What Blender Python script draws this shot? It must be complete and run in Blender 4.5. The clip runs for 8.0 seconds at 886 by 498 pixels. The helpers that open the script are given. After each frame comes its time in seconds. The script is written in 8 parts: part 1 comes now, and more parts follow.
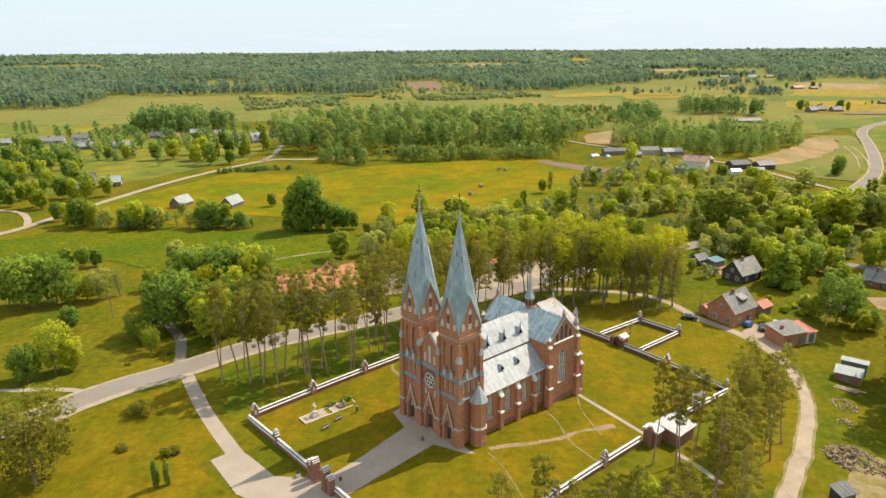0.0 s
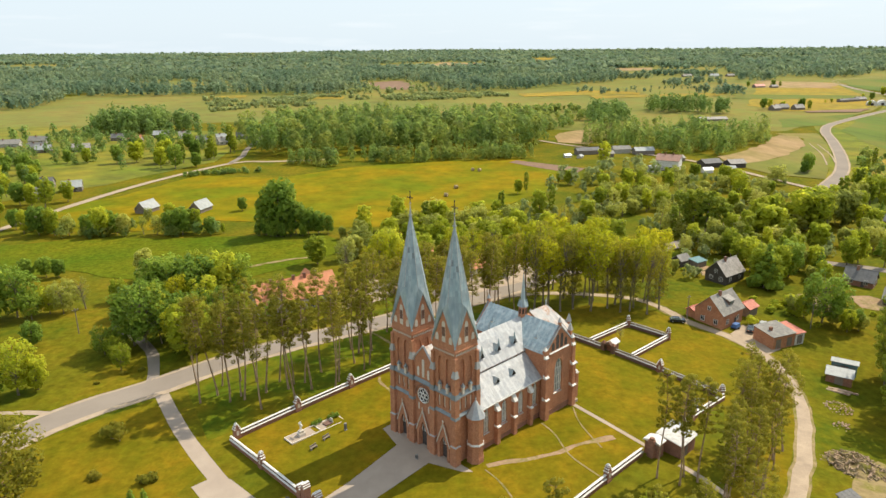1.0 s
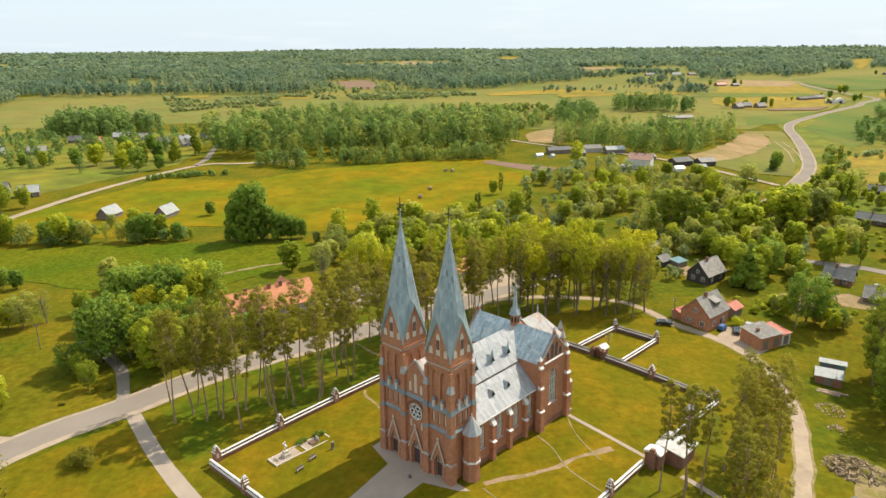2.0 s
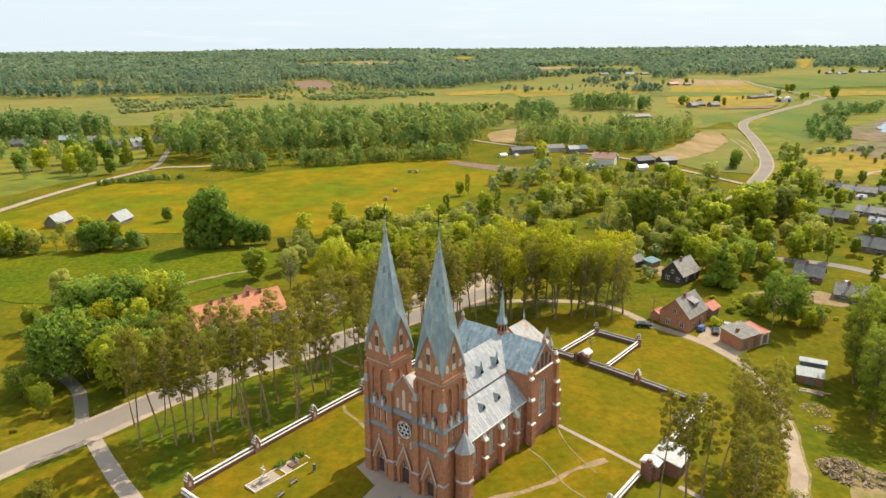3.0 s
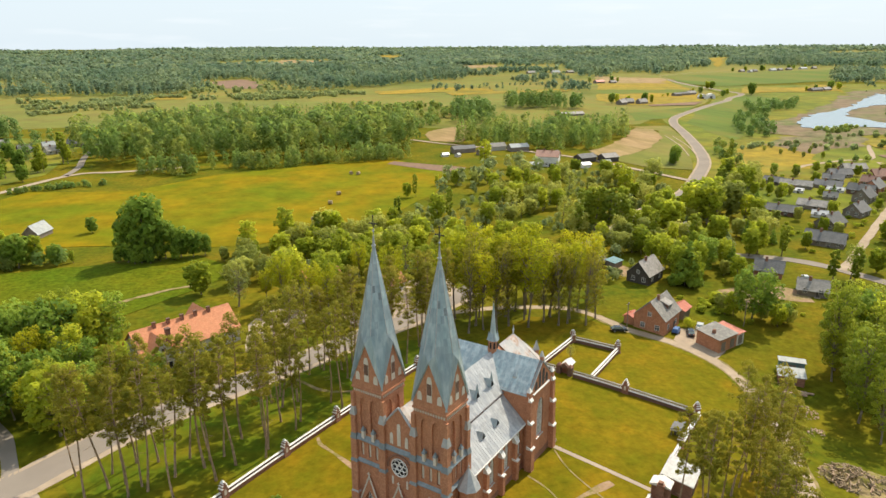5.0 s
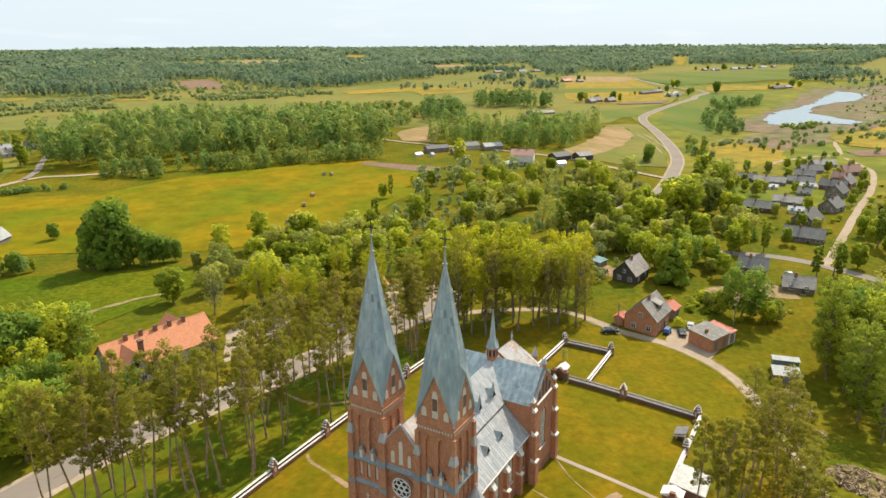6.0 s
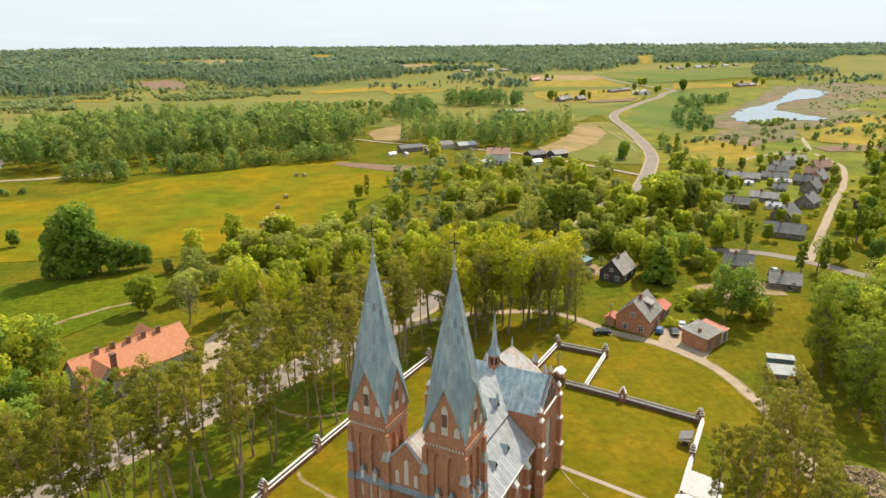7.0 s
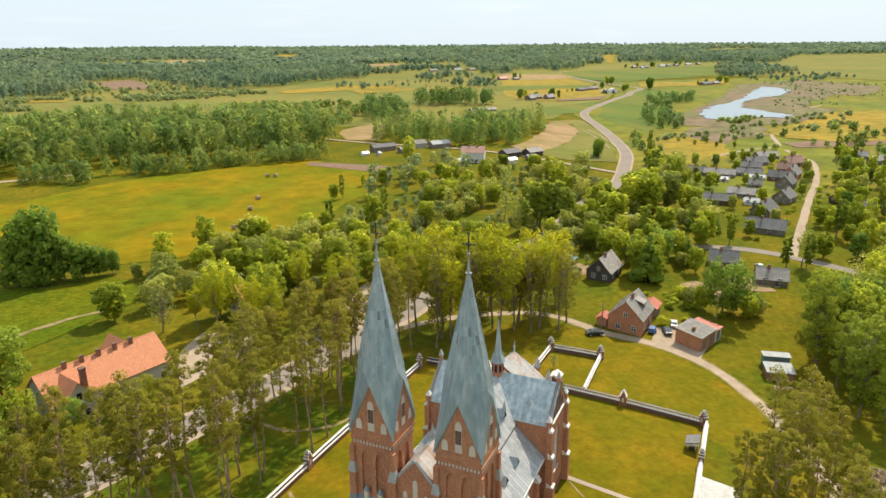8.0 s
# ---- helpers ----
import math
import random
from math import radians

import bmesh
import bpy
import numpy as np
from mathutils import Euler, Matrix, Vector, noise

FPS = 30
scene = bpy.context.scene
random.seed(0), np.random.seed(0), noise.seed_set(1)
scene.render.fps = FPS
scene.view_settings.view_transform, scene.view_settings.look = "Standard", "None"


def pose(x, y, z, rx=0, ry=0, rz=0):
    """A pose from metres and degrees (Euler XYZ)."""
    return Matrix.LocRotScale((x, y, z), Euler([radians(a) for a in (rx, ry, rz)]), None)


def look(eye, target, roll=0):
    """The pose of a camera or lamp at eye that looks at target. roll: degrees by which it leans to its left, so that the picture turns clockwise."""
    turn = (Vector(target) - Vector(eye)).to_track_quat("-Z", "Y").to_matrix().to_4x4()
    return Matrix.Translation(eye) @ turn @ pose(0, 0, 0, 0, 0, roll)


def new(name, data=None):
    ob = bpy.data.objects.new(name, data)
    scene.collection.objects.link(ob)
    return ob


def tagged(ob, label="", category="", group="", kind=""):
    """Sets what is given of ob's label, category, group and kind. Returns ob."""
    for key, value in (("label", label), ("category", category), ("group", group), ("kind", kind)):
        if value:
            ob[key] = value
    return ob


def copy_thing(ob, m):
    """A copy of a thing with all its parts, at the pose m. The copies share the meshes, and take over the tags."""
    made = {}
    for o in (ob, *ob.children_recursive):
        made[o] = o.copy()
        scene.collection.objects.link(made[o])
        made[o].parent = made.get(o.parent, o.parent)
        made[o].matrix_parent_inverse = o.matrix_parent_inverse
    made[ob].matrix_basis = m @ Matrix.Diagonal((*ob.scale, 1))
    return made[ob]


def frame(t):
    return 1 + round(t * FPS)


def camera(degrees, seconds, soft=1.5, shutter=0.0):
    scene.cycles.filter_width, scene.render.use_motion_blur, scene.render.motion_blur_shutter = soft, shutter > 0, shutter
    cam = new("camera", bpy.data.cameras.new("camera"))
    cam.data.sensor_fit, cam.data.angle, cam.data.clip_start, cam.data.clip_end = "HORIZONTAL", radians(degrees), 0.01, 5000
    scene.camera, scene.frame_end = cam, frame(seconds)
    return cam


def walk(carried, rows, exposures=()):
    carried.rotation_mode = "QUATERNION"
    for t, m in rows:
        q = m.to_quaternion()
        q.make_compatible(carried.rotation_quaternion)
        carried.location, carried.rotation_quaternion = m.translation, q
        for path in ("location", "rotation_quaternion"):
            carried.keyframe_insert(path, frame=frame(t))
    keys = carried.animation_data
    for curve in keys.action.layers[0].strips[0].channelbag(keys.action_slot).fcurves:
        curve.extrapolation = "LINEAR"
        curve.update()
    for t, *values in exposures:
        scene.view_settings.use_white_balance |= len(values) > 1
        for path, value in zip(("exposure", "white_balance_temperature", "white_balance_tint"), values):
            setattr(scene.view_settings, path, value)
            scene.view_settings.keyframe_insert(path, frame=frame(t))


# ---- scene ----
cam = camera(66.7, 8.0, soft=1.5)
PATH = [
    (0, (0.888, -0.998, 72.263), (0.87, 0.918, 71.686), -0.5),
    (0.5, (-1.481, 2.002, 72.319), (-1.451, 3.916, 71.741), -0.5),
    (1, (-3.703, 5.151, 72.242), (-3.624, 7.064, 71.663), -0.5),
    (1.5, (-5.713, 8.206, 72.279), (-5.59, 10.116, 71.698), -0.5),
    (3, (-11.947, 18.189, 71.751), (-11.644, 20.078, 71.168), -0.4),
    (3.5, (-13.933, 21.641, 71.571), (-13.577, 23.52, 70.986), -0.4),
    (4, (-15.795, 24.842, 71.429), (-15.388, 26.71, 70.842), -0.4),
    (4.5, (-17.62, 28.207, 71.121), (-17.162, 30.063, 70.534), -0.3),
    (6, (-22.14, 38.873, 69.527), (-21.542, 40.689, 68.939), -0.3),
    (6.5, (-23.351, 42.347, 68.901), (-22.71, 44.148, 68.313), -0.3),
    (7, (-24.641, 45.942, 68.321), (-23.956, 47.726, 67.732), -0.4),
    (7.5, (-25.861, 49.759, 67.506), (-25.13, 51.525, 66.917), -0.4),
    (8, (-26.799, 53.483, 66.733), (-26.026, 55.231, 66.143), -0.4),
]
walk(cam, [(t, look(eye, target, roll)) for t, eye, target, roll in PATH], exposures=[(0.0, 1.15), (8.0, 1.15)])

# ---- light: clear spring sky, sun high beyond the apse ----
SUN_AZ, SUN_EL = radians(34.4), radians(49.0)
world = bpy.data.worlds.new("sky")
scene.world = world
world.use_nodes = True
wn, wl = world.node_tree.nodes, world.node_tree.links
sky = wn.new("ShaderNodeTexSky")
sky.sky_type, sky.sun_disc = "NISHITA", False
sky.sun_elevation, sky.sun_rotation = SUN_EL, radians(90) - SUN_AZ
sky.air_density, sky.dust_density, sky.ozone_density = 1.0, 1.0, 1.5
wgeo = wn.new("ShaderNodeTexCoord")
wmap = wn.new("ShaderNodeMapping")
wmap.inputs["Scale"].default_value = (1.0, 1.0, 9.0)
cloud = wn.new("ShaderNodeTexNoise")
cloud.inputs["Scale"].default_value, cloud.inputs["Detail"].default_value = 7.0, 6.0
cramp = wn.new("ShaderNodeMapRange")
cramp.inputs["From Min"].default_value, cramp.inputs["From Max"].default_value = 0.55, 0.78
cramp.inputs["To Max"].default_value = 0.5
up = wn.new("ShaderNodeSeparateXYZ")
veil = wn.new("ShaderNodeMapRange")          # thin milky haze, thickest low over the land
veil.inputs["From Min"].default_value, veil.inputs["From Max"].default_value = 0.0, 0.45
veil.inputs["To Min"].default_value, veil.inputs["To Max"].default_value = 0.97, 0.85
both = wn.new("ShaderNodeMath")
both.operation, both.use_clamp = "MAXIMUM", True
cmix = wn.new("ShaderNodeMix")
cmix.data_type = "RGBA"
cmix.inputs["B"].default_value = (2.33, 2.66, 2.88, 1)
wmix = wn.new("ShaderNodeMix")
wmix.data_type = "RGBA"
wmix.inputs["B"].default_value = (2.95, 3.1, 3.2, 1)
wl.new(wgeo.outputs["Generated"], wmap.inputs["Vector"])
wl.new(wgeo.outputs["Generated"], up.inputs["Vector"])
wl.new(up.outputs["Z"], veil.inputs["Value"])
wl.new(veil.outputs["Result"], both.inputs[0])
wl.new(both.outputs["Value"], cmix.inputs["Factor"])
wl.new(sky.outputs["Color"], cmix.inputs["A"])
wl.new(wmap.outputs["Vector"], cloud.inputs["Vector"])
wl.new(cloud.outputs["Fac"], cramp.inputs["Value"])
wl.new(cramp.outputs["Result"], wmix.inputs["Factor"])
wl.new(cmix.outputs["Result"], wmix.inputs["A"])
wl.new(wmix.outputs["Result"], wn["Background"].inputs["Color"])
wn["Background"].inputs["Strength"].default_value = 0.15
sun = new("sun", bpy.data.lights.new("sun", "SUN"))
sun.data.energy, sun.data.angle, sun.data.color = 2.65, radians(0.6), (1.0, 0.91, 0.74)
sun.matrix_world = look((math.cos(SUN_AZ) * math.cos(SUN_EL) * 300, math.sin(SUN_AZ) * math.cos(SUN_EL) * 300, math.sin(SUN_EL) * 300), (0, 0, 0))

# ---- materials ----
MATS = {}


def material(name, base, vary=None, scale=1.0, fine=None, fine_scale=12.0, rough=0.8, metal=0.0, bump=0.2, bump_scale=None,
             stretch=(1, 1, 1), obj_random=0.0, island=0.0, translucent=0.0, contrast=(0.35, 0.65), spec=0.3, mottle=0.0, mottle_scale=2.0, sheen=0.0):
    """A two-scale noise material: base to vary in large stains, fine grain on top, bump from the grain."""
    m = bpy.data.materials.new(name)
    m.use_nodes = True
    n, l = m.node_tree.nodes, m.node_tree.links
    b = n["Principled BSDF"]
    b.inputs["Roughness"].default_value, b.inputs["Metallic"].default_value = rough, metal
    b.inputs["Specular IOR Level"].default_value = spec
    # sheen also lays a pale haze-like veil over far fields and woods
    b.inputs["Sheen Weight"].default_value, b.inputs["Sheen Roughness"].default_value = sheen, 0.45
    co = n.new("ShaderNodeTexCoord")
    mp = n.new("ShaderNodeMapping")
    mp.inputs["Scale"].default_value = stretch
    l.new(co.outputs["Object"], mp.inputs["Vector"])
    big = n.new("ShaderNodeTexNoise")
    big.inputs["Scale"].default_value, big.inputs["Detail"].default_value = scale, 5.0
    l.new(mp.outputs["Vector"], big.inputs["Vector"])
    r1 = n.new("ShaderNodeMapRange")
    r1.inputs["From Min"].default_value, r1.inputs["From Max"].default_value = contrast
    l.new(big.outputs["Fac"], r1.inputs["Value"])
    mix = n.new("ShaderNodeMix")
    mix.data_type = "RGBA"
    mix.inputs["A"].default_value, mix.inputs["B"].default_value = (*base, 1), (*(vary or base), 1)
    l.new(r1.outputs["Result"], mix.inputs["Factor"])
    out = mix.outputs["Result"]
    small = n.new("ShaderNodeTexNoise")
    small.inputs["Scale"].default_value, small.inputs["Detail"].default_value = fine_scale, 3.0
    l.new(mp.outputs["Vector"], small.inputs["Vector"])
    r2 = n.new("ShaderNodeMapRange")
    r2.inputs["From Min"].default_value, r2.inputs["From Max"].default_value = 0.4, 0.72
    l.new(small.outputs["Fac"], r2.inputs["Value"])
    mix2 = n.new("ShaderNodeMix")
    mix2.data_type = "RGBA"
    mix2.inputs["B"].default_value = (*(fine or [c * 0.8 for c in base]), 1)
    l.new(r2.outputs["Result"], mix2.inputs["Factor"])
    l.new(out, mix2.inputs["A"])
    out = mix2.outputs["Result"]
    if mottle:
        mo = n.new("ShaderNodeTexNoise")
        mo.inputs["Scale"].default_value, mo.inputs["Detail"].default_value, mo.inputs["Roughness"].default_value = mottle_scale, 6.0, 0.7
        l.new(mp.outputs["Vector"], mo.inputs["Vector"])
        mr = n.new("ShaderNodeMapRange")
        mr.inputs["From Min"].default_value, mr.inputs["From Max"].default_value = 0.3, 0.7
        mr.inputs["To Min"].default_value, mr.inputs["To Max"].default_value = 1 - mottle, 1 + mottle
        l.new(mo.outputs["Fac"], mr.inputs["Value"])
        mh = n.new("ShaderNodeHueSaturation")
        l.new(mr.outputs["Result"], mh.inputs["Value"])
        l.new(out, mh.inputs["Color"])
        out = mh.outputs["Color"]
    for amount, source in ((obj_random, "ShaderNodeObjectInfo"), (island, "ShaderNodeNewGeometry")):
        if amount:
            info = n.new(source)
            hsv = n.new("ShaderNodeHueSaturation")
            val = n.new("ShaderNodeMapRange")
            val.inputs["To Min"].default_value, val.inputs["To Max"].default_value = 1 - amount, 1 + amount
            hue = n.new("ShaderNodeMapRange")
            hue.inputs["To Min"].default_value, hue.inputs["To Max"].default_value = 0.5 + 0.05 * amount, 0.5 - 0.05 * amount
            rnd = info.outputs["Random"] if source == "ShaderNodeObjectInfo" else info.outputs["Random Per Island"]
            l.new(rnd, val.inputs["Value"])
            l.new(rnd, hue.inputs["Value"])
            l.new(val.outputs["Result"], hsv.inputs["Value"])
            l.new(hue.outputs["Result"], hsv.inputs["Hue"])
            l.new(out, hsv.inputs["Color"])
            out = hsv.outputs["Color"]
    l.new(out, b.inputs["Base Color"])
    if bump:
        bp = n.new("ShaderNodeBump")
        bp.inputs["Strength"].default_value, bp.inputs["Distance"].default_value = bump, 0.05
        l.new(small.outputs["Fac"], bp.inputs["Height"])
        l.new(bp.outputs["Normal"], b.inputs["Normal"])
    if translucent:
        tr = n.new("ShaderNodeBsdfTranslucent")
        ms = n.new("ShaderNodeMixShader")
        ms.inputs["Fac"].default_value = translucent
        l.new(out, tr.inputs["Color"])
        l.new(b.outputs["BSDF"], ms.inputs[1])
        l.new(tr.outputs["BSDF"], ms.inputs[2])
        l.new(ms.outputs["Shader"], n["Material Output"].inputs["Surface"])
    MATS[name] = m
    return m


M = material
GRASS = M("grass", (0.072, 0.091, 0.006), (0.162, 0.121, 0.008), 0.055, (0.115, 0.109, 0.006), 0.33, 0.95, bump=0.5, contrast=(0.38, 0.62), spec=0.03, mottle=0.34, mottle_scale=0.5)
LAWN = M("lawn", (0.114, 0.104, 0.005), (0.196, 0.127, 0.007), 0.11, (0.145, 0.114, 0.006), 0.42, 0.95, bump=0.4, contrast=(0.40, 0.62), spec=0.03, mottle=0.26, mottle_scale=0.6)
STRIP = M("patchy_grass", (0.070, 0.100, 0.006), (0.165, 0.125, 0.007), 0.10, (0.095, 0.106, 0.006), 0.4, 0.95, bump=0.4, contrast=(0.45, 0.66), spec=0.03, mottle=0.3, mottle_scale=0.6)
MEADOW = M("meadow", (0.114, 0.132, 0.005), (0.220, 0.148, 0.005), 0.022, (0.146, 0.136, 0.005), 0.08, 0.95, bump=0.2, contrast=(0.38, 0.58), spec=0.03, mottle=0.26, mottle_scale=0.12)
LUSH = M("lush_meadow", (0.070, 0.104, 0.005), (0.126, 0.122, 0.006), 0.03, (0.086, 0.106, 0.005), 0.2, 0.95, bump=0.2, spec=0.03, mottle=0.42, mottle_scale=0.7)
CROP = M("young_crop", (0.102, 0.138, 0.015), (0.180, 0.158, 0.024), 0.010, (0.090, 0.124, 0.014), 0.1, 0.95, bump=0.1, contrast=(0.46, 0.64), spec=0.03, stretch=(1, 0.25, 1), mottle=0.28, mottle_scale=0.1, sheen=0.06)
TANFIELD = M("dry_field", (0.290, 0.185, 0.085), (0.235, 0.180, 0.055), 0.015, (0.310, 0.205, 0.100), 0.1, 0.95, bump=0.1, spec=0.03, stretch=(1, 0.3, 1), mottle=0.22, mottle_scale=0.1, sheen=0.06)
GOLD = M("dandelion_field", (0.300, 0.190, 0.014), (0.205, 0.170, 0.018), 0.012, (0.265, 0.178, 0.014), 0.06, 0.95, bump=0.1, spec=0.03, mottle=0.35, mottle_scale=0.08, sheen=0.06)
PASTURE = M("rough_pasture", (0.112, 0.138, 0.009), (0.195, 0.160, 0.012), 0.012, (0.135, 0.142, 0.011), 0.06, 0.95, bump=0.2, contrast=(0.40, 0.60), spec=0.03, mottle=0.4, mottle_scale=0.05, sheen=0.06)
BEND = M("thin_spring_corn", (0.140, 0.142, 0.020), (0.215, 0.165, 0.040), 0.011, (0.126, 0.140, 0.019), 0.05, 0.95, bump=0.1, spec=0.03, stretch=(1, 0.5, 1), mottle=0.2, mottle_scale=0.06, sheen=0.06)
FALLOW = M("pale_fallow", (0.140, 0.148, 0.021), (0.242, 0.180, 0.032), 0.006, (0.124, 0.138, 0.021), 0.03, 0.95, bump=0.1, spec=0.03, mottle=0.35, mottle_scale=0.03, sheen=0.06)
SOIL = M("ploughed_soil", (0.20, 0.13, 0.09), (0.26, 0.17, 0.11), 0.05, (0.17, 0.11, 0.08), 0.5, 0.95, bump=0.4, spec=0.03)
REED = M("reed_bed", (0.180, 0.125, 0.072), (0.115, 0.125, 0.036), 0.02, (0.195, 0.140, 0.080), 0.12, 0.95, bump=0.3, contrast=(0.42, 0.58), spec=0.03, mottle=0.45, mottle_scale=0.1, sheen=0.06)
ASPHALT = M("asphalt", (0.237, 0.198, 0.162), (0.266, 0.223, 0.180), 0.06, (0.232, 0.193, 0.158), 9.0, 0.9, bump=0.03, spec=0.03, mottle=0.05, mottle_scale=0.12)
PAVING = M("concrete_paving", (0.345, 0.275, 0.215), (0.385, 0.310, 0.240), 0.15, (0.335, 0.268, 0.210), 8.0, 0.85, bump=0.03, spec=0.03, mottle=0.06, mottle_scale=0.3)
GRAVEL = M("gravel", (0.335, 0.258, 0.187), (0.395, 0.305, 0.215), 0.2, (0.315, 0.245, 0.175), 4.0, 0.95, bump=0.2, spec=0.03, mottle=0.14, mottle_scale=0.4)
SAND = M("reddish_sand", (0.300, 0.195, 0.115), (0.190, 0.160, 0.050), 0.22, (0.330, 0.225, 0.140), 1.4, 0.95, bump=0.3, contrast=(0.44, 0.62), spec=0.03, mottle=0.22, mottle_scale=0.6)
DIRT = M("bare_earth", (0.265, 0.195, 0.095), (0.150, 0.135, 0.028), 0.35, (0.235, 0.180, 0.085), 1.4, 0.95, bump=0.4, contrast=(0.46, 0.58), spec=0.03, mottle=0.25, mottle_scale=0.6)
BRICK = M("red_brick", (0.425, 0.188, 0.098), (0.335, 0.145, 0.082), 0.35, (0.490, 0.240, 0.138), 5.0, 0.9, bump=0.25, stretch=(1, 1, 0.7), mottle=0.17, mottle_scale=1.6, spec=0.15)
# darkened zinc: the shaded front is put into its colour; also odd patch sheets
LEDGE = M("dull_ledge_sheet", (0.196, 0.224, 0.236), (0.253, 0.276, 0.282), 0.8, (0.161, 0.190, 0.201), 3.0, 0.6, 0.1, bump=0.06)
BRICK_OLD = M("weathered_brick", (0.27, 0.12, 0.075), (0.20, 0.095, 0.065), 0.6, (0.32, 0.17, 0.11), 5.0, 0.9, bump=0.3, stretch=(1, 1, 2.4), mottle=0.25, mottle_scale=1.5)
BRICK_DARK = M("sooty_brick", (0.15, 0.085, 0.06), (0.20, 0.11, 0.08), 0.7, (0.11, 0.07, 0.05), 4.0, 0.9, bump=0.3)
ZINC = M("zinc_sheet", (0.375, 0.378, 0.372), (0.295, 0.305, 0.312), 0.35, (0.420, 0.412, 0.396), 1.6, 0.45, 0.15, bump=0.05, spec=0.5, mottle=0.14, mottle_scale=0.7, island=0.16)
# weathered zinc, bluer than ZINC: the spires' shade is put into the colour
SPIRE = M("patina_sheet", (0.280, 0.345, 0.364), (0.390, 0.442, 0.448), 0.45, (0.221, 0.293, 0.319), 1.1, 0.5, 0.2, bump=0.06, stretch=(1.6, 1.6, 0.3), obj_random=0.15, island=0.14, spec=0.4, mottle=0.12, mottle_scale=0.9)
RUSTY = M("rusty_sheet", (0.44, 0.42, 0.40), (0.42, 0.25, 0.16), 0.45, (0.48, 0.44, 0.40), 1.6, 0.6, 0.1, bump=0.06, contrast=(0.50, 0.62), spec=0.3, mottle=0.14, mottle_scale=0.8, island=0.16)
WHITE = M("lime_white", (0.651, 0.625, 0.572), (0.563, 0.528, 0.475), 0.8, (0.686, 0.660, 0.616), 6.0, 0.8, bump=0.1, mottle=0.2, mottle_scale=1.5)
CREAM = M("cream_plaster", (0.582, 0.515, 0.426), (0.493, 0.426, 0.347), 1.2, (0.627, 0.560, 0.470), 6.0, 0.85, bump=0.1)
# unlit depth behind openings is put into this near-black colour
DARK = M("dark_void", (0.018, 0.016, 0.015), (0.03, 0.025, 0.022), 1.0, (0.012, 0.012, 0.012), 5.0, 0.8, bump=0.0)
GLASS = M("leaded_glass", (0.160, 0.208, 0.192), (0.240, 0.272, 0.240), 1.5, (0.112, 0.144, 0.144), 6.0, 0.18, bump=0.05, spec=0.6)
IRON = M("dark_iron", (0.05, 0.05, 0.05), (0.08, 0.07, 0.06), 2.0, (0.04, 0.04, 0.04), 8.0, 0.55, 0.6, bump=0.05)
TILE_OLD = M("faded_red_roof", (0.34, 0.185, 0.135), (0.28, 0.165, 0.125), 0.4, (0.38, 0.23, 0.17), 3.0, 0.8, bump=0.2, mottle=0.2, mottle_scale=0.8)
TILE_RED = M("orange_tile", (0.560, 0.220, 0.105), (0.480, 0.182, 0.090), 0.4, (0.600, 0.262, 0.135), 3.0, 0.75, bump=0.2, mottle=0.14, mottle_scale=0.8)
RED_SHEET = M("red_painted_sheet", (0.46, 0.125, 0.075), (0.38, 0.115, 0.075), 0.5, (0.52, 0.18, 0.11), 3.0, 0.6, bump=0.1, mottle=0.15, mottle_scale=0.8)
SLATE = M("grey_asbestos", (0.263, 0.241, 0.213), (0.336, 0.302, 0.263), 0.4, (0.213, 0.196, 0.174), 2.5, 0.85, bump=0.2, obj_random=0.2, mottle=0.25, mottle_scale=0.9)
SLATE_DARK = M("dark_slate", (0.135, 0.130, 0.125), (0.195, 0.185, 0.172), 0.4, (0.110, 0.105, 0.100), 2.5, 0.8, bump=0.2, obj_random=0.2)
PLASTER = M("pale_render", (0.448, 0.416, 0.360), (0.376, 0.344, 0.288), 0.5, (0.480, 0.448, 0.392), 4.0, 0.9, bump=0.1, obj_random=0.12)
TIMBER = M("weathered_timber", (0.20, 0.165, 0.13), (0.15, 0.12, 0.095), 0.8, (0.24, 0.20, 0.16), 7.0, 0.9, bump=0.2, stretch=(1, 1, 0.3))
TIMBER_DARK = M("tarred_timber", (0.065, 0.055, 0.05), (0.10, 0.08, 0.07), 0.8, (0.05, 0.045, 0.04), 7.0, 0.85, bump=0.2, stretch=(1, 1, 0.3))
TEAL = M("teal_paint", (0.10, 0.21, 0.22), (0.14, 0.24, 0.24), 0.8, (0.08, 0.17, 0.18), 5.0, 0.6, bump=0.05)
# most of the sky's reflection is put into this blue-grey base colour
WATER = M("pond_water", (0.15, 0.20, 0.22), (0.18, 0.225, 0.24), 0.01, (0.16, 0.21, 0.225), 0.1, 0.22, bump=0.02, spec=0.3)
BARK = M("pine_bark", (0.34, 0.235, 0.150), (0.41, 0.265, 0.155), 0.3, (0.17, 0.115, 0.075), 3.0, 0.95, bump=0.5, stretch=(1, 1, 0.4))
BARK_GREY = M("grey_bark", (0.195, 0.158, 0.112), (0.285, 0.225, 0.165), 0.5, (0.120, 0.098, 0.075), 3.0, 0.95, bump=0.5, stretch=(1, 1, 0.4))
LEAF_PINE = M("pine_needles", (0.302, 0.280, 0.028), (0.378, 0.324, 0.034), 0.25, (0.216, 0.220, 0.024), 1.5, 0.8, bump=0.0, obj_random=0.15, island=0.14, translucent=0.60, spec=0.2, sheen=0.05)
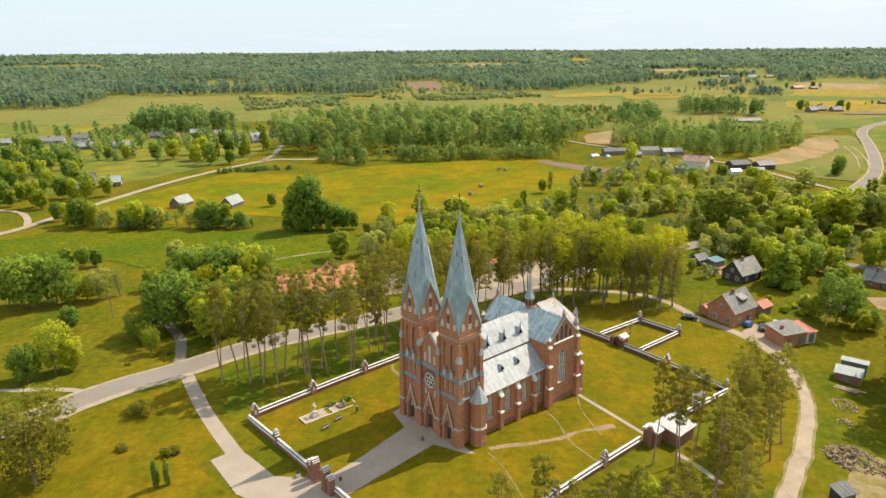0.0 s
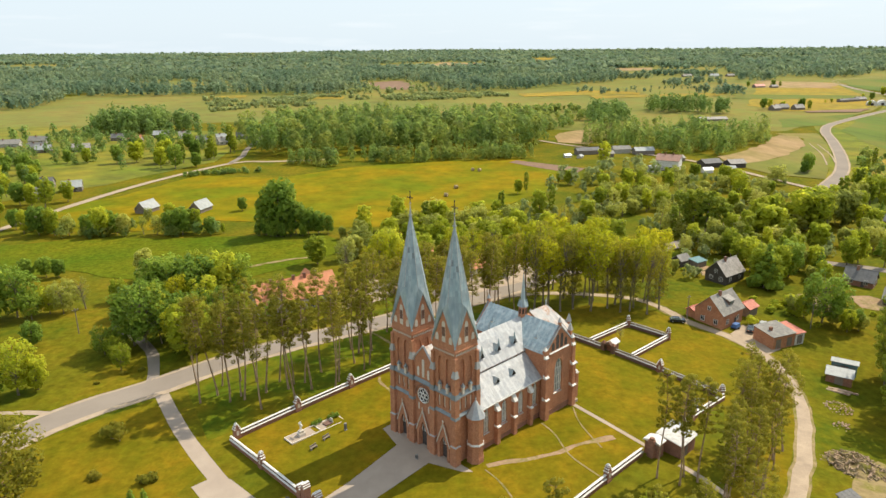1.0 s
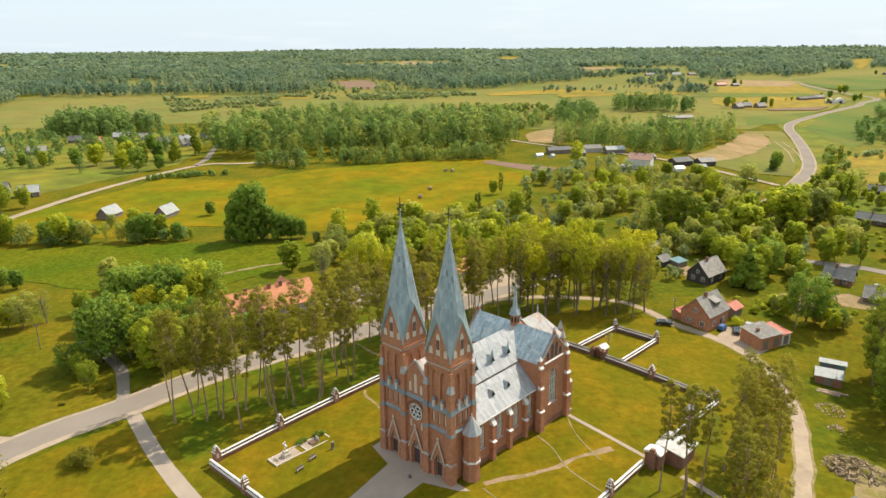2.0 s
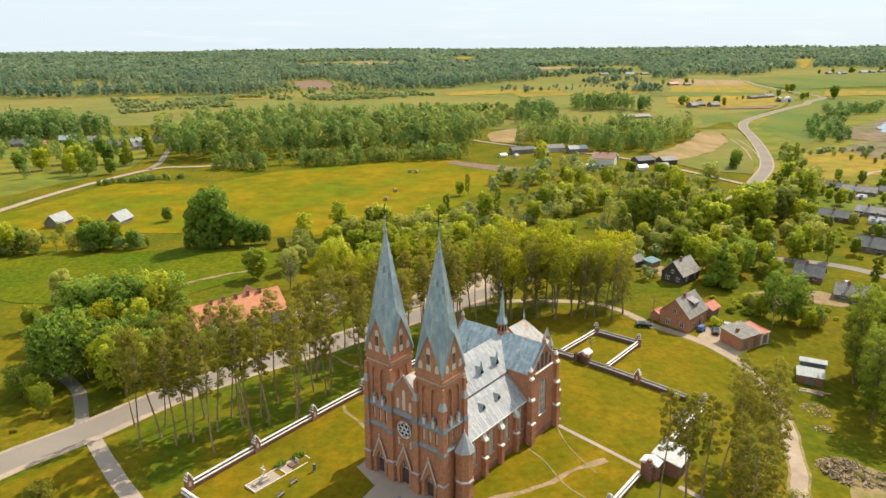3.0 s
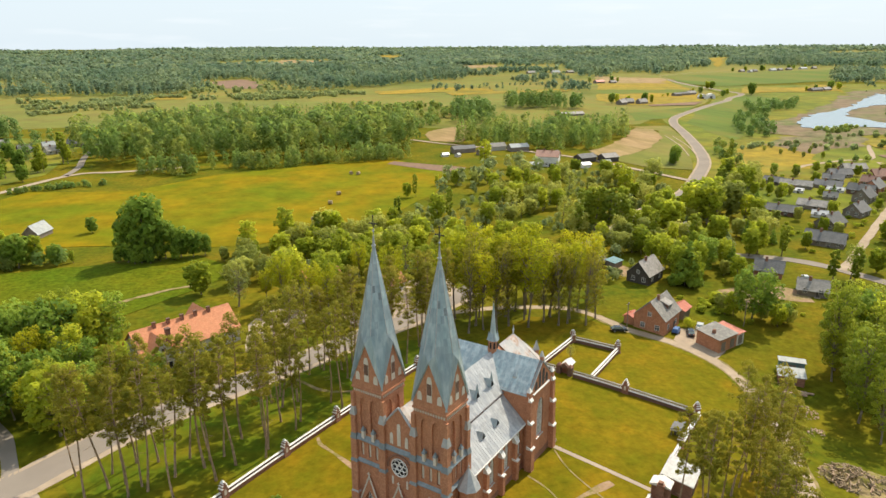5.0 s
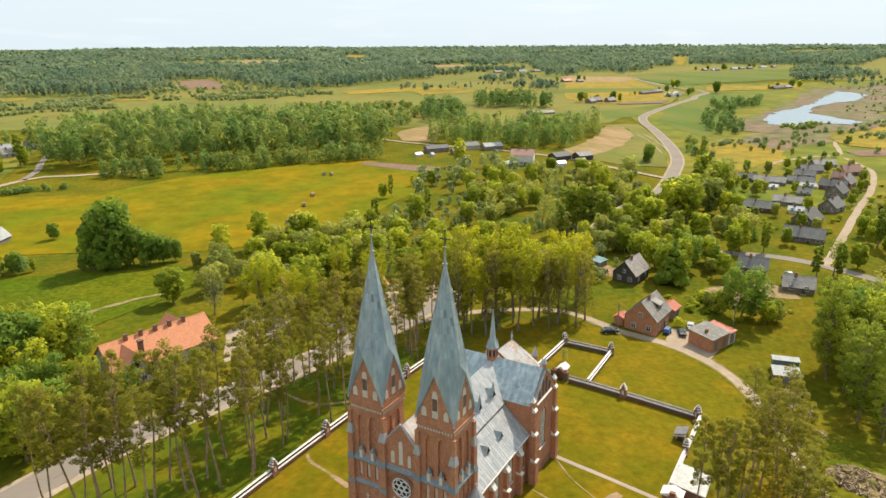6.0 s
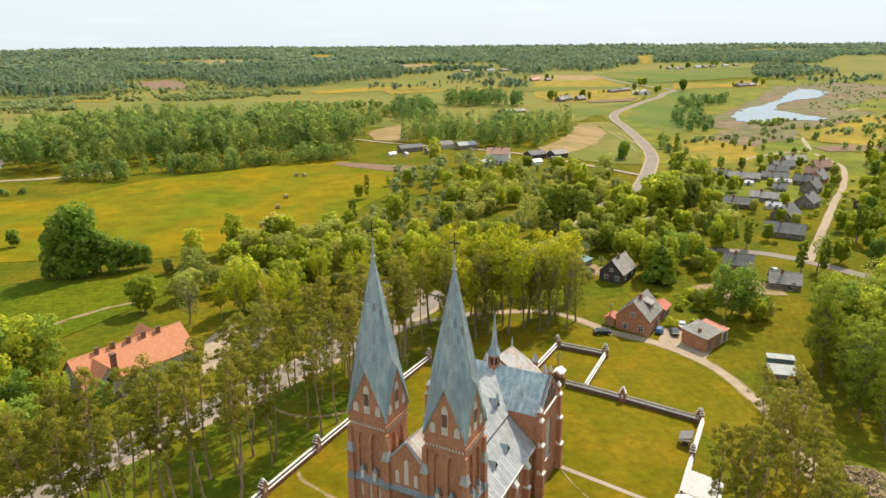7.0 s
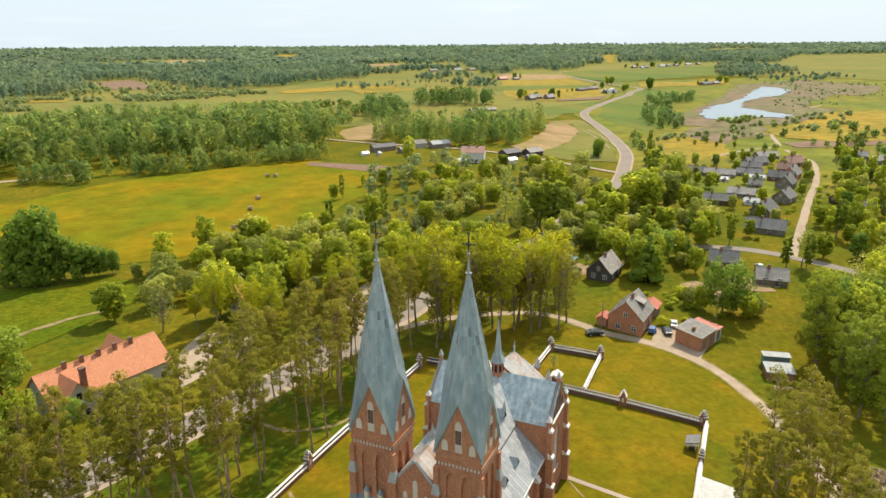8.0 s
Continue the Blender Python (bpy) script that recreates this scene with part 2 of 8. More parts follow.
LEAF_MAPLE = M("fresh_maple_leaves", (0.455, 0.465, 0.019), (0.580, 0.515, 0.022), 0.25, (0.325, 0.372, 0.017), 1.2, 0.75, bump=0.0, obj_random=0.18, island=0.14, translucent=0.68, spec=0.2, sheen=0.05)
LEAF_LIME = M("green_leaves", (0.420, 0.465, 0.034), (0.560, 0.550, 0.042), 0.2, (0.310, 0.380, 0.032), 1.2, 0.75, bump=0.0, obj_random=0.22, island=0.14, translucent=0.68, spec=0.2, sheen=0.05)
LEAF_POPLAR = M("poplar_leaves", (0.310, 0.370, 0.030), (0.405, 0.425, 0.035), 0.2, (0.232, 0.292, 0.028), 1.2, 0.75, bump=0.0, obj_random=0.2, island=0.14, translucent=0.55, spec=0.2, sheen=0.05)
LEAF_DARK = M("dark_leaves", (0.205, 0.305, 0.030), (0.285, 0.360, 0.036), 0.2, (0.160, 0.250, 0.028), 1.2, 0.75, bump=0.0, obj_random=0.2, island=0.14, translucent=0.45, spec=0.2, sheen=0.05)
LEAF_WILLOW = M("pale_willow_leaves", (0.410, 0.425, 0.080), (0.500, 0.485, 0.098), 0.2, (0.330, 0.358, 0.070), 1.2, 0.8, bump=0.0, obj_random=0.25, island=0.14, translucent=0.62, spec=0.2, sheen=0.05)
WOODS_NEAR = M("mixed_wood_leaves", (0.225, 0.315, 0.062), (0.372, 0.396, 0.074), 0.05, (0.164, 0.250, 0.060), 0.11, 0.8, bump=0.0, mottle=0.3, mottle_scale=0.09, island=0.14, translucent=0.65, contrast=(0.42, 0.58), spec=0.3, sheen=0.15)
# distance haze is put into this bluish, greyed base colour
WOODS_HAZED = M("far_wood_leaves", (0.150, 0.232, 0.128), (0.290, 0.345, 0.168), 0.008, (0.136, 0.208, 0.128), 0.03, 0.95, bump=0.0, mottle=0.35, mottle_scale=0.045, island=0.14, translucent=0.5, contrast=(0.40, 0.60), spec=0.3, sheen=0.15)
WOODS_PALE = M("pale_scrub_leaves", (0.290, 0.345, 0.120), (0.400, 0.420, 0.150), 0.03, (0.230, 0.290, 0.105), 0.1, 0.9, bump=0.0, island=0.14, translucent=0.6, spec=0.3, mottle=0.25, mottle_scale=0.06, sheen=0.15)
WOODS_FIR = M("fir_needles", (0.184, 0.275, 0.058), (0.261, 0.340, 0.068), 0.03, (0.146, 0.232, 0.055), 0.1, 0.9, bump=0.0, mottle=0.3, mottle_scale=0.09, island=0.14, translucent=0.45, spec=0.3, sheen=0.15)
SHEET_GREY = M("dull_grey_sheet", (0.36, 0.37, 0.35), (0.29, 0.30, 0.29), 0.5, (0.40, 0.40, 0.38), 2.0, 0.7, bump=0.06, spec=0.2, mottle=0.15, mottle_scale=0.8)
CAR_DARK = M("dark_blue_car_paint", (0.02, 0.028, 0.04), (0.03, 0.04, 0.05), 1.0, (0.02, 0.025, 0.035), 5.0, 0.25, 0.3, bump=0.0, spec=0.6)
CAR_BLUE = M("blue_tarpaulin", (0.06, 0.13, 0.30), (0.05, 0.10, 0.24), 1.0, (0.08, 0.16, 0.34), 5.0, 0.5, bump=0.1)
CAR_SILVER = M("silver_car_paint", (0.48, 0.47, 0.45), (0.40, 0.40, 0.39), 1.0, (0.5, 0.5, 0.48), 5.0, 0.3, 0.4, bump=0.0, spec=0.6)
TYRE = M("black_rubber", (0.02, 0.02, 0.02), (0.035, 0.033, 0.03), 3.0, (0.015, 0.015, 0.015), 9.0, 0.85, bump=0.1)
RUBBLE = M("brick_rubble", (0.44, 0.30, 0.21), (0.34, 0.20, 0.13), 0.8, (0.50, 0.40, 0.30), 3.0, 0.95, bump=0.4, island=0.3)
BRUSH = M("dead_brushwood", (0.265, 0.190, 0.110), (0.33, 0.245, 0.145), 0.8, (0.19, 0.135, 0.08), 3.0, 0.95, bump=0.4, island=0.35)
HAY = M("hay", (0.335, 0.245, 0.125), (0.27, 0.195, 0.10), 1.0, (0.37, 0.28, 0.15), 5.0, 0.95, bump=0.4)

# ---- geometry helpers ----
class Geo:
    """Vertices and faces, gathered from simple solids, for one part."""

    def __init__(self):
        self.v, self.f = [], []

    def face(self, *pts):
        n = len(self.v)
        self.v += [tuple(p) for p in pts]
        self.f.append(tuple(range(n, n + len(pts))))
        return self

    def solid(self, bottom, top):
        """A solid between two rings of points (bottom counter-clockwise seen from above)."""
        n, k = len(self.v), len(bottom)
        self.v += [tuple(p) for p in bottom] + [tuple(p) for p in top]
        self.f += [tuple(range(n + k - 1, n - 1, -1)), tuple(range(n + k, n + 2 * k))]
        self.f += [(n + i, n + (i + 1) % k, n + k + (i + 1) % k, n + k + i) for i in range(k)]
        return self

    def box(self, x0, x1, y0, y1, z0, z1, inset=0.0):
        """A box; inset tapers its top by that much on each side."""
        a = inset
        return self.solid([(x0, y0, z0), (x1, y0, z0), (x1, y1, z0), (x0, y1, z0)],
                          [(x0 + a, y0 + a, z1), (x1 - a, y0 + a, z1), (x1 - a, y1 - a, z1), (x0 + a, y1 - a, z1)])

    def roof_cap(self, x0, x1, y0, y1, z0, z1):
        """A small pyramid."""
        n = len(self.v)
        self.v += [(x0, y0, z0), (x1, y0, z0), (x1, y1, z0), (x0, y1, z0), ((x0 + x1) / 2, (y0 + y1) / 2, z1)]
        self.f += [(n + 3, n + 2, n + 1, n), (n, n + 1, n + 4), (n + 1, n + 2, n + 4), (n + 2, n + 3, n + 4), (n + 3, n, n + 4)]
        return self

    def drum(self, x, y, z0, z1, r0, r1, n=12, turn=0.0):
        ring = lambda r, z: [(x + r * math.cos(turn + 2 * math.pi * i / n), y + r * math.sin(turn + 2 * math.pi * i / n), z) for i in range(n)]
        return self.solid(ring(r0, z0), ring(max(r1, 0.004), z1))

    def along_x(self, profile, x0, x1):
        """A profile of (y, z) points pushed from x0 to x1."""
        return self.solid([(x0, y, z) for y, z in profile], [(x1, y, z) for y, z in profile])

    def along_y(self, profile, y0, y1):
        return self.solid([(x, y0, z) for x, z in profile], [(x, y1, z) for x, z in profile])

    def rod(self, a, b, r0, r1=None, n=6):
        """A tapered rod from a to b."""
        a, b = Vector(a), Vector(b)
        q = (b - a).to_track_quat("Z", "Y")
        r1 = r0 if r1 is None else r1
        ring = lambda c, r: [tuple(c + q @ Vector((r * math.cos(2 * math.pi * i / n), r * math.sin(2 * math.pi * i / n), 0))) for i in range(n)]
        return self.solid(ring(a, r0), ring(b, max(r1, 0.003)))

    def tube(self, pts, radii, n=7):
        """One unbroken tapering tube through pts."""
        base, k = len(self.v), len(pts)
        for p, r in zip(pts, radii):
            self.v += [(p[0] + r * math.cos(2 * math.pi * i / n), p[1] + r * math.sin(2 * math.pi * i / n), p[2]) for i in range(n)]
        for j in range(k - 1):
            self.f += [(base + j * n + i, base + j * n + (i + 1) % n, base + (j + 1) * n + (i + 1) % n, base + (j + 1) * n + i) for i in range(n)]
        self.f.append(tuple(base + (k - 1) * n + i for i in range(n)))
        return self

    def ball(self, x, y, z, r, n=8, squash=1.0):
        rings = 5
        base = len(self.v)
        for j in range(rings + 1):
            a = math.pi * j / rings - math.pi / 2
            self.v += [(x + r * math.cos(a) * math.cos(2 * math.pi * i / n), y + r * math.cos(a) * math.sin(2 * math.pi * i / n), z + r * squash * math.sin(a)) for i in range(n)]
        for j in range(rings):
            self.f += [(base + j * n + i, base + j * n + (i + 1) % n, base + (j + 1) * n + (i + 1) % n, base + (j + 1) * n + i) for i in range(n)]
        return self

    def add(self, other, m):
        n = len(self.v)
        self.v += [tuple(m @ Vector(p)) for p in other.v]
        flip = m.determinant() < 0
        self.f += [tuple(n + i for i in (reversed(g) if flip else g)) for g in other.f]
        return self

    def mesh(self, name, mat, smooth=False):
        me = bpy.data.meshes.new(name)
        me.from_pydata(self.v, [], self.f)
        me.materials.append(mat)
        if smooth:
            me.polygons.foreach_set("use_smooth", [True] * len(me.polygons))
        me.update()
        return me


def part(name, geo, mat, parent=None, label="", m=None, kind="", smooth=False):
    """One mesh object, under a thing or a part."""
    ob = new(name, geo.mesh(name, mat, smooth) if isinstance(geo, Geo) else geo)
    if parent is not None:
        ob.parent = parent
    if m is not None:
        ob.matrix_basis = m
    return tagged(ob, label, kind=kind)


def thing(name, label, category, m=None, group="", kind=""):
    ob = new(name)
    ob.empty_display_size = 0.5
    if m is not None:
        ob.matrix_basis = m
    return tagged(ob, label, category, group, kind)


def pointed(w, spring, rise, n=5):
    """Points of a pointed arch of half-width w/2 from its left springing to its right one, as (x, z)."""
    h = w / 2
    left = [(-h + h * (i / n) ** 1.0 * 1.0, spring + rise * math.sin(math.acos(max(0.0, 1 - i / n) * 0.999) if i else 0)) for i in range(n + 1)]
    left[0] = (-h, spring)
    left[-1] = (0, spring + rise)
    return left + [(-x, z) for x, z in reversed(left[:-1])]


def arch_wall(x0, x1, z0, z1, holes, depth=0.35):
    """A wall face in the plane y = 0 that looks to -y, with pointed openings (x, width, sill, spring, rise) and their reveals."""
    g = Geo()
    x = x0
    for xc, w, zs, sp, rise in sorted(holes):
        a, b = xc - w / 2, xc + w / 2
        g.face((x, 0, z0), (a, 0, z0), (a, 0, z1), (x, 0, z1))
        if zs > z0:
            g.face((a, 0, z0), (b, 0, z0), (b, 0, zs), (a, 0, zs))
        arch = [(xc + px, pz) for px, pz in pointed(w, sp, rise)]
        for (xa, za), (xb, zb) in zip(arch, arch[1:]):
            g.face((xa, 0, za), (xb, 0, zb), (xb, 0, z1), (xa, 0, z1))
        ring = [(a, zs)] + arch + [(b, zs)]
        for (xa, za), (xb, zb) in zip(ring, ring[1:] + ring[:1]):
            g.face((xa, 0, za), (xa, depth, za), (xb, depth, zb), (xb, 0, zb))
        x = b
    g.face((x, 0, z0), (x1, 0, z0), (x1, 0, z1), (x, 0, z1))
    return g


def arch_pane(xc, w, zs, sp, rise, y, thick=0.05):
    ring = [(xc - w / 2, zs), (xc + w / 2, zs)] + [(xc + px, pz) for px, pz in reversed(pointed(w, sp, rise))]
    ring = [p for i, p in enumerate(ring) if i == 0 or p != ring[i - 1]]
    return Geo().solid([(x, y, z) for x, z in ring], [(x, y + thick, z) for x, z in ring])


# ---- the lie of the land ----
def ground_z(x, y):
    z = -4 + 4 * math.exp(-((x - 8) ** 2 + (y - 120) ** 2) / (2 * 55 ** 2)) - 4.5 * math.exp(-((x - 105) ** 2 + (y - 135) ** 2) / (2 * 30 ** 2))
    r = math.hypot(x, y)
    if r > 4960:                               # past the skyline the land falls away out of sight
        return 66.0 - 29.7 * r / 4960
    return z + (39 * ((r - 1200) / 3700) ** 2 if r > 1200 else 0)


def smooth_line(pts, step=4.0):
    """Points along a Catmull-Rom curve through pts."""
    p = [Vector(q).to_2d() for q in pts]
    p = [2 * p[0] - p[1]] + p + [2 * p[-1] - p[-2]]
    out = []
    for a, b, c, d in zip(p, p[1:], p[2:], p[3:]):
        n = max(2, int((c - b).length / step))
        for i in range(n):
            t = i / n
            out.append(0.5 * ((2 * b) + (c - a) * t + (2 * a - 5 * b + 4 * c - d) * t * t + (3 * b - a - 3 * c + d) * t ** 3))
    return out + [p[-2]]


LANES = []


def ribbon(line, width, lift, edge=0.0, ragged=0.0, skirt=0.12):
    """A strip laid on the ground along a line; ragged: how far its edges wander."""
    g = Geo()
    rows = []
    for i, p in enumerate(line):
        d = (line[min(i + 1, len(line) - 1)] - line[max(i - 1, 0)]).normalized()
        n = Vector((-d.y, d.x))
        wl_ = width / 2 + ragged * noise.noise((p.x * 0.21, p.y * 0.21, 1.0))
        wr_ = width / 2 + ragged * noise.noise((p.x * 0.21, p.y * 0.21, 9.0))
        row = []
        for k, s in enumerate((wl_, wl_ / 3, -wr_ / 3, -wr_)):
            q = p + n * (s + edge)
            row.append((q.x, q.y, ground_z(q.x, q.y) + lift))
        a, b = row[0], row[-1]
        rows.append([(a[0], a[1], a[2] - skirt)] + row + [(b[0], b[1], b[2] - skirt)])
    for r0, r1 in zip(rows, rows[1:]):
        for k in range(len(r0) - 1):
            g.face(r0[k], r0[k + 1], r1[k + 1], r1[k])
    return g


def lane(name, pts, width, mat, lift, label, category="road", ragged=0.0, step=4.0, edge=0.0, keep=True):
    line = smooth_line(pts, step)
    if keep:
        LANES.append((np.array([tuple(p) for p in line]), width / 2))
    ob = part(name, ribbon(line, width, lift, edge, ragged), mat, kind="structure")
    return tagged(ob, label, category)


def patch(name, pts, mat, lift, label, category="field", cell=12.0, wobble=0.0):
    """A piece of ground with its own cover, draped over the land."""
    bm = bmesh.new()
    out = []
    for a, b in zip(pts, pts[1:] + pts[:1]):
        a, b = Vector(a), Vector(b)
        k = max(1, int((b - a).length / cell))
        for i in range(k):
            q = a.lerp(b, i / k)
            if wobble:
                q = q + Vector((noise.noise((q.x * 0.07, q.y * 0.07, 2.0)), noise.noise((q.x * 0.07, q.y * 0.07, 7.0)))) * wobble
            out.append(bm.verts.new((q.x, q.y, 0)))
    bm.faces.new(out)
    bmesh.ops.triangulate(bm, faces=bm.faces[:])
    for _ in range(6):
        long_edges = [e for e in bm.edges if e.calc_length() > cell * 1.5]
        if not long_edges or len(bm.faces) > 9000:
            break
        bmesh.ops.subdivide_edges(bm, edges=long_edges, cuts=1)
        bmesh.ops.triangulate(bm, faces=[f for f in bm.faces if len(f.verts) > 3])
    for v in bm.verts:
        v.co.z = ground_z(v.co.x, v.co.y) + lift
    bmesh.ops.recalc_face_normals(bm, faces=bm.faces)
    me = bpy.data.meshes.new(name)
    bm.to_mesh(me)
    bm.free()
    me.materials.append(mat)
    return tagged(part(name, me, mat), label, category, kind="structure")


def inside(x, y, pts):
    hit = False
    for (xa, ya), (xb, yb) in zip(pts, pts[1:] + pts[:1]):
        if (ya > y) != (yb > y) and x < (xb - xa) * (y - ya) / (yb - ya) + xa:
            hit = not hit
    return hit


KEEP_OFF = []


def clear_of(x, y, margin=2.5):
    """Whether a trunk may stand here: off the roads and the houses."""
    for line, half in LANES:
        d = np.hypot(line[:, 0] - x, line[:, 1] - y).min()
        if d < half + margin:
            return False
    return all(math.hypot(x - a, y - b) > r for a, b, r in KEEP_OFF)

# ---- ground, water, fields, roads ----
def land():
    n, k, far = 241, 6.0, 4960.0
    u = np.linspace(-1, 1, n)
    s = far * np.sinh(k * u) / np.sinh(k)
    vs = []
    for b in s:
        for a in s:
            vs.append((a + 20, b + 130, ground_z(a + 20, b + 130)))
    fs = [(j * n + i, j * n + i + 1, (j + 1) * n + i + 1, (j + 1) * n + i) for j in range(n - 1) for i in range(n - 1)]
    me = bpy.data.meshes.new("ground")
    me.from_pydata(vs, [], fs)
    me.materials.append(GRASS)
    me.polygons.foreach_set("use_smooth", [True] * len(fs))
    return tagged(new("ground", me), "rolling spring grassland reaching the wooded horizon", "ground", kind="structure")


land()

ORIGIN, TURN = Vector((-0.95, 117.75, 0.0)), 41.8
CHURCH = pose(ORIGIN.x, ORIGIN.y, 0, 0, 0, TURN)


def yard(x, y):
    """A spot of the churchyard (x along the nave, y to its north) in the world."""
    q = CHURCH @ Vector((x, y, 0))
    return (q.x, q.y)


patch("churchyard_lawn", [yard(-27, -29.5), yard(60, -29.5), yard(60, 29.3), yard(-27, 29.3)], LAWN, 0.03, "mown yellowish lawn inside the churchyard wall", "lawn", 4.0)
patch("roadside_lawn", [(-84, 123), (-62, 141), (-51, 125), (-43, 113), (-46, 106), (-32, 94), (-40, 70), (-110, 70), (-112, 110)], LAWN, 0.02, "mown lawn beside the road and the footpath", "lawn", 5.0)
patch("outer_lawn", [yard(62, -29), yard(62, 26), (50, 194), (66, 188), (74, 174), (81, 164), (84, 154), (82, 141), (75, 126), (66, 112), (58, 100), (46, 96)], LAWN, 0.02, "rough mown lawn between wall and gravel drive", "lawn", 5.0)
patch("pine_strip", [yard(-30, 33), yard(-14, 31.2), yard(64, 31.2), (8, 187), (-13, 176), (-34, 164.5), (-50, 154), (-57, 146)], STRIP, 0.02, "patchy green and yellow grass under the pines", "grass", 5.0)
patch("hay_meadow", [(-163, 366), (-138, 424), (-84, 414), (-45, 446), (3, 462), (67, 472), (95, 410), (48, 335), (10, 300), (-38, 290), (-95, 311)], MEADOW, 0.15, "broad hay meadow full of yellow dandelions", "meadow", 14.0, 4.0)
patch("hay_meadow", [(-186, 318), (-176, 356), (-163, 366), (-95, 311), (-100, 292), (-150, 292)], MEADOW, 0.13, "small rough meadow round the two barns", "meadow", 14.0, 4.0)
patch("lush_meadow", [(-190, 268), (-150, 280), (-90, 281), (-44, 284), (-28, 262), (-48, 238), (-75, 215), (-130, 240), (-190, 200)], LUSH, 0.15, "lush deep green wet meadow along the stream", "meadow", 10.0, 3.0)
patch("ploughed_field", [(66, 463), (105, 428), (95, 410), (78, 430), (60, 455)], SOIL, 0.3, "narrow strip of ploughed brown soil", "field", 10.0)
patch("open_fields", [(-620, 700), (-330, 720), (60, 760), (113, 640), (200, 600), (330, 600), (380, 650), (520, 765), (640, 895), (720, 1050), (830, 1320), (560, 1430), (320, 1300), (-560, 1300)], FALLOW, 0.18, "open green fields beyond the woods", "field", 40.0, 6.0)
patch("hamlet_pasture", [(-640, 420), (-235, 335), (-182, 400), (-142, 480), (-152, 640), (-330, 720), (-620, 700)], PASTURE, 0.16, "rough pasture round the hamlet", "meadow", 20.0, 6.0)
patch("valley_pasture", [(200, 330), (330, 540), (380, 640), (520, 760), (640, 890), (720, 1050), (1150, 1010), (1150, 700), (720, 430), (500, 300), (340, 262), (230, 262)], PASTURE, 0.12, "rough yellow-green pasture of the wide valley", "meadow", 30.0, 6.0)
patch("corn_field", [(311, 584), (347, 580), (321, 524), (279, 449), (233, 380), (211, 400), (202, 436), (220, 440), (246, 456), (286, 497), (318, 550)], BEND, 0.32, "thin spring corn inside the bend of the road", "field", 12.0, 2.0)
patch("dry_field", [(210, 466), (235, 486), (272, 524), (309, 575), (319, 560), (300, 516), (262, 470), (230, 444), (204, 436)], TANFIELD, 0.36, "pale dry corner of the field along the wood", "field", 9.0, 4.0)
patch("crop_field", [(374, 694), (489, 738), (392, 642), (338, 622)], CROP, 0.3, "bright green field of young crop", "field", 16.0, 4.0)
patch("crop_field", [(559, 800), (694, 902), (640, 760), (433, 572), (342, 480), (350, 520), (378, 596), (448, 682)], CROP, 0.3, "wide green crop field between road and pond", "field", 18.0, 5.0)
patch("dandelion_field", [(262, 384), (303, 440), (347, 454), (350, 408), (282, 360), (246, 356)], GOLD, 0.3, "yellow flowering meadow beside the road", "field", 12.0, 6.0)
patch("dandelion_field", [(691, 1365), (812, 1322), (628, 927), (584, 850), (498, 757), (424, 779), (419, 856)], GOLD, 0.5, "golden field of flowering dandelions", "field", 24.0, 4.0)
patch("ploughed_field", [(443, 771), (534, 789), (495, 752), (438, 757)], SOIL, 0.9, "long strip of reddish ploughed soil", "field", 20.0, 3.0)
patch("dry_field", [(113, 548), (131, 535), (163, 580), (172, 645), (123, 605)], TANFIELD, 0.3, "tan stubble field between the woods", "field", 16.0, 4.0)
patch("far_fields", [(-4200, 1150), (-640, 1150), (-560, 1290), (320, 1290), (560, 1420), (1150, 1020), (1200, 560), (4300, -100), (4400, 1500), (3000, 3850), (0, 4880), (-3000, 3850)], FALLOW, 0.35, "distant fields between the forests", "field", 160.0, 10.0)
patch("crop_field", [(862, 1392), (1415, 1483), (1022, 1098), (827, 1067), (740, 1033), (757, 1154)], CROP, 0.7, "pale green fields beyond the road", "field", 40.0, 20.0)
patch("dandelion_field", [(765, 1006), (919, 955), (855, 892), (677, 897)], GOLD, 0.6, "narrow golden field", "field", 30.0, 12.0)
patch("dandelion_field", [(430, 446), (499, 470), (600, 520), (690, 505), (461, 367), (420, 388), (408, 410)], GOLD, 0.55, "orange flowering field by the pond track", "field", 20.0, 6.0)
patch("ploughed_field", [(384, 391), (490, 389), (640, 450), (560, 400), (441, 355), (378, 372)], SOIL, 0.45, "ploughed strip beyond the village", "field", 14.0, 4.0)
patch("reed_bed", [(501, 600), (663, 719), (870, 885), (1069, 924), (900, 720), (673, 598), (620, 570), (640, 540), (533, 482), (483, 476), (416, 470), (394, 509), (440, 569)], REED, 0.4, "tan reed bed round the pond", "reeds", 14.0, 14.0)
patch("reed_bed", [(891, 876), (1047, 924), (1033, 752), (829, 640), (784, 690), (794, 716)], REED, 0.5, "dry reed marsh beyond the pond", "reeds", 30.0, 20.0)
patch("reed_bed", [(307, 430), (393, 486), (441, 490), (456, 468), (414, 427), (341, 410), (295, 397)], REED, 0.25, "brownish rough wet grass below the pond", "reeds", 12.0, 10.0)
patch("dandelion_field", [(273, 370), (302, 362), (331, 387), (306, 401)], GOLD, 0.28, "golden flowering meadow behind the village", "field", 10.0, 5.0)
patch("pond_water", [(470, 558), (539, 617), (579, 635), (657, 679), (759, 759), (851, 825), (855, 800), (827, 752), (736, 690), (694, 681), (628, 651), (563, 594), (557, 562), (545, 514), (521, 504), (505, 520), (454, 508), (453, 530)], WATER, 0.8, "calm pond with the sky's blue-grey reflection put into its colour", "pond", 7.0, 7.0)
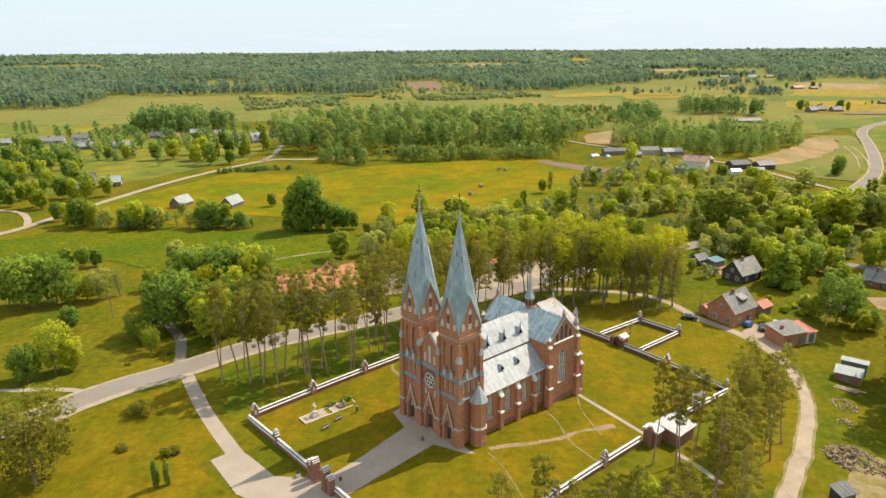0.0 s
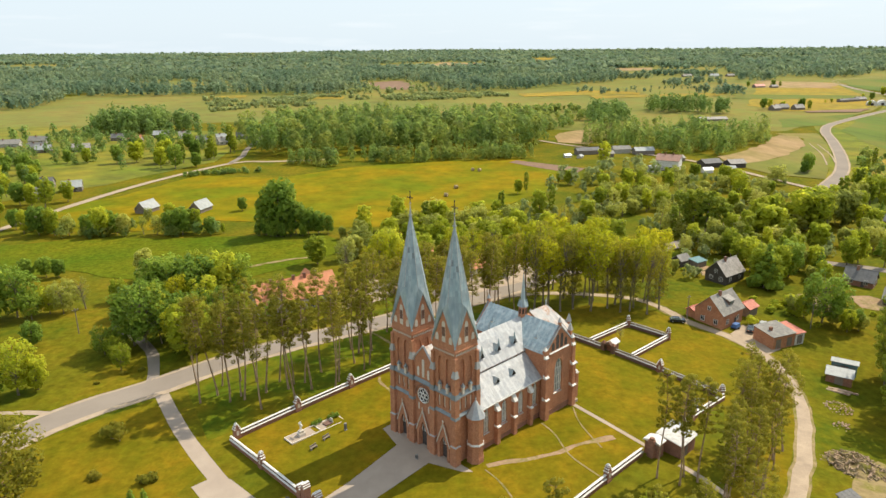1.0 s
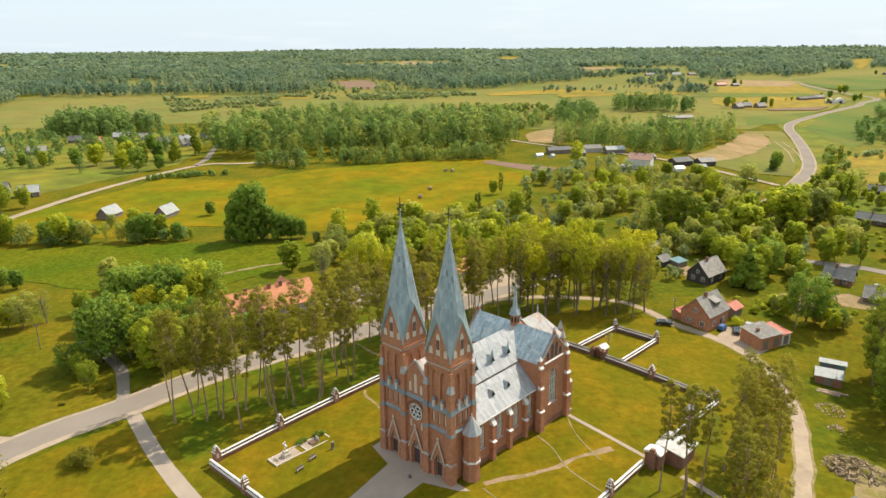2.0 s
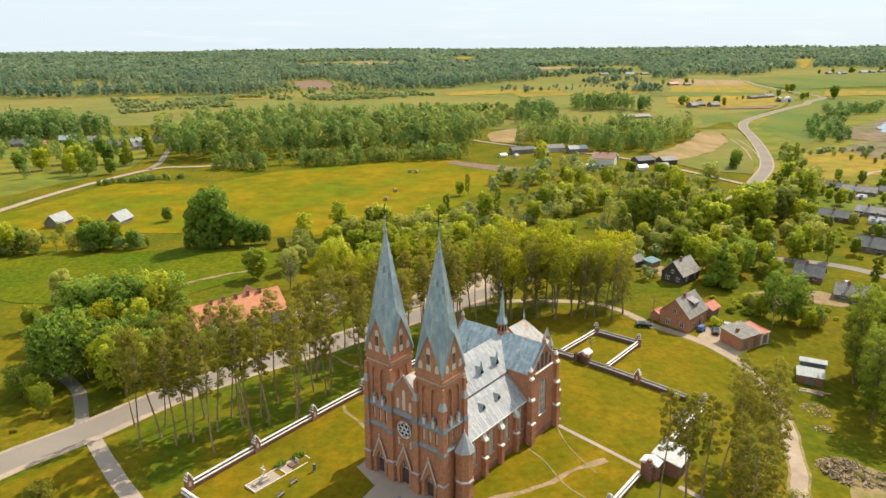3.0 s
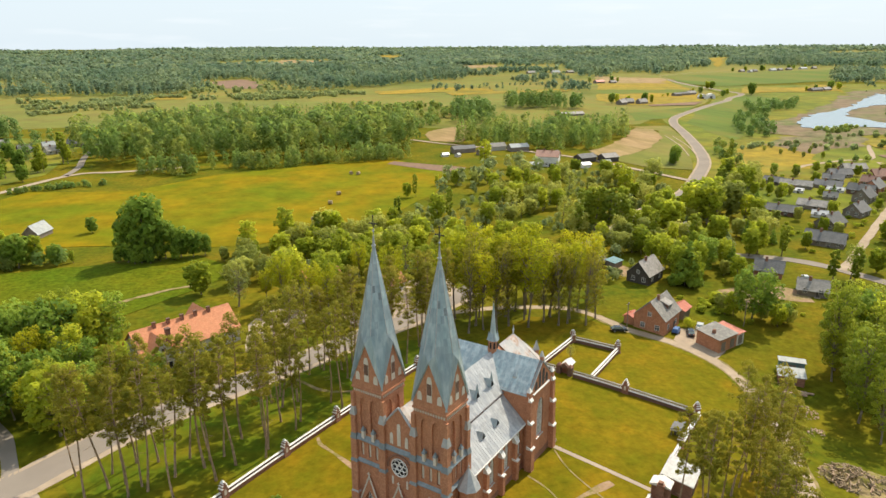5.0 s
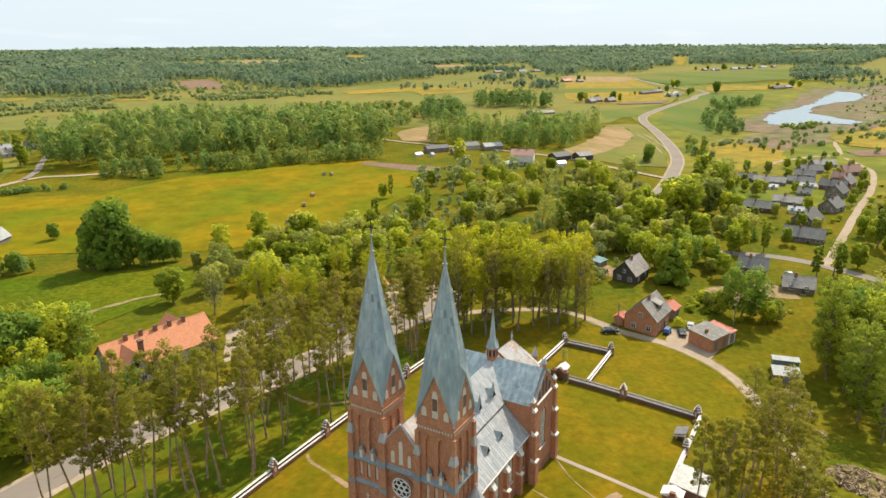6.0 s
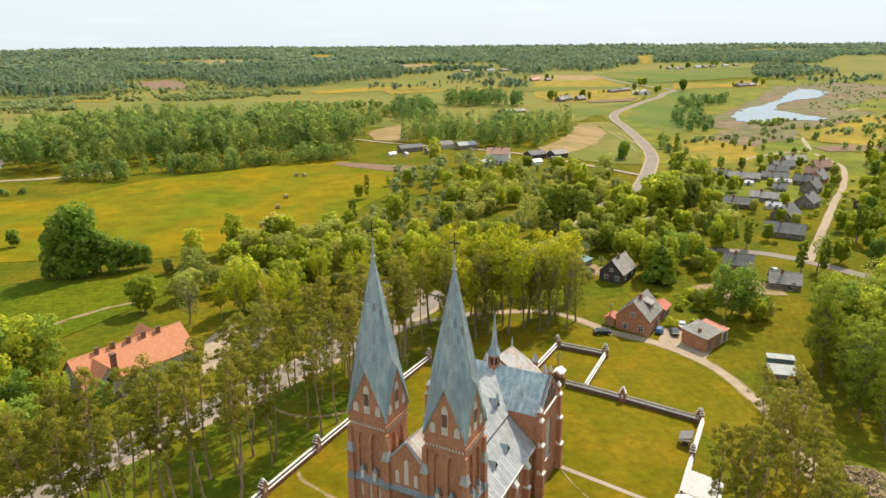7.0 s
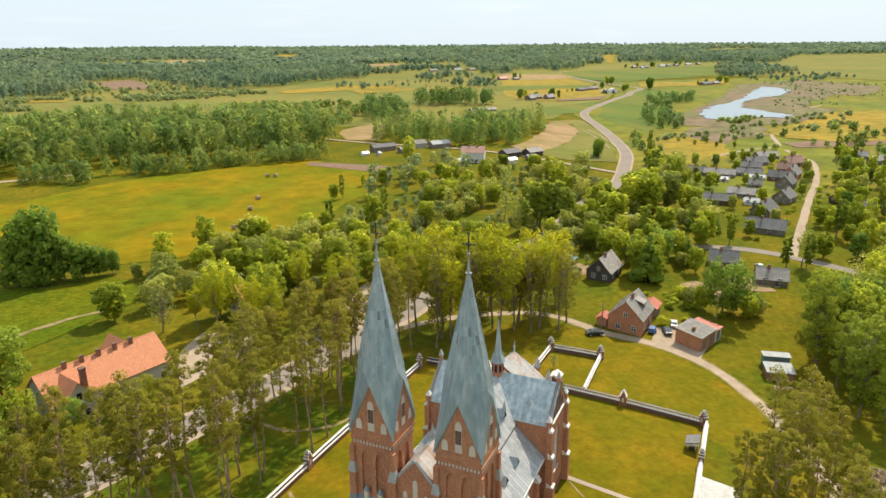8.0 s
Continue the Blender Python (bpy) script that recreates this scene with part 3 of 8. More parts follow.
for name, pts, mat, label in (
    ("clearing", [(-303, 2620), (-25, 2454), (133, 2419), (290, 2600), (266, 2794), (112, 2906), (58, 2650)], TANFIELD, "pale open field in the distant forest"),
    ("clearing", [(-100, 1493), (-41, 1555), (-12, 1437), (-7, 1251), (-54, 1257)], SOIL, "reddish felled clearing in the forest"),
    ("clearing", [(494, 2847), (559, 2818), (667, 3340), (589, 3370)], GOLD, "golden field far out in the forest"),
    ("clearing", [(370, 1531), (401, 1574), (472, 1867), (439, 1843)], TANFIELD, "sandy strip at the edge of the forest"),
    ("clearing", [(561, 1949), (694, 1982), (752, 2142), (621, 2147)], TANFIELD, "narrow tan field between far copses"),
    ("clearing", [(1282, 1775), (1296, 1773), (1858, 2486), (1723, 2408)], GOLD, "golden cutting through the far forest"),
    ("clearing", [(1395, 3095), (1477, 3055), (1582, 3089), (1730, 3007), (1608, 2799), (1383, 2836), (1327, 2949)], TANFIELD, "thin pale field far out in the forest"),
    ("clearing", [(592, 1176), (710, 1152), (800, 1300), (719, 1431)], TANFIELD, "tan stripe across the flowering fields"),
    ("clearing", [(443, 963), (620, 928), (665, 993), (481, 1040)], CROP, "green stripe across the flowering fields"),
    ("clearing", [(173, 1112), (274, 1181), (366, 1120), (348, 1069), (163, 1052)], GOLD, "yellow flowering stripe in the open fields"),
    ("clearing", [(270, 1055), (494, 1078), (465, 1017), (262, 998)], GOLD, "yellow flowering stripe in the open fields"),
    ("clearing", [(-306, 1073), (-264, 1111), (-276, 1148), (-325, 1130)], GOLD, "yellow flowering patch before the great forest"),
    ("clearing", [(-166, 1058), (-111, 1041), (-116, 1096), (-173, 1115)], GOLD, "yellow flowering patch before the great forest"),
    ("clearing", [(864, 954), (833, 873), (938, 974), (944, 1052)], GOLD, "bright golden field beside a far farm"),
):
    near = min(math.hypot(x, y) for x, y in pts) < 1350
    patch(name, pts, mat, 0.64 if near else 1.0, label, "field", 30.0 if near else 60.0, 25.0)

MAIN = [(-150, 97), (-112, 112), (-89.6, 124), (-82, 133.5), (-73.5, 141), (-63, 148.5), (-52, 158.5), (-36, 169), (-15, 180.5), (6, 194), (20, 203), (40, 219), (75, 240), (120, 270), (152, 298), (187, 322), (232, 371), (262, 409), (296, 466), (335, 540), (359, 588),
        (389, 633), (434, 677), (508, 742), (575, 796), (606, 830), (671, 889), (696, 981), (743, 1140), (810, 1299), (856, 1381), (895, 1419), (961, 1463), (1030, 1497), (1102, 1531), (1174, 1551), (1243, 1535), (1373, 1574)]
near_main = MAIN[:12]
lane("road", near_main, 7.6, ASPHALT, 0.05, "worn grey asphalt road past the church", "road", 0.15)
lane("road", MAIN[11:], 6.8, ASPHALT, 0.35, "grey country road winding away over the fields", "road", 0.2, 8.0)
lane("road_verge", near_main, 1.7, GRAVEL, 0.06, "pale sandy verge along the asphalt", "verge", 0.5, edge=-4.6, keep=False)
lane("road_verge", near_main, 1.0, GRAVEL, 0.06, "pale sandy verge along the asphalt", "verge", 0.4, edge=4.2, keep=False)
lane("road_verge", MAIN[13:], 1.1, GRAVEL, 0.4, "pale gravel shoulder of the road", "verge", 0.3, 8.0, edge=-3.8, keep=False)
lane("road_verge", MAIN[13:], 1.1, GRAVEL, 0.4, "pale gravel shoulder of the road", "verge", 0.3, 8.0, edge=3.8, keep=False)
lane("driveway", [(22, 200.5), (38, 203), (52, 201), (63, 197.5), (69, 190), (73, 180), (80, 172), (84.5, 164), (86.5, 156), (84.5, 143), (79, 130), (70, 114.5), (61, 101), (48, 82), (40, 60)], 2.7, GRAVEL, 0.05, "pale gravel drive curving round the churchyard", "road", 0.45)
lane("drive_edge", [(69, 190), (73, 180), (80, 172), (84.5, 164), (86.5, 156), (84.5, 143), (79, 130), (70, 114.5), (61, 101), (48, 82)], 0.8, DIRT, 0.035, "sandy worn edge of the drive", "verge", 0.5, 2.0, edge=1.5, keep=False)
lane("drive_edge", [(69, 190), (73, 180), (80, 172), (84.5, 164), (86.5, 156), (84.5, 143), (79, 130), (70, 114.5), (61, 101), (48, 82)], 0.8, DIRT, 0.035, "sandy worn edge of the drive", "verge", 0.5, 2.0, edge=-1.5, keep=False)
patch("gravel_yard", [(82, 172), (88, 178), (96, 175), (97, 168), (92, 164), (86, 160)], GRAVEL, 0.07, "gravel parking yard in front of the garage", "yard", 3.0, 1.0)
lane("side_lane", [(-66, 150), (-68.5, 157), (-71.5, 165), (-76, 172), (-82, 179), (-90, 186)], 2.8, ASPHALT, 0.06, "pale side lane branching off the road", "road", 0.4, 3.0)
lane("sandy_track", [(-80, 136.5), (-89, 138.4), (-103.6, 138.5), (-125, 137)], 1.6, GRAVEL, 0.04, "sandy track leaving the road", "track", 0.4, 2.0)
lane("footpath", [(-63, 146), (-60, 140.5), (-52, 127), (-44.5, 116), (-37, 106), (-31, 99.5)], 3.0, PAVING, 0.05, "pale concrete footpath from the road to the gate", "path", 0.1, 2.0)
patch("forecourt", [(-44, 107.8), (-41, 110.2), (-37.5, 109.3), (-30.5, 102.2), yard(-27.6, 2.6), yard(-27.6, -3.6), yard(-32, -8), (-31.5, 95), (-36, 97.5)], PAVING, 0.06, "paved forecourt outside the church gate", "paving", 3.0)
patch("church_walk", [yard(-28.4, 1.0), yard(-19.2, 1.7), yard(-6.0, 4.0), yard(-4.2, 10.4), yard(-2.0, 10.6), yard(-2.0, -12.0), yard(-3.4, -10.4), yard(-5.7, -4.3), yard(-15.4, -5.0), yard(-28.4, -5.6)], PAVING, 0.07, "broad paved walk to the church doors", "paving", 2.5, 0.2)
lane("garden_path", [yard(30.5, -10.4), yard(29.2, -20), yard(27.7, -31)], 1.0, PAVING, 0.06, "narrow concrete path to the side gate", "path", 0.05, 2.0)
lane("garden_path", [yard(27.2, -36), yard(26.5, -41), yard(25, -46)], 1.2, PAVING, 0.06, "narrow concrete path outside the side gate", "path", 0.05, 2.0)
lane("worn_track", [yard(1, -12.5), yard(4, -14), yard(12, -18.5), yard(19, -20), yard(26, -23)], 1.1, SAND, 0.05, "sandy trodden track across the lawn", "track", 0.7, 1.5)
lane("worn_track", [yard(19.5, -10.5), yard(18, -15), yard(14.5, -21), yard(13, -29)], 0.35, DIRT, 0.06, "thin bare line over a buried pipe", "track", 0.1, 1.5)
lane("worn_track", [yard(0, -13), yard(-1, -18), yard(-5, -27)], 0.35, DIRT, 0.06, "thin bare line over a buried pipe", "track", 0.1, 1.5)
lane("worn_track", [yard(29.5, -11), yard(25, -16), yard(21, -23.5)], 0.3, DIRT, 0.06, "thin bare line over a buried pipe", "track", 0.1, 1.5)
lane("worn_track", [yard(33, 31.4), yard(29.5, 32.8), yard(26, 36.5), yard(24.2, 41), yard(25.2, 48), (-19, 176)], 0.8, DIRT, 0.05, "trodden path between the pines", "track", 0.3, 2.0)
lane("worn_track", [yard(9.6, 28.4), yard(8.2, 26.5), yard(7, 22), yard(5.4, 16)], 0.6, SAND, 0.05, "bare earth over a filled trench", "track", 0.4, 1.5)
lane("field_road", [(-215, 250), (-193, 278), (-184.6, 311), (-176, 351), (-160, 406), (-128, 470), (-101, 474), (-60, 480)], 4.5, GRAVEL, 0.3, "pale gravel road through the fields", "road", 0.5, 6.0)
lane("field_road", [(-130, 468), (-129, 500), (-134, 540), (-140, 640)], 4.0, ASPHALT, 0.3, "grey side road into the woods", "road", 0.4, 8.0)
lane("field_road", [(-240, 322), (-221, 322), (-208, 317), (-196, 303), (-190, 292)], 3.0, GRAVEL, 0.3, "curved gravel track", "road", 0.5, 5.0)
lane("field_road", [(212, 352), (208, 367), (201, 395), (188, 440), (161, 482), (121, 527), (100, 560)], 4.0, GRAVEL, 0.4, "pale lane to the far farmstead", "road", 0.5, 8.0)
lane("village_road", [(190, 165), (176, 180), (169, 204), (160, 219), (140, 232)], 5.0, ASPHALT, 0.1, "grey village road", "road", 0.3, 5.0)
lane("village_road", [(169, 204), (207, 231), (250, 262), (291, 290.5), (334, 326), (350, 350), (363, 370)], 3.2, GRAVEL, 0.15, "wide sandy village street between the houses", "road", 0.5, 6.0)
lane("field_road", [(284, 352), (293, 363), (309, 373), (346, 381), (366, 380), (382, 392), (408, 420), (430, 436), (468, 453), (548, 474), (571, 491), (580, 525), (622, 558), (664, 577)], 3.2, GRAVEL, 0.3, "pale sandy track winding to the pond", "road", 0.6, 8.0)
lane("wheel_ruts", [(262, 425), (285, 470), (305, 520)], 0.8, GRAVEL, 0.45, "wheel ruts in the dry field", "track", 0.3, 6.0, keep=False)
lane("wheel_ruts", [(267, 423), (290, 468), (309, 516)], 0.8, GRAVEL, 0.45, "wheel ruts in the dry field", "track", 0.3, 6.0, keep=False)
lane("stream_bank", [(-86, 222), (-71, 233), (-62, 240), (-52, 246), (-40, 250)], 1.7, DIRT, 0.25, "pale sandy bank of the small stream", "stream", 0.7, 3.0)
patch("bare_ground", [(70, 100), (78, 113), (84, 114), (90, 106), (84, 96), (76, 92)], DIRT, 0.05, "bare disturbed earth beside the drive", "earth", 3.0, 2.0)
patch("bare_ground", [(114, 192), (117, 201), (123, 202), (126, 194), (123, 187), (117, 187)], SAND, 0.06, "bare sandy earth in a garden", "earth", 3.0, 3.0)
patch("bare_ground", [(130, 188), (132, 197), (139, 197), (143, 191), (138, 185)], SAND, 0.06, "bare sandy earth beside the cottage", "earth", 3.0, 3.0)
patch("bare_ground", [(93, 219), (95, 228), (100, 229), (102, 224), (97, 217)], SAND, 0.06, "trodden sandy yard of the dark house", "earth", 3.0, 2.0)
KEEP_OFF += [(120, 195, 6.5), (136, 191, 6.5), (97, 223, 4.5), (124, 186, 5.0)]
patch("bare_ground", [(2, 200), (16, 206), (34, 216), (40, 236), (30, 240), (16, 222), (0, 208)], GRAVEL, 0.07, "sandy parking place behind the trees", "earth", 4.0, 1.5)
patch("bare_ground", [(-26, 192), (-14, 200), (-8, 214), (-18, 222), (-26, 210)], GRAVEL, 0.07, "pale sandy yard beside the long house", "earth", 4.0, 1.5)

# ---- the church ----
church = thing("church", "red brick neo-gothic church with twin blue-grey spires and zinc roofs", "church", CHURCH)
FRONT = pose(0, 0, 0)                       # wall faces are drawn looking to -y


def facing(x, y, angle):
    """A place on the church, turned so that a wall drawn to look to -y looks along the given angle."""
    return pose(x, y, 0, 0, 0, angle + 90)


def window_parts(parent, m, xc, w, zs, sp, rise, depth, pane=GLASS, bars=2, name="window"):
    """A pointed window set back in its reveal: pane, tracery, sill."""
    win = part(name, Geo().add(arch_pane(xc, w, zs, sp, rise, depth - 0.06, 0.05), m), pane, parent)
    t = Geo()
    for i in range(bars):
        x = xc - w / 2 + w * (i + 1) / (bars + 1)
        t.box(x - 0.08, x + 0.08, depth - 0.2, depth - 0.06, zs, sp + rise * 0.55)
    for z in (zs + (sp - zs) * 0.33, zs + (sp - zs) * 0.66, sp):
        t.box(xc - w / 2, xc + w / 2, depth - 0.14, depth - 0.06, z - 0.05, z + 0.05)
    ring = pointed(w - 0.16, sp, rise - 0.1)
    for (xa, za), (xb, zb) in zip(ring, ring[1:]):
        t.rod((xc + xa, depth - 0.12, za), (xc + xb, depth - 0.14, zb), 0.12, n=4)
    for s_ in (-1, 1):
        t.box(xc + s_ * (w / 2 - 0.07) - 0.09, xc + s_ * (w / 2 - 0.07) + 0.09, depth - 0.2, depth - 0.06, zs, sp)
    part("tracery", Geo().add(t, m), WHITE, win, "pale stone tracery")
    part("sill", Geo().add(Geo().along_x([(-0.12, zs - 0.25), (depth, zs - 0.25), (depth, zs + 0.12), (-0.12, zs - 0.12)], xc - w / 2 - 0.12, xc + w / 2 + 0.12), m), ZINC, win, "sloping metal sill")
    return win


def blind_niche(parent, m, xc, w, zs, sp, rise, depth):
    return part("blind_arch", Geo().add(arch_pane(xc, w, zs, sp, rise, depth - 0.05, 0.04), m), CREAM, parent, "cream plastered blind arch")


def tower(cy, name_label):
    tw = part("tower", Geo().box(-2.3, 2.3, cy - 2.3, cy + 2.3, -0.6, 22.7), BRICK, church, name_label)
    sides = [(180, -2.75, 0), (-90, 0, -2.75), (0, 2.75, 0), (90, 0, 2.75)]
    for ang, ox, oy in sides:
        m = facing(ox, cy + oy, ang)
        front = ang == 180
        outer = front or (ang == -90 and cy < 0) or (ang == 90 and cy > 0)
        low = Geo()
        if front:
            holes = [(0, 1.7, -0.6, 2.7, 1.7)]
        else:
            holes = []
        low.add(arch_wall(-2.75, 2.75, -0.6, 9.5, holes, 0.5), m)
        mids = [(x, 0.55, 10.3, 12.2, 0.5) for x in (-1.35, 0, 1.35)]
        low.add(arch_wall(-2.72, 2.72, 9.5, 13.4, mids, 0.3), m @ pose(0, 0.03, 0))
        bells = [(x, 1.3, 14.3, 19.0, 1.25) for x in (-0.95, 0.95)]
        low.add(arch_wall(-2.65, 2.65, 13.4, 20.8, bells, 0.7), m @ pose(0, 0.1, 0))
        part("wall_face", low, BRICK, tw)
        for x, w, zs, sp, rise in mids:
            blind_niche(tw, m @ pose(0, 0.03, 0), x, w, zs, sp, rise, 0.3)
        for x, w, zs, sp, rise in bells:
            # near-black pane closes the arch, painting the unlit belfry inside
            void = part("bell_opening", Geo().add(arch_pane(x, w, zs, sp, rise, 0.62, 0.05), m @ pose(0, 0.1, 0)), DARK, tw, "near-black pane standing for the unlit belfry arch")
            lou = Geo()
            for k in range(6):
                lou.add(Geo().along_x([(0.46, zs + 0.5 + k * 0.62), (0.61, zs + 0.66 + k * 0.62), (0.61, zs + 0.72 + k * 0.62), (0.46, zs + 0.56 + k * 0.62)], x - w / 2, x + w / 2), m @ pose(0, 0.1, 0))
            part("louvre", lou, TIMBER_DARK, void, "brown wooden louvres")
        if not outer and ang != 0:
            continue
        # sloping ledges of metal sheet
        for prof in ([(-0.38, 13.15), (0.12, 13.15), (0.12, 14.0), (-0.38, 13.3)], [(-0.3, 9.25), (0.05, 9.25), (0.05, 9.85), (-0.3, 9.4)]):
            part("ledge", Geo().add(Geo().along_x(prof, -2.9, 2.9), m), LEDGE, tw, "sloping blue-grey metal ledge")
        for x in (-0.95, 0.95):
            pin = part("gablet", Geo().add(Geo().box(x - 0.24, x + 0.24, -0.34, 0.14, 13.6, 14.9), m), CREAM, tw, "small cream gablet under the belfry arch")
            part("cap", Geo().add(Geo().roof_cap(x - 0.34, x + 0.34, -0.44, 0.2, 14.9, 15.75), m), LEDGE, pin)
        if front:
            portal(tw, m, 0, 1.7, 2.7, 1.7, 7.3)
    # frieze and cornice
    fr = Geo()
    fr.box(-2.8, 2.8, cy - 2.8, cy + 2.8, 20.8, 21.1).box(-2.72, 2.72, cy - 2.72, cy + 2.72, 21.1, 21.7)
    fr.box(-2.88, 2.88, cy - 2.88, cy + 2.88, 21.7, 22.0).box(-2.78, 2.78, cy - 2.78, cy + 2.78, 22.0, 22.9)
    part("cornice", fr, BRICK, tw)
    for k in range(12):
        a = -2.4 + k * 4.8 / 11
        for ang, ox, oy in sides:
            part("dentil", Geo().add(Geo().box(a - 0.11, a + 0.11, -0.07, 0.02, 21.2, 21.58), facing(ox * 2.72 / 2.75, cy + oy * 2.72 / 2.75, ang)), CREAM, tw)
    # four gables
    for ang, ox, oy in sides:
        m = facing(ox, cy + oy, ang)
        gb = part("gable", Geo().add(Geo().solid([(-2.8, 0, 22.7), (2.8, 0, 22.7), (0, 0, 29.1)], [(-2.8, 0.3, 22.7), (2.8, 0.3, 22.7), (0, 0.3, 29.1)]), m), BRICK, tw)
        for x, w, zs, sp, rise in ((0, 0.85, 23.2, 26.3, 0.8), (-1.65, 0.75, 23.2, 23.9, 0.65), (1.65, 0.75, 23.2, 23.9, 0.65)):
            part("blind_arch", Geo().add(arch_pane(x, w, zs, sp, rise, -0.05, 0.06), m), CREAM, gb, "cream plastered blind arch")
        part("louvre", Geo().add(Geo().box(-0.36, 0.36, -0.09, 0, 24.3, 26.0), m), BRICK_DARK, gb, "dark slatted louvre")
        rake = Geo()
        for s in (-1, 1):
            rake.rod((s * 2.95, -0.06, 22.65), (0, -0.06, 29.35), 0.13, n=4)
        part("raking_edge", Geo().add(rake, m), SPIRE, gb, "metal raking edge")
    # eight-sided spire: broad diagonal faces hang down to the corners between the gables
    tip = Vector((0, cy, 43.9))
    spot = lambda x, y, z: Vector((x, cy + y, z))
    for k in range(4):
        turn = Matrix.Rotation(radians(90 * k), 3, "Z")
        va, vb = turn @ Vector((2.6, 0.9, 30.6)), turn @ Vector((0.9, 2.6, 30.6))
        vc = turn @ Vector((2.6, -0.9, 30.6))
        pa, pb, c = turn @ Vector((2.98, 0.0, 29.3)), turn @ Vector((0.0, 2.98, 29.3)), turn @ Vector((2.98, 2.98, 22.75))
        va, vb, vc, pa, pb, c = (spot(*v) for v in (va, vb, vc, pa, pb, c))
        helm_face(tw, tip, va, vb, pa, pb, c)
        helm_face(tw, tip, vc, va, pa, pa, pa)
        # pale rolls put the gleam of a sunlit edge into every spire edge
        for edge in (va, vb):
            part("ridge_roll", Geo().rod(tip, edge, 0.05, 0.075, 5), ZINC, tw, "pale edge roll carrying the spire's sunlit gleam")
    top = part("finial", Geo().drum(0, cy, 43.3, 43.45, 0.34, 0.34, 10).drum(0, cy, 43.45, 45.3, 0.2, 0.06, 8).ball(0, cy, 45.5, 0.18).drum(0, cy, 45.8, 46.0, 0.07, 0.05, 6), ZINC, tw, "pale metal collar, cone and ball")
    cr = Geo().box(-0.05, 0.05, cy - 0.05, cy + 0.05, 45.0, 47.6)
    cr.box(-0.05, 0.05, cy - 0.62, cy + 0.62, 46.5, 46.62).ball(0, cy - 0.62, 46.56, 0.12, 6).ball(0, cy + 0.62, 46.56, 0.12, 6).ball(0, cy, 47.65, 0.12, 6)
    for q in (-1, 1):
        cr.rod((0, cy, 46.9), (0, cy + q * 0.35, 46.56), 0.03, n=4)
        cr.rod((0, cy, 46.2), (0, cy + q * 0.35, 46.56), 0.03, n=4)
    part("cross", cr, IRON, top, "dark iron cross")
    # stepped corner buttresses with pitched caps
    for sx in (-1, 1):
        for sy in (-1, 1):
            if sx > 0 and sy * cy < 0:
                continue
            bx, by = sx * 2.72, cy + sy * 2.72
            g = Geo()
            g.box(bx - 0.7, bx + 0.7, by - 0.7, by + 0.7, -0.6, 3.8, 0.0).box(bx - 0.6, bx + 0.6, by - 0.6, by + 0.6, 3.8, 9.3)
            g.box(bx - 0.52, bx + 0.52, by - 0.52, by + 0.52, 9.3, 13.2).box(bx - 0.42, bx + 0.42, by - 0.42, by + 0.42, 13.2, 17.4)
            g.box(bx - 0.3, bx + 0.3, by - 0.3, by + 0.3, 17.4, 20.8)
            bu = part("buttress", g, BRICK, tw)
            # sunlit caps get pale ZINC, shaded ones LEDGE: light put into the colour
            for r_, z0, z1, i_ in ((0.74, 3.7, 4.0, 0.16), (0.66, 9.15, 9.8, 0.18), (0.58, 13.1, 14.3, 0.2), (0.54, 17.2, 19.2, 0.36)):
                part("cap", Geo().box(bx - r_, bx + r_, by - r_, by + r_, z0, z1, i_), ZINC if z1 > 18 or z1 < 5 else LEDGE, bu, "sloping metal weathering")
    return tw


def helm_face(tw, tip, va, vb, pa, pb, c):
    """One face of the spire in lapped metal sheets, drawn out to c at its foot."""
    n = 13
    out = ((va + vb) / 2 - Vector((tip.x, tip.y, 30.6))).normalized()
    lap = out * 0.03
    wide = (va - vb).length > 2
    for i in range(n):
        a0, b0, a1, b1 = tip.lerp(va, i / n), tip.lerp(vb, i / n), tip.lerp(va, (i + 1) / n), tip.lerp(vb, (i + 1) / n)
        k = 1 if i < 3 or not wide else (2 if i < 6 else (3 if i < 10 else 4))
        for j in range(k):
            p0, p1 = a0.lerp(b0, j / k), a0.lerp(b0, (j + 1) / k)
            q0, q1 = a1.lerp(b1, j / k) + lap, a1.lerp(b1, (j + 1) / k) + lap
            part("spire_sheet", Geo().face(p0, q0, q1, p1).face(q0, q0 - lap * 1.2, q1 - lap * 1.2, q1), LEDGE if wide and (i * 7 + j * 5 + int(10 * va.x)) % 17 == 0 and i > 5 else SPIRE, tw)
    g = Geo()
    if c is pa:
        g.face(va, c, vb)
    else:
        g.face(va, pa, c).face(va, c, vb).face(c, pb, vb)
    part("spire_foot", g, SPIRE, tw, "blue-grey metal sheet")


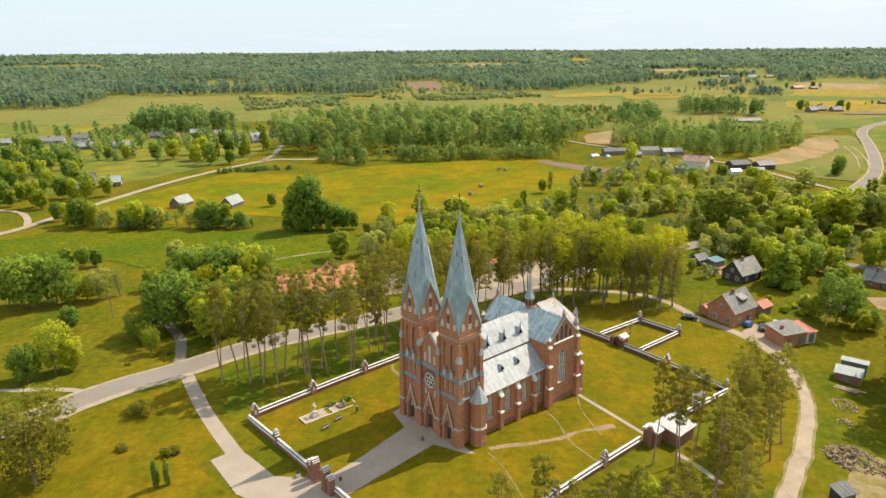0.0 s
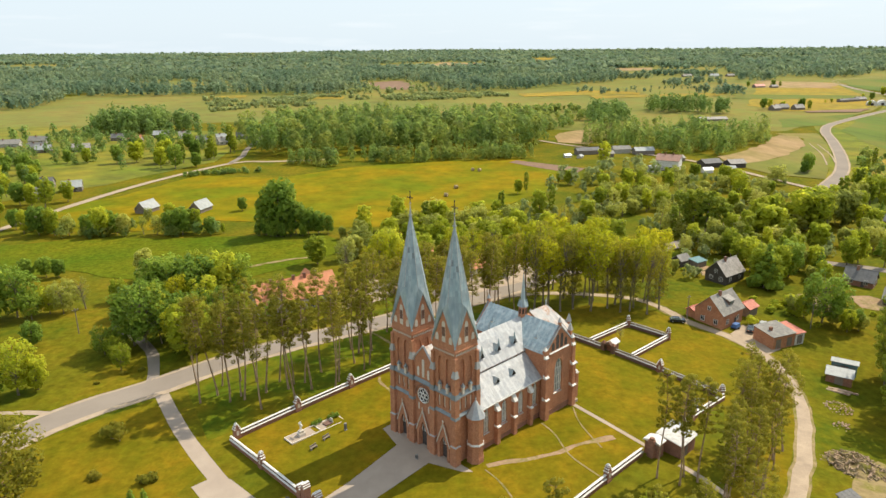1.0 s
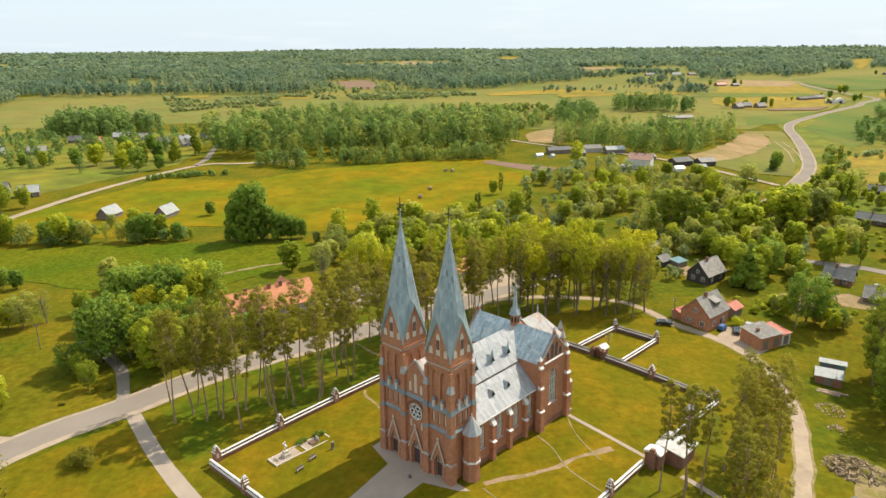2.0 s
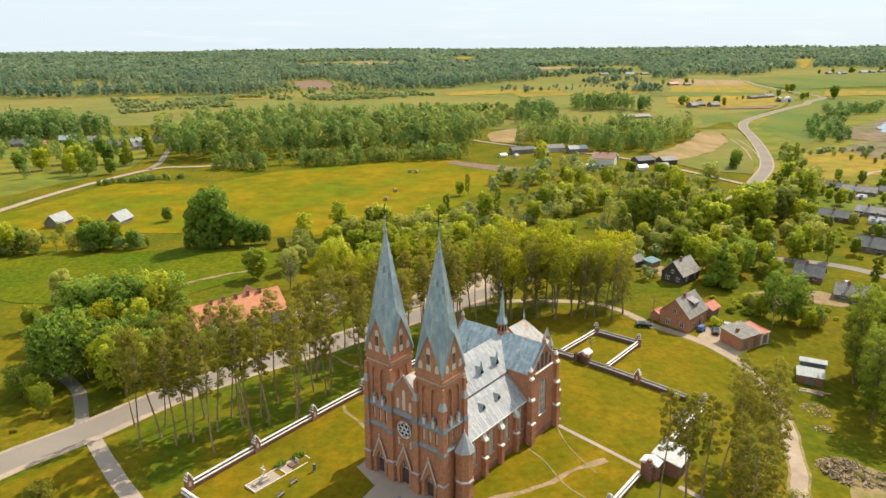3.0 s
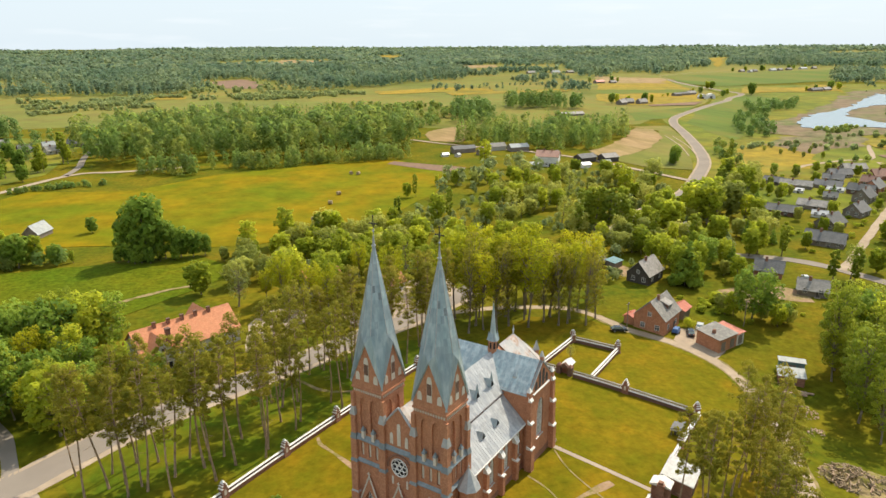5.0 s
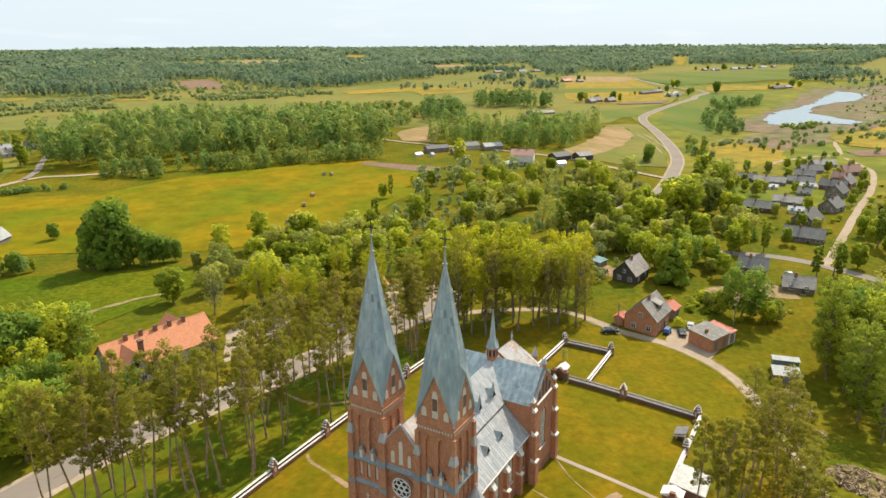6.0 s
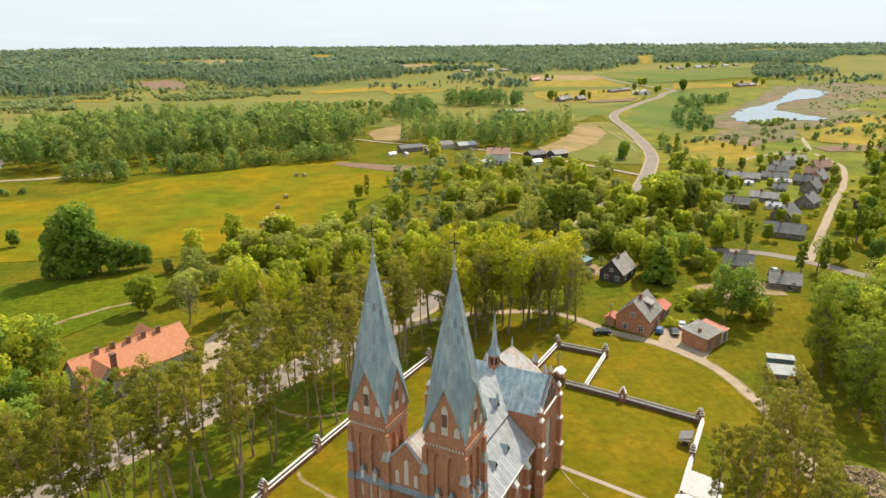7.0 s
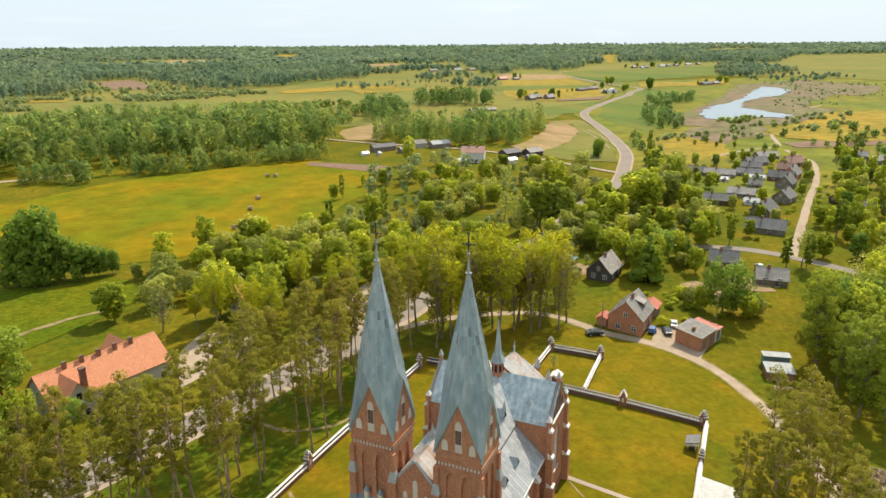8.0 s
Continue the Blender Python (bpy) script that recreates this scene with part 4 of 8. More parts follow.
def portal(parent, m, xc, w, sp, rise, apex):
    """A pointed doorway under a steep gable with pale raking trim."""
    por = part("portal", Geo().add(arch_pane(xc, w, -0.6, sp, rise, 0.44, 0.05), m), TIMBER_DARK, parent, "dark wooden double door")
    ty = Geo()
    for r in (0.62, 0.3):
        ty.add(Geo().box(xc - w / 2, xc + w / 2, 0.34, 0.42, sp - 0.08, sp + 0.08), FRONT)
    for i in range(5):
        a = math.pi * (i + 0.5) / 5
        ty.rod((xc, 0.38, sp + 0.1), (xc + 0.75 * math.cos(a), 0.38, sp + 0.15 + 1.0 * math.sin(a)), 0.06, n=4)
    ring = pointed(w - 0.1, sp, rise - 0.08)
    for (xa, za), (xb, zb) in zip(ring, ring[1:]):
        ty.rod((xc + xa, 0.36, za), (xc + xb, 0.36, zb), 0.08, n=4)
    part("tympanum", Geo().add(ty, m), WHITE, por, "white tracery above the door")
    h = w / 2 + 0.75
    gab = Geo()
    gab.solid([(xc - h, -0.35, sp + 0.4), (xc - w / 2 - 0.1, -0.35, sp + 0.4), (xc, -0.35, sp + rise + 0.35), (xc, -0.35, apex - 0.35)],
              [(xc - h, 0.05, sp + 0.4), (xc - w / 2 - 0.1, 0.05, sp + 0.4), (xc, 0.05, sp + rise + 0.35), (xc, 0.05, apex - 0.35)])
    gab.solid([(xc, -0.35, apex - 0.35), (xc, -0.35, sp + rise + 0.35), (xc + w / 2 + 0.1, -0.35, sp + 0.4), (xc + h, -0.35, sp + 0.4)],
              [(xc, 0.05, apex - 0.35), (xc, 0.05, sp + rise + 0.35), (xc + w / 2 + 0.1, 0.05, sp + 0.4), (xc + h, 0.05, sp + 0.4)])
    for s in (-1, 1):
        gab.box(xc + s * (w / 2 + 0.42) - 0.3, xc + s * (w / 2 + 0.42) + 0.3, -0.35, 0.05, -0.6, sp + 0.4)
    part("porch_gable", Geo().add(gab, m), BRICK, por)
    tr = Geo()
    for s in (-1, 1):
        tr.rod((xc + s * (h + 0.1), -0.4, sp + 0.2), (xc, -0.4, apex), 0.14, n=4)
    tr.box(xc - 0.06, xc + 0.06, -0.46, -0.34, apex, apex + 0.75).box(xc - 0.25, xc + 0.25, -0.45, -0.35, apex + 0.35, apex + 0.48)
    part("gable_trim", Geo().add(tr, m), CREAM, por, "pale stone gable trim with a small cross")
    return por


tower(5.53, "north tower of red brick with a patched metal spire")
tower(-5.53, "south tower of red brick with a patched metal spire")

# west front between the towers
west = part("west_front", Geo().box(-2.2, 2.75, -2.8, 2.8, -0.6, 17.2), BRICK, church)
mw = facing(-2.62, 0, 180)
part("wall_face", Geo().add(arch_wall(-2.8, 2.8, -0.6, 17.2, [(0, 1.9, -0.6, 3.0, 1.9)], 0.4), mw), BRICK, west)
portal(west, mw @ pose(0, -0.05, 0), 0, 1.9, 3.0, 1.9, 7.6)
for x in (-1.05, -0.35, 0.35, 1.05):
    if abs(x) > 0.5:
        part("blind_arch", Geo().add(arch_pane(x * 1.25, 0.32, 7.4, 8.5, 0.3, -0.06, 0.06), mw), CREAM, west, "narrow cream arch under the rose")
hood = Geo()
for i in range(20):
    a, b = math.pi * 1.1 * (i / 20) - 0.05 * math.pi, math.pi * 1.1 * ((i + 1) / 20) - 0.05 * math.pi
    hood.rod((2.05 * math.cos(a), -0.08, 10.6 + 2.05 * math.sin(a)), (2.05 * math.cos(b), -0.08, 10.6 + 2.05 * math.sin(b)), 0.18, n=5)
part("brick_hood", Geo().add(hood, mw), BRICK_OLD, west, "moulded brick arch over the rose window")
rose = part("rose_window", Geo().add(Geo().solid([(1.5 * math.cos(2 * math.pi * i / 24), -0.06, 10.6 + 1.5 * math.sin(2 * math.pi * i / 24)) for i in range(24)],
            [(1.5 * math.cos(2 * math.pi * i / 24), 0.02, 10.6 + 1.5 * math.sin(2 * math.pi * i / 24)) for i in range(24)]), mw), DARK, west, "dark round rose window")
rt = Geo()
for i in range(24):
    a, b = 2 * math.pi * i / 24, 2 * math.pi * (i + 1) / 24
    rt.rod((1.46 * math.cos(a), -0.1, 10.6 + 1.46 * math.sin(a)), (1.46 * math.cos(b), -0.1, 10.6 + 1.46 * math.sin(b)), 0.1, n=4)
for k in range(6):
    a = math.pi * k / 3
    cx, cz = 0.88 * math.cos(a), 10.6 + 0.88 * math.sin(a)
    for i in range(10):
        p, q = 2 * math.pi * i / 10, 2 * math.pi * (i + 1) / 10
        rt.rod((cx + 0.4 * math.cos(p), -0.1, cz + 0.4 * math.sin(p)), (cx + 0.4 * math.cos(q), -0.1, cz + 0.4 * math.sin(q)), 0.085, n=4)
for i in range(10):
    p, q = 2 * math.pi * i / 10, 2 * math.pi * (i + 1) / 10
    rt.rod((0.36 * math.cos(p), -0.1, 10.6 + 0.36 * math.sin(p)), (0.36 * math.cos(q), -0.1, 10.6 + 0.36 * math.sin(q)), 0.085, n=4)
part("tracery", Geo().add(rt, mw), WHITE, rose, "white wheel tracery")
part("ledge", Geo().add(Geo().along_x([(-0.35, 13.15), (0.05, 13.15), (0.05, 13.95), (-0.35, 13.35)], -2.75, 2.75), mw), LEDGE, west, "sloping metal ledge")
wg = part("gable", Geo().add(Geo().solid([(-2.8, 0, 17.2), (2.8, 0, 17.2), (0, 0, 20.3)], [(-2.8, 0.4, 17.2), (2.8, 0.4, 17.2), (0, 0.4, 20.3)]), mw), BRICK, west)
for x, sp in ((-1.35, 15.6), (0, 17.4), (1.35, 15.6)):
    part("blind_arch", Geo().add(arch_pane(x, 0.55 if x else 0.62, 14.3, sp, 0.55, -0.06, 0.08), mw), CREAM, wg, "tall cream blind arch")
rk = Geo()
for s in (-1, 1):
    rk.rod((s * 3.0, 0.1, 16.95), (0, 0.1, 20.5), 0.22, n=4)
part("coping", Geo().add(rk, mw), ZINC, wg, "metal gable coping")


def seamed(x0, x1, y0, z0, y1, z1, thick=0.12, step=0.62, mat=ZINC, parent=None, label="seamed zinc sheet", name="roof"):
    """A roof slope that runs along x, from the eave (y0, z0) up to (y1, z1), with standing seams."""
    r = part(name, Geo().solid([(x0, y0, z0), (x1, y0, z0), (x1, y1, z1), (x0, y1, z1)] if y0 < y1 else [(x0, y1, z1), (x1, y1, z1), (x1, y0, z0), (x0, y0, z0)],
                               [(x0, y0, z0 + thick), (x1, y0, z0 + thick), (x1, y1, z1 + thick), (x0, y1, z1 + thick)] if y0 < y1 else [(x0, y1, z1 + thick), (x1, y1, z1 + thick), (x1, y0, z0 + thick), (x0, y0, z0 + thick)]), mat, parent, label)
    s = Geo()
    n = int((x1 - x0) / step)
    for i in range(1, n):
        x = x0 + (x1 - x0) * i / n
        s.rod((x, y0, z0 + thick + 0.01), (x, y1, z1 + thick + 0.01), 0.026, n=4)
    tot = math.hypot(y1 - y0, z1 - z0)
    for k in range(1, int(tot / 2.1) + 1):
        t = k * 2.1 / tot
        if t < 0.97:
            s.rod((x0, y0 + (y1 - y0) * t, z0 + (z1 - z0) * t + thick), (x1, y0 + (y1 - y0) * t, z0 + (z1 - z0) * t + thick), 0.03, n=4)
    part("seam", s, mat, r, kind="stuff")
    rng = random.Random(int(x0 * 10 + y0 * 7 + z0))
    sheet = Geo()
    rows = max(2, int(tot / 1.45))
    for i in range(n):
        for k in range(rows):
            p = lambda a, b, up: (x0 + (x1 - x0) * a / n, y0 + (y1 - y0) * b / rows, z0 + (z1 - z0) * b / rows + thick + up)
            up = rng.uniform(0.006, 0.02)
            ring = [(i + 0.03, k + 0.02), (i + 0.97, k + 0.02), (i + 0.97, k + 0.98), (i + 0.03, k + 0.98)]
            if y0 > y1:
                ring.reverse()
            sheet.solid([p(a, b, -0.02) for a, b in ring], [p(a, b, up) for a, b in ring])
    part("sheet", sheet, mat, r, kind="stuff")
    return r


for s in (-1, 1):
    seamed(-2.2, 2.72, s * 2.8, 17.25, 0, 20.15, mat=RUSTY, parent=west, label="rust-stained sheet between the towers")
# nave with two aisles
nave = part("nave", Geo().box(2.2, 21.3, -8.2, 8.2, -0.6, 9.0).along_x([(-4.5, 9.0), (4.5, 9.0), (4.5, 13.4), (0, 18.1), (-4.5, 13.4)], 2.2, 40 - 9.5), BRICK, church)
for s in (-1, 1):
    m = facing(0, s * 8.6, s * 90)
    xs = [5.1, 10.15, 15.05, 19.35]
    holes = [(-s * x, 1.5, 3.2, 6.6, 1.45) for x in xs]
    a0, a1 = (2.6, 21.2) if s < 0 else (-21.2, -2.6)
    part("wall_face", Geo().add(arch_wall(a0, a1, -0.6, 9.2, holes, 0.4), m), BRICK, nave)
    for x, w, zs, sp, r in holes:
        window_parts(nave, m, x, w, zs, sp, r, 0.4)
    part("eaves_band", Geo().add(Geo().box(a0, a1, -0.12, 0.02, 8.6, 8.85), m), BRICK_OLD, nave, "moulded brick eaves band")
    part("plinth", Geo().add(Geo().box(a0, a1, -0.08, 0.02, -0.6, 0.9), m), BRICK_OLD, nave, "weathered brick plinth")
    for x in (7.7, 12.6, 17.5):
        g = Geo().box(x - 0.42, x + 0.42, s * 8.6 - 0.95 if s < 0 else 8.4, s * 8.4 if s < 0 else 9.55, -0.6, 3.7)
        g.box(x - 0.36, x + 0.36, -9.25 if s < 0 else 8.4, -8.4 if s < 0 else 9.25, 3.7, 7.2)
        bu = part("buttress", g, BRICK, nave)
        cp = Geo()
        pr = lambda o, i, z0, z1: [(o, z0), (i, z0), (i, z1), (o, z0 + 0.14)]
        if s < 0:
            cp.along_x(pr(-9.55, -8.5, 7.0, 8.6), x - 0.5, x + 0.5)
            part("cap", Geo().along_x(pr(-9.7, -8.5, 3.6, 4.1), x - 0.48, x + 0.48), WHITE, bu, "sloping whitened weathering")
        else:
            cp.along_x([(-a, b) for a, b in reversed(pr(-9.4, -8.5, 7.1, 8.5))], x - 0.42, x + 0.42)
            part("cap", Geo().along_x([(-a, b) for a, b in reversed(pr(-9.7, -8.5, 3.6, 4.1))], x - 0.48, x + 0.48), WHITE, bu, "sloping whitened weathering")
        part("cap", cp, WHITE, bu, "sloping whitened weathering")
    seamed(2.6, 26, s * 4.75, 13.25, 0, 18.15, parent=nave)
    aisle = seamed(2.4, 21.1, s * 9.05, 8.75, s * 4.3, 13.15, parent=nave)
    part("gutter", Geo().along_x([(s * 9.1 - 0.1, 8.62), (s * 9.1 + 0.1, 8.62), (s * 9.1 + 0.1, 8.82), (s * 9.1 - 0.1, 8.82)], 2.6, 21.1), WHITE, aisle, "pale gutter")
    part("roof_step", Geo().along_x([(s * 4.62 - 0.12, 13.1), (s * 4.62 + 0.12, 13.1), (s * 4.62 + 0.12, 13.42), (s * 4.62 - 0.12, 13.42)], 2.6, 21.1), BRICK_DARK, nave, "dark step between the two roofs")

    def pointed_dormer(x, y, z, w, h, d):
        dm = Geo()
        yo, yi = y + s * d * 0.5, y - s * d
        dm.face((x - w, yo, z), (x + w, yo, z), (x, yo - s * 0.1, z + h)) if s < 0 else dm.face((x + w, yo, z), (x - w, yo, z), (x, yo - s * 0.1, z + h))
        body = part("dormer", dm, DARK, nave, "small dark roof dormer")
        rf = Geo()
        rf.face((x - w - 0.08, yo + s * 0.1, z - 0.05), (x, yo, z + h + 0.1), (x, yi, z + d * 1.0 + 0.05), (x - w - 0.08, y - s * d * 0.4, z + 0.1))
        rf.face((x + w + 0.08, yo + s * 0.1, z - 0.05), (x + w + 0.08, y - s * d * 0.4, z + 0.1), (x, yi, z + d * 1.0 + 0.05), (x, yo, z + h + 0.1))
        part("hood", rf, SPIRE, body)
        return body
    for x in (9.4, 14.2, 19.0):
        b = pointed_dormer(x, s * 3.0, 15.15, 0.55, 1.25, 1.1)
        part("spike", Geo().rod((x, s * 3.4, 16.2), (x, s * 3.4, 17.9), 0.36, 0.01, 4), SPIRE, b, "metal spike")
    for x in (10.0, 14.6):
        pointed_dormer(x, s * 6.6, 11.1, 0.6, 0.95, 0.9)

# transept across the nave
X0, X1, XC = 21.0, 30.3, 25.65
tran = part("transept", Geo().box(X0 + 0.4, X1 - 0.4, -9.2, 9.2, -0.6, 14.0), BRICK, church)
for s in (-1, 1):
    m = facing(XC, s * 9.6, s * 90)
    part("wall_face", Geo().add(arch_wall(-4.65, 4.65, -0.6, 13.6, [(0, 2.6, 4.3, 9.4, 2.3)], 0.45), m), BRICK, tran)
    window_parts(tran, m, 0, 2.6, 4.3, 9.4, 2.3, 0.45, bars=3)
    for t_ in (-1, 1):
        part("wall_face", Geo().add(arch_wall(-9.6, 9.6, -0.6, 14.2, [], 0.3), facing(XC + t_ * 4.65, 0, 0 if t_ > 0 else 180)), BRICK, tran) if s < 0 else None
    part("ledge", Geo().add(Geo().along_x([(-0.2, 13.5), (0.1, 13.5), (0.1, 13.85), (-0.2, 13.58)], -3.2, 3.2), m), WHITE, tran, "white sloping ledge below the gable")
    gb = part("gable", Geo().add(Geo().solid([(-4.65, 0, 13.6), (4.65, 0, 13.6), (4.65, 0, 14.2), (0, 0, 18.9), (-4.65, 0, 14.2)], [(-4.65, 0.4, 13.6), (4.65, 0.4, 13.6), (4.65, 0.4, 14.2), (0, 0.4, 18.9), (-4.65, 0.4, 14.2)]), m), BRICK, tran)
    # plates sit proud of the wall; an open arch's shade is their colour
    for x, top in ((-2.1, 14.9), (-0.7, 16.3), (0.7, 16.3), (2.1, 14.9)):
        part("blind_arch", Geo().add(arch_pane(x, 0.9, 14.0, top, 0.75, -0.05, 0.07), m), TIMBER_DARK, gb, "dark proud plate standing for a shaded open arch")
    rk = Geo()
    for q in (-1, 1):
        rk.rod((q * 4.9, 0.15, 13.95), (0, 0.15, 19.05), 0.17, n=4)
    part("coping", Geo().add(rk, m), LEDGE, gb, "blue-grey metal gable coping")
    pn = part("pinnacle", Geo().add(Geo().box(-0.25, 0.25, -0.1, 0.4, 18.7, 19.5), m), BRICK, gb)
    part("cap", Geo().add(Geo().roof_cap(-0.32, 0.32, -0.17, 0.47, 19.5, 20.6), m), ZINC, pn)
    for q in (-1, 1):
        x = q * 4.55
        g = Geo().box(x - 0.6, x + 0.6, -1.0, 0.3, -0.6, 4.2).box(x - 0.52, x + 0.52, -0.75, 0.3, 4.2, 9.0).box(x - 0.45, x + 0.45, -0.5, 0.3, 9.0, 13.2).box(x - 0.4, x + 0.4, -0.25, 0.4, 13.2, 14.8)
        bu = part("buttress", Geo().add(g, m), BRICK, tran)
        for o_, z0, z1, w_ in ((-1.08, 4.1, 4.8, 0.66), (-0.83, 8.9, 9.8, 0.58), (-0.58, 13.1, 14.0, 0.5)):
            part("cap", Geo().add(Geo().along_x([(o_, z0), (0, z0), (0, z1), (o_, z0 + 0.15)], x - w_, x + w_), m), WHITE, bu, "sloping whitened weathering")
        part("cap", Geo().add(Geo().roof_cap(x - 0.48, x + 0.48, -0.33, 0.48, 14.8, 15.7), m), WHITE, bu, "small pyramid cap")
    part("plinth", Geo().add(Geo().box(-4.5, 4.5, -0.08, 0.02, -0.6, 0.9), m), BRICK_OLD, tran)
turned = Matrix.Translation((XC, 0, 0)) @ pose(0, 0, 0, 0, 0, 90)
for s in (-1, 1):
    holder = seamed(-9.75, 9.75, s * 4.85, 13.85, 0, 18.55, parent=tran, mat=SPIRE, label="blue-grey seamed sheet")
    holder.matrix_basis = turned
    for q in (-1, 1):
        dx = XC + s * 2.6
        dm = Geo().box(dx - 0.45, dx + 0.45, q * 5.9 - 0.3, q * 5.9 + 0.3, 14.8, 16.0)
        d = part("dormer", dm, CREAM, tran, "little pale roof dormer")
        part("hood", Geo().roof_cap(dx - 0.55, dx + 0.55, q * 5.9 - 0.42, q * 5.9 + 0.42, 16.0, 16.8), SPIRE, d)

# chancel with a five-sided apse
ring = [(30.2, -5.4), (35.2, -5.4), (38.9, -2.4), (38.9, 2.4), (35.2, 5.4), (30.2, 5.4)]
chan = part("chancel", Geo().solid([(x, y, -0.6) for x, y in ring], [(x, y, 12.6) for x, y in ring]), BRICK, church)
eave = [(30.2, -5.8), (35.4, -5.8), (39.4, -2.6), (39.4, 2.6), (35.4, 5.8), (30.2, 5.8)]
top0, top1 = (28.0, 0, 18.4), (33.6, 0, 18.4)
ar = Geo()
ar.face((*eave[0], 12.5), (*eave[1], 12.5), top1, top0)
ar.face((*eave[1], 12.5), (*eave[2], 12.5), top1)
ar.face((*eave[2], 12.5), (*eave[3], 12.5), top1)
ar.face((*eave[3], 12.5), (*eave[4], 12.5), top1)
ar.face((*eave[4], 12.5), (*eave[5], 12.5), top0, top1)
ar.solid([(x, y, 12.3) for x, y in eave], [(x, y, 12.5) for x, y in eave])
arf = part("roof", ar, RUSTY, chan, "faceted rust-stained sheet roof of the apse")
sm = Geo()
for i in range(1, 5):
    sm.rod((*eave[i], 12.55), top1, 0.07, n=4)
for i in range(8):
    t = i / 8
    sm.rod((30.2 + 5.2 * t, -5.8, 12.55), (28.0 + 5.6 * t, 0, 18.43), 0.025, n=4)
part("seam", sm, RUSTY, arf, kind="stuff")
part("finial", Geo().rod((33.6, 0, 18.3), (33.6, 0, 20.2), 0.16, 0.03, 6).ball(33.6, 0, 19.2, 0.22, 6), ZINC, arf)
for i in (1, 2, 3, 4):
    x, y = ring[i]
    d = Vector((x - 34, y)).normalized()
    g = Geo()
    g.box(-0.45, 1.1, -0.45, 0.45, -0.6, 4.5).box(-0.45, 0.8, -0.38, 0.38, 4.5, 9.5).box(-0.4, 0.45, -0.32, 0.32, 9.5, 13.6)
    mm = pose(x, y, 0, 0, 0, math.degrees(math.atan2(d.y, d.x)))
    bu = part("buttress", Geo().add(g, mm), BRICK, chan)
    part("cap", Geo().add(Geo().roof_cap(-0.5, 0.55, -0.42, 0.42, 13.6, 15.6), mm), ZINC, bu)
    part("cap", Geo().add(Geo().along_y([(-0.4, 9.4), (0.9, 9.4), (0.9, 9.55), (-0.4, 10.6)], -0.46, 0.46), mm), ZINC, bu)
for (xa, ya), (xb, yb) in zip(ring[:-1], ring[1:]):
    if xa == xb and abs(ya) > 3:
        continue
    c = Vector(((xa + xb) / 2, (ya + yb) / 2))
    n_ = Vector((yb - ya, xa - xb)).normalized()
    mm = facing(c.x, c.y, math.degrees(math.atan2(n_.y, n_.x))) @ pose(0, -0.06, 0)
    window_parts(chan, mm, 0, 1.2, 5.0, 9.0, 1.3, 0.06)
# sacristies in the corners between transept and chancel
for s in (-1, 1):
    sac = part("sacristy", Geo().box(30.3, 33.6, min(s * 5.3, s * 8.4), max(s * 5.3, s * 8.4), -0.6, 7.6), BRICK, church)
    r = Geo()
    e0, e1 = s * 8.7, s * 5.0
    r.face((30.2, e0, 7.5), (33.9, e0, 7.5), (32.2, e1, 10.8), (30.2, e1, 10.8))
    r.face((33.9, e0, 7.5), (33.9, e1, 7.5), (32.2, e1, 10.8))
    r.box(30.2, 33.9, min(e0, e1), max(e0, e1), 7.3, 7.5)
    part("roof", r, ZINC, sac, "hipped zinc sheet roof")
    bb = part("buttress", Geo().box(33.2, 34.1, s * 8.4 - 0.5, s * 8.4 + 0.5, -0.6, 5.2), BRICK, sac)
    part("cap", Geo().box(33.12, 34.18, s * 8.4 - 0.58, s * 8.4 + 0.58, 5.2, 5.8, 0.3), WHITE, bb)
    window_parts(sac, facing(0, s * 8.4, s * 90) @ pose(0, -0.05, 0), -s * 32.0, 0.8, 2.6, 4.6, 0.8, 0.05, bars=1)
    part("doorstep", Geo().box(30.9, 32.3, s * 9.3 - 0.9, s * 9.3 + 0.9, -0.7, 0.1), PAVING, sac, "stone doorstep")

# roof turret over the crossing
fl = part("roof_turret", Geo().drum(XC, 0, 17.6, 20.3, 0.95, 0.9, 8, radians(22.5)), BRICK, church, "slender brick and metal turret over the crossing")
fo = Geo()
for k in range(8):
    a = 2 * math.pi * k / 8
    fo.add(arch_pane(0, 0.36, 18.8, 19.7, 0.3, -0.02, 0.03), pose(XC + 0.88 * math.cos(a), 0.88 * math.sin(a), 0, 0, 0, math.degrees(a) + 90))
part("opening", fo, DARK, fl, "near-black plates standing for narrow unlit openings")
fs = Geo().drum(XC, 0, 20.3, 21.6, 1.1, 0.55, 8, radians(22.5)).drum(XC, 0, 21.6, 27.3, 0.55, 0.06, 8, radians(22.5))
for k in range(4):
    a = math.pi / 4 + math.pi / 2 * k
    fs.roof_cap(XC + 0.75 * math.cos(a) - 0.3, XC + 0.75 * math.cos(a) + 0.3, 0.75 * math.sin(a) - 0.3, 0.75 * math.sin(a) + 0.3, 20.3, 22.0)
part("spirelet", fs, SPIRE, fl)
part("cross", Geo().ball(XC, 0, 27.4, 0.16, 6).box(XC - 0.03, XC + 0.03, -0.03, 0.03, 27.4, 28.8).box(XC - 0.03, XC + 0.03, -0.32, 0.32, 28.2, 28.28), IRON, fl, "thin iron cross")

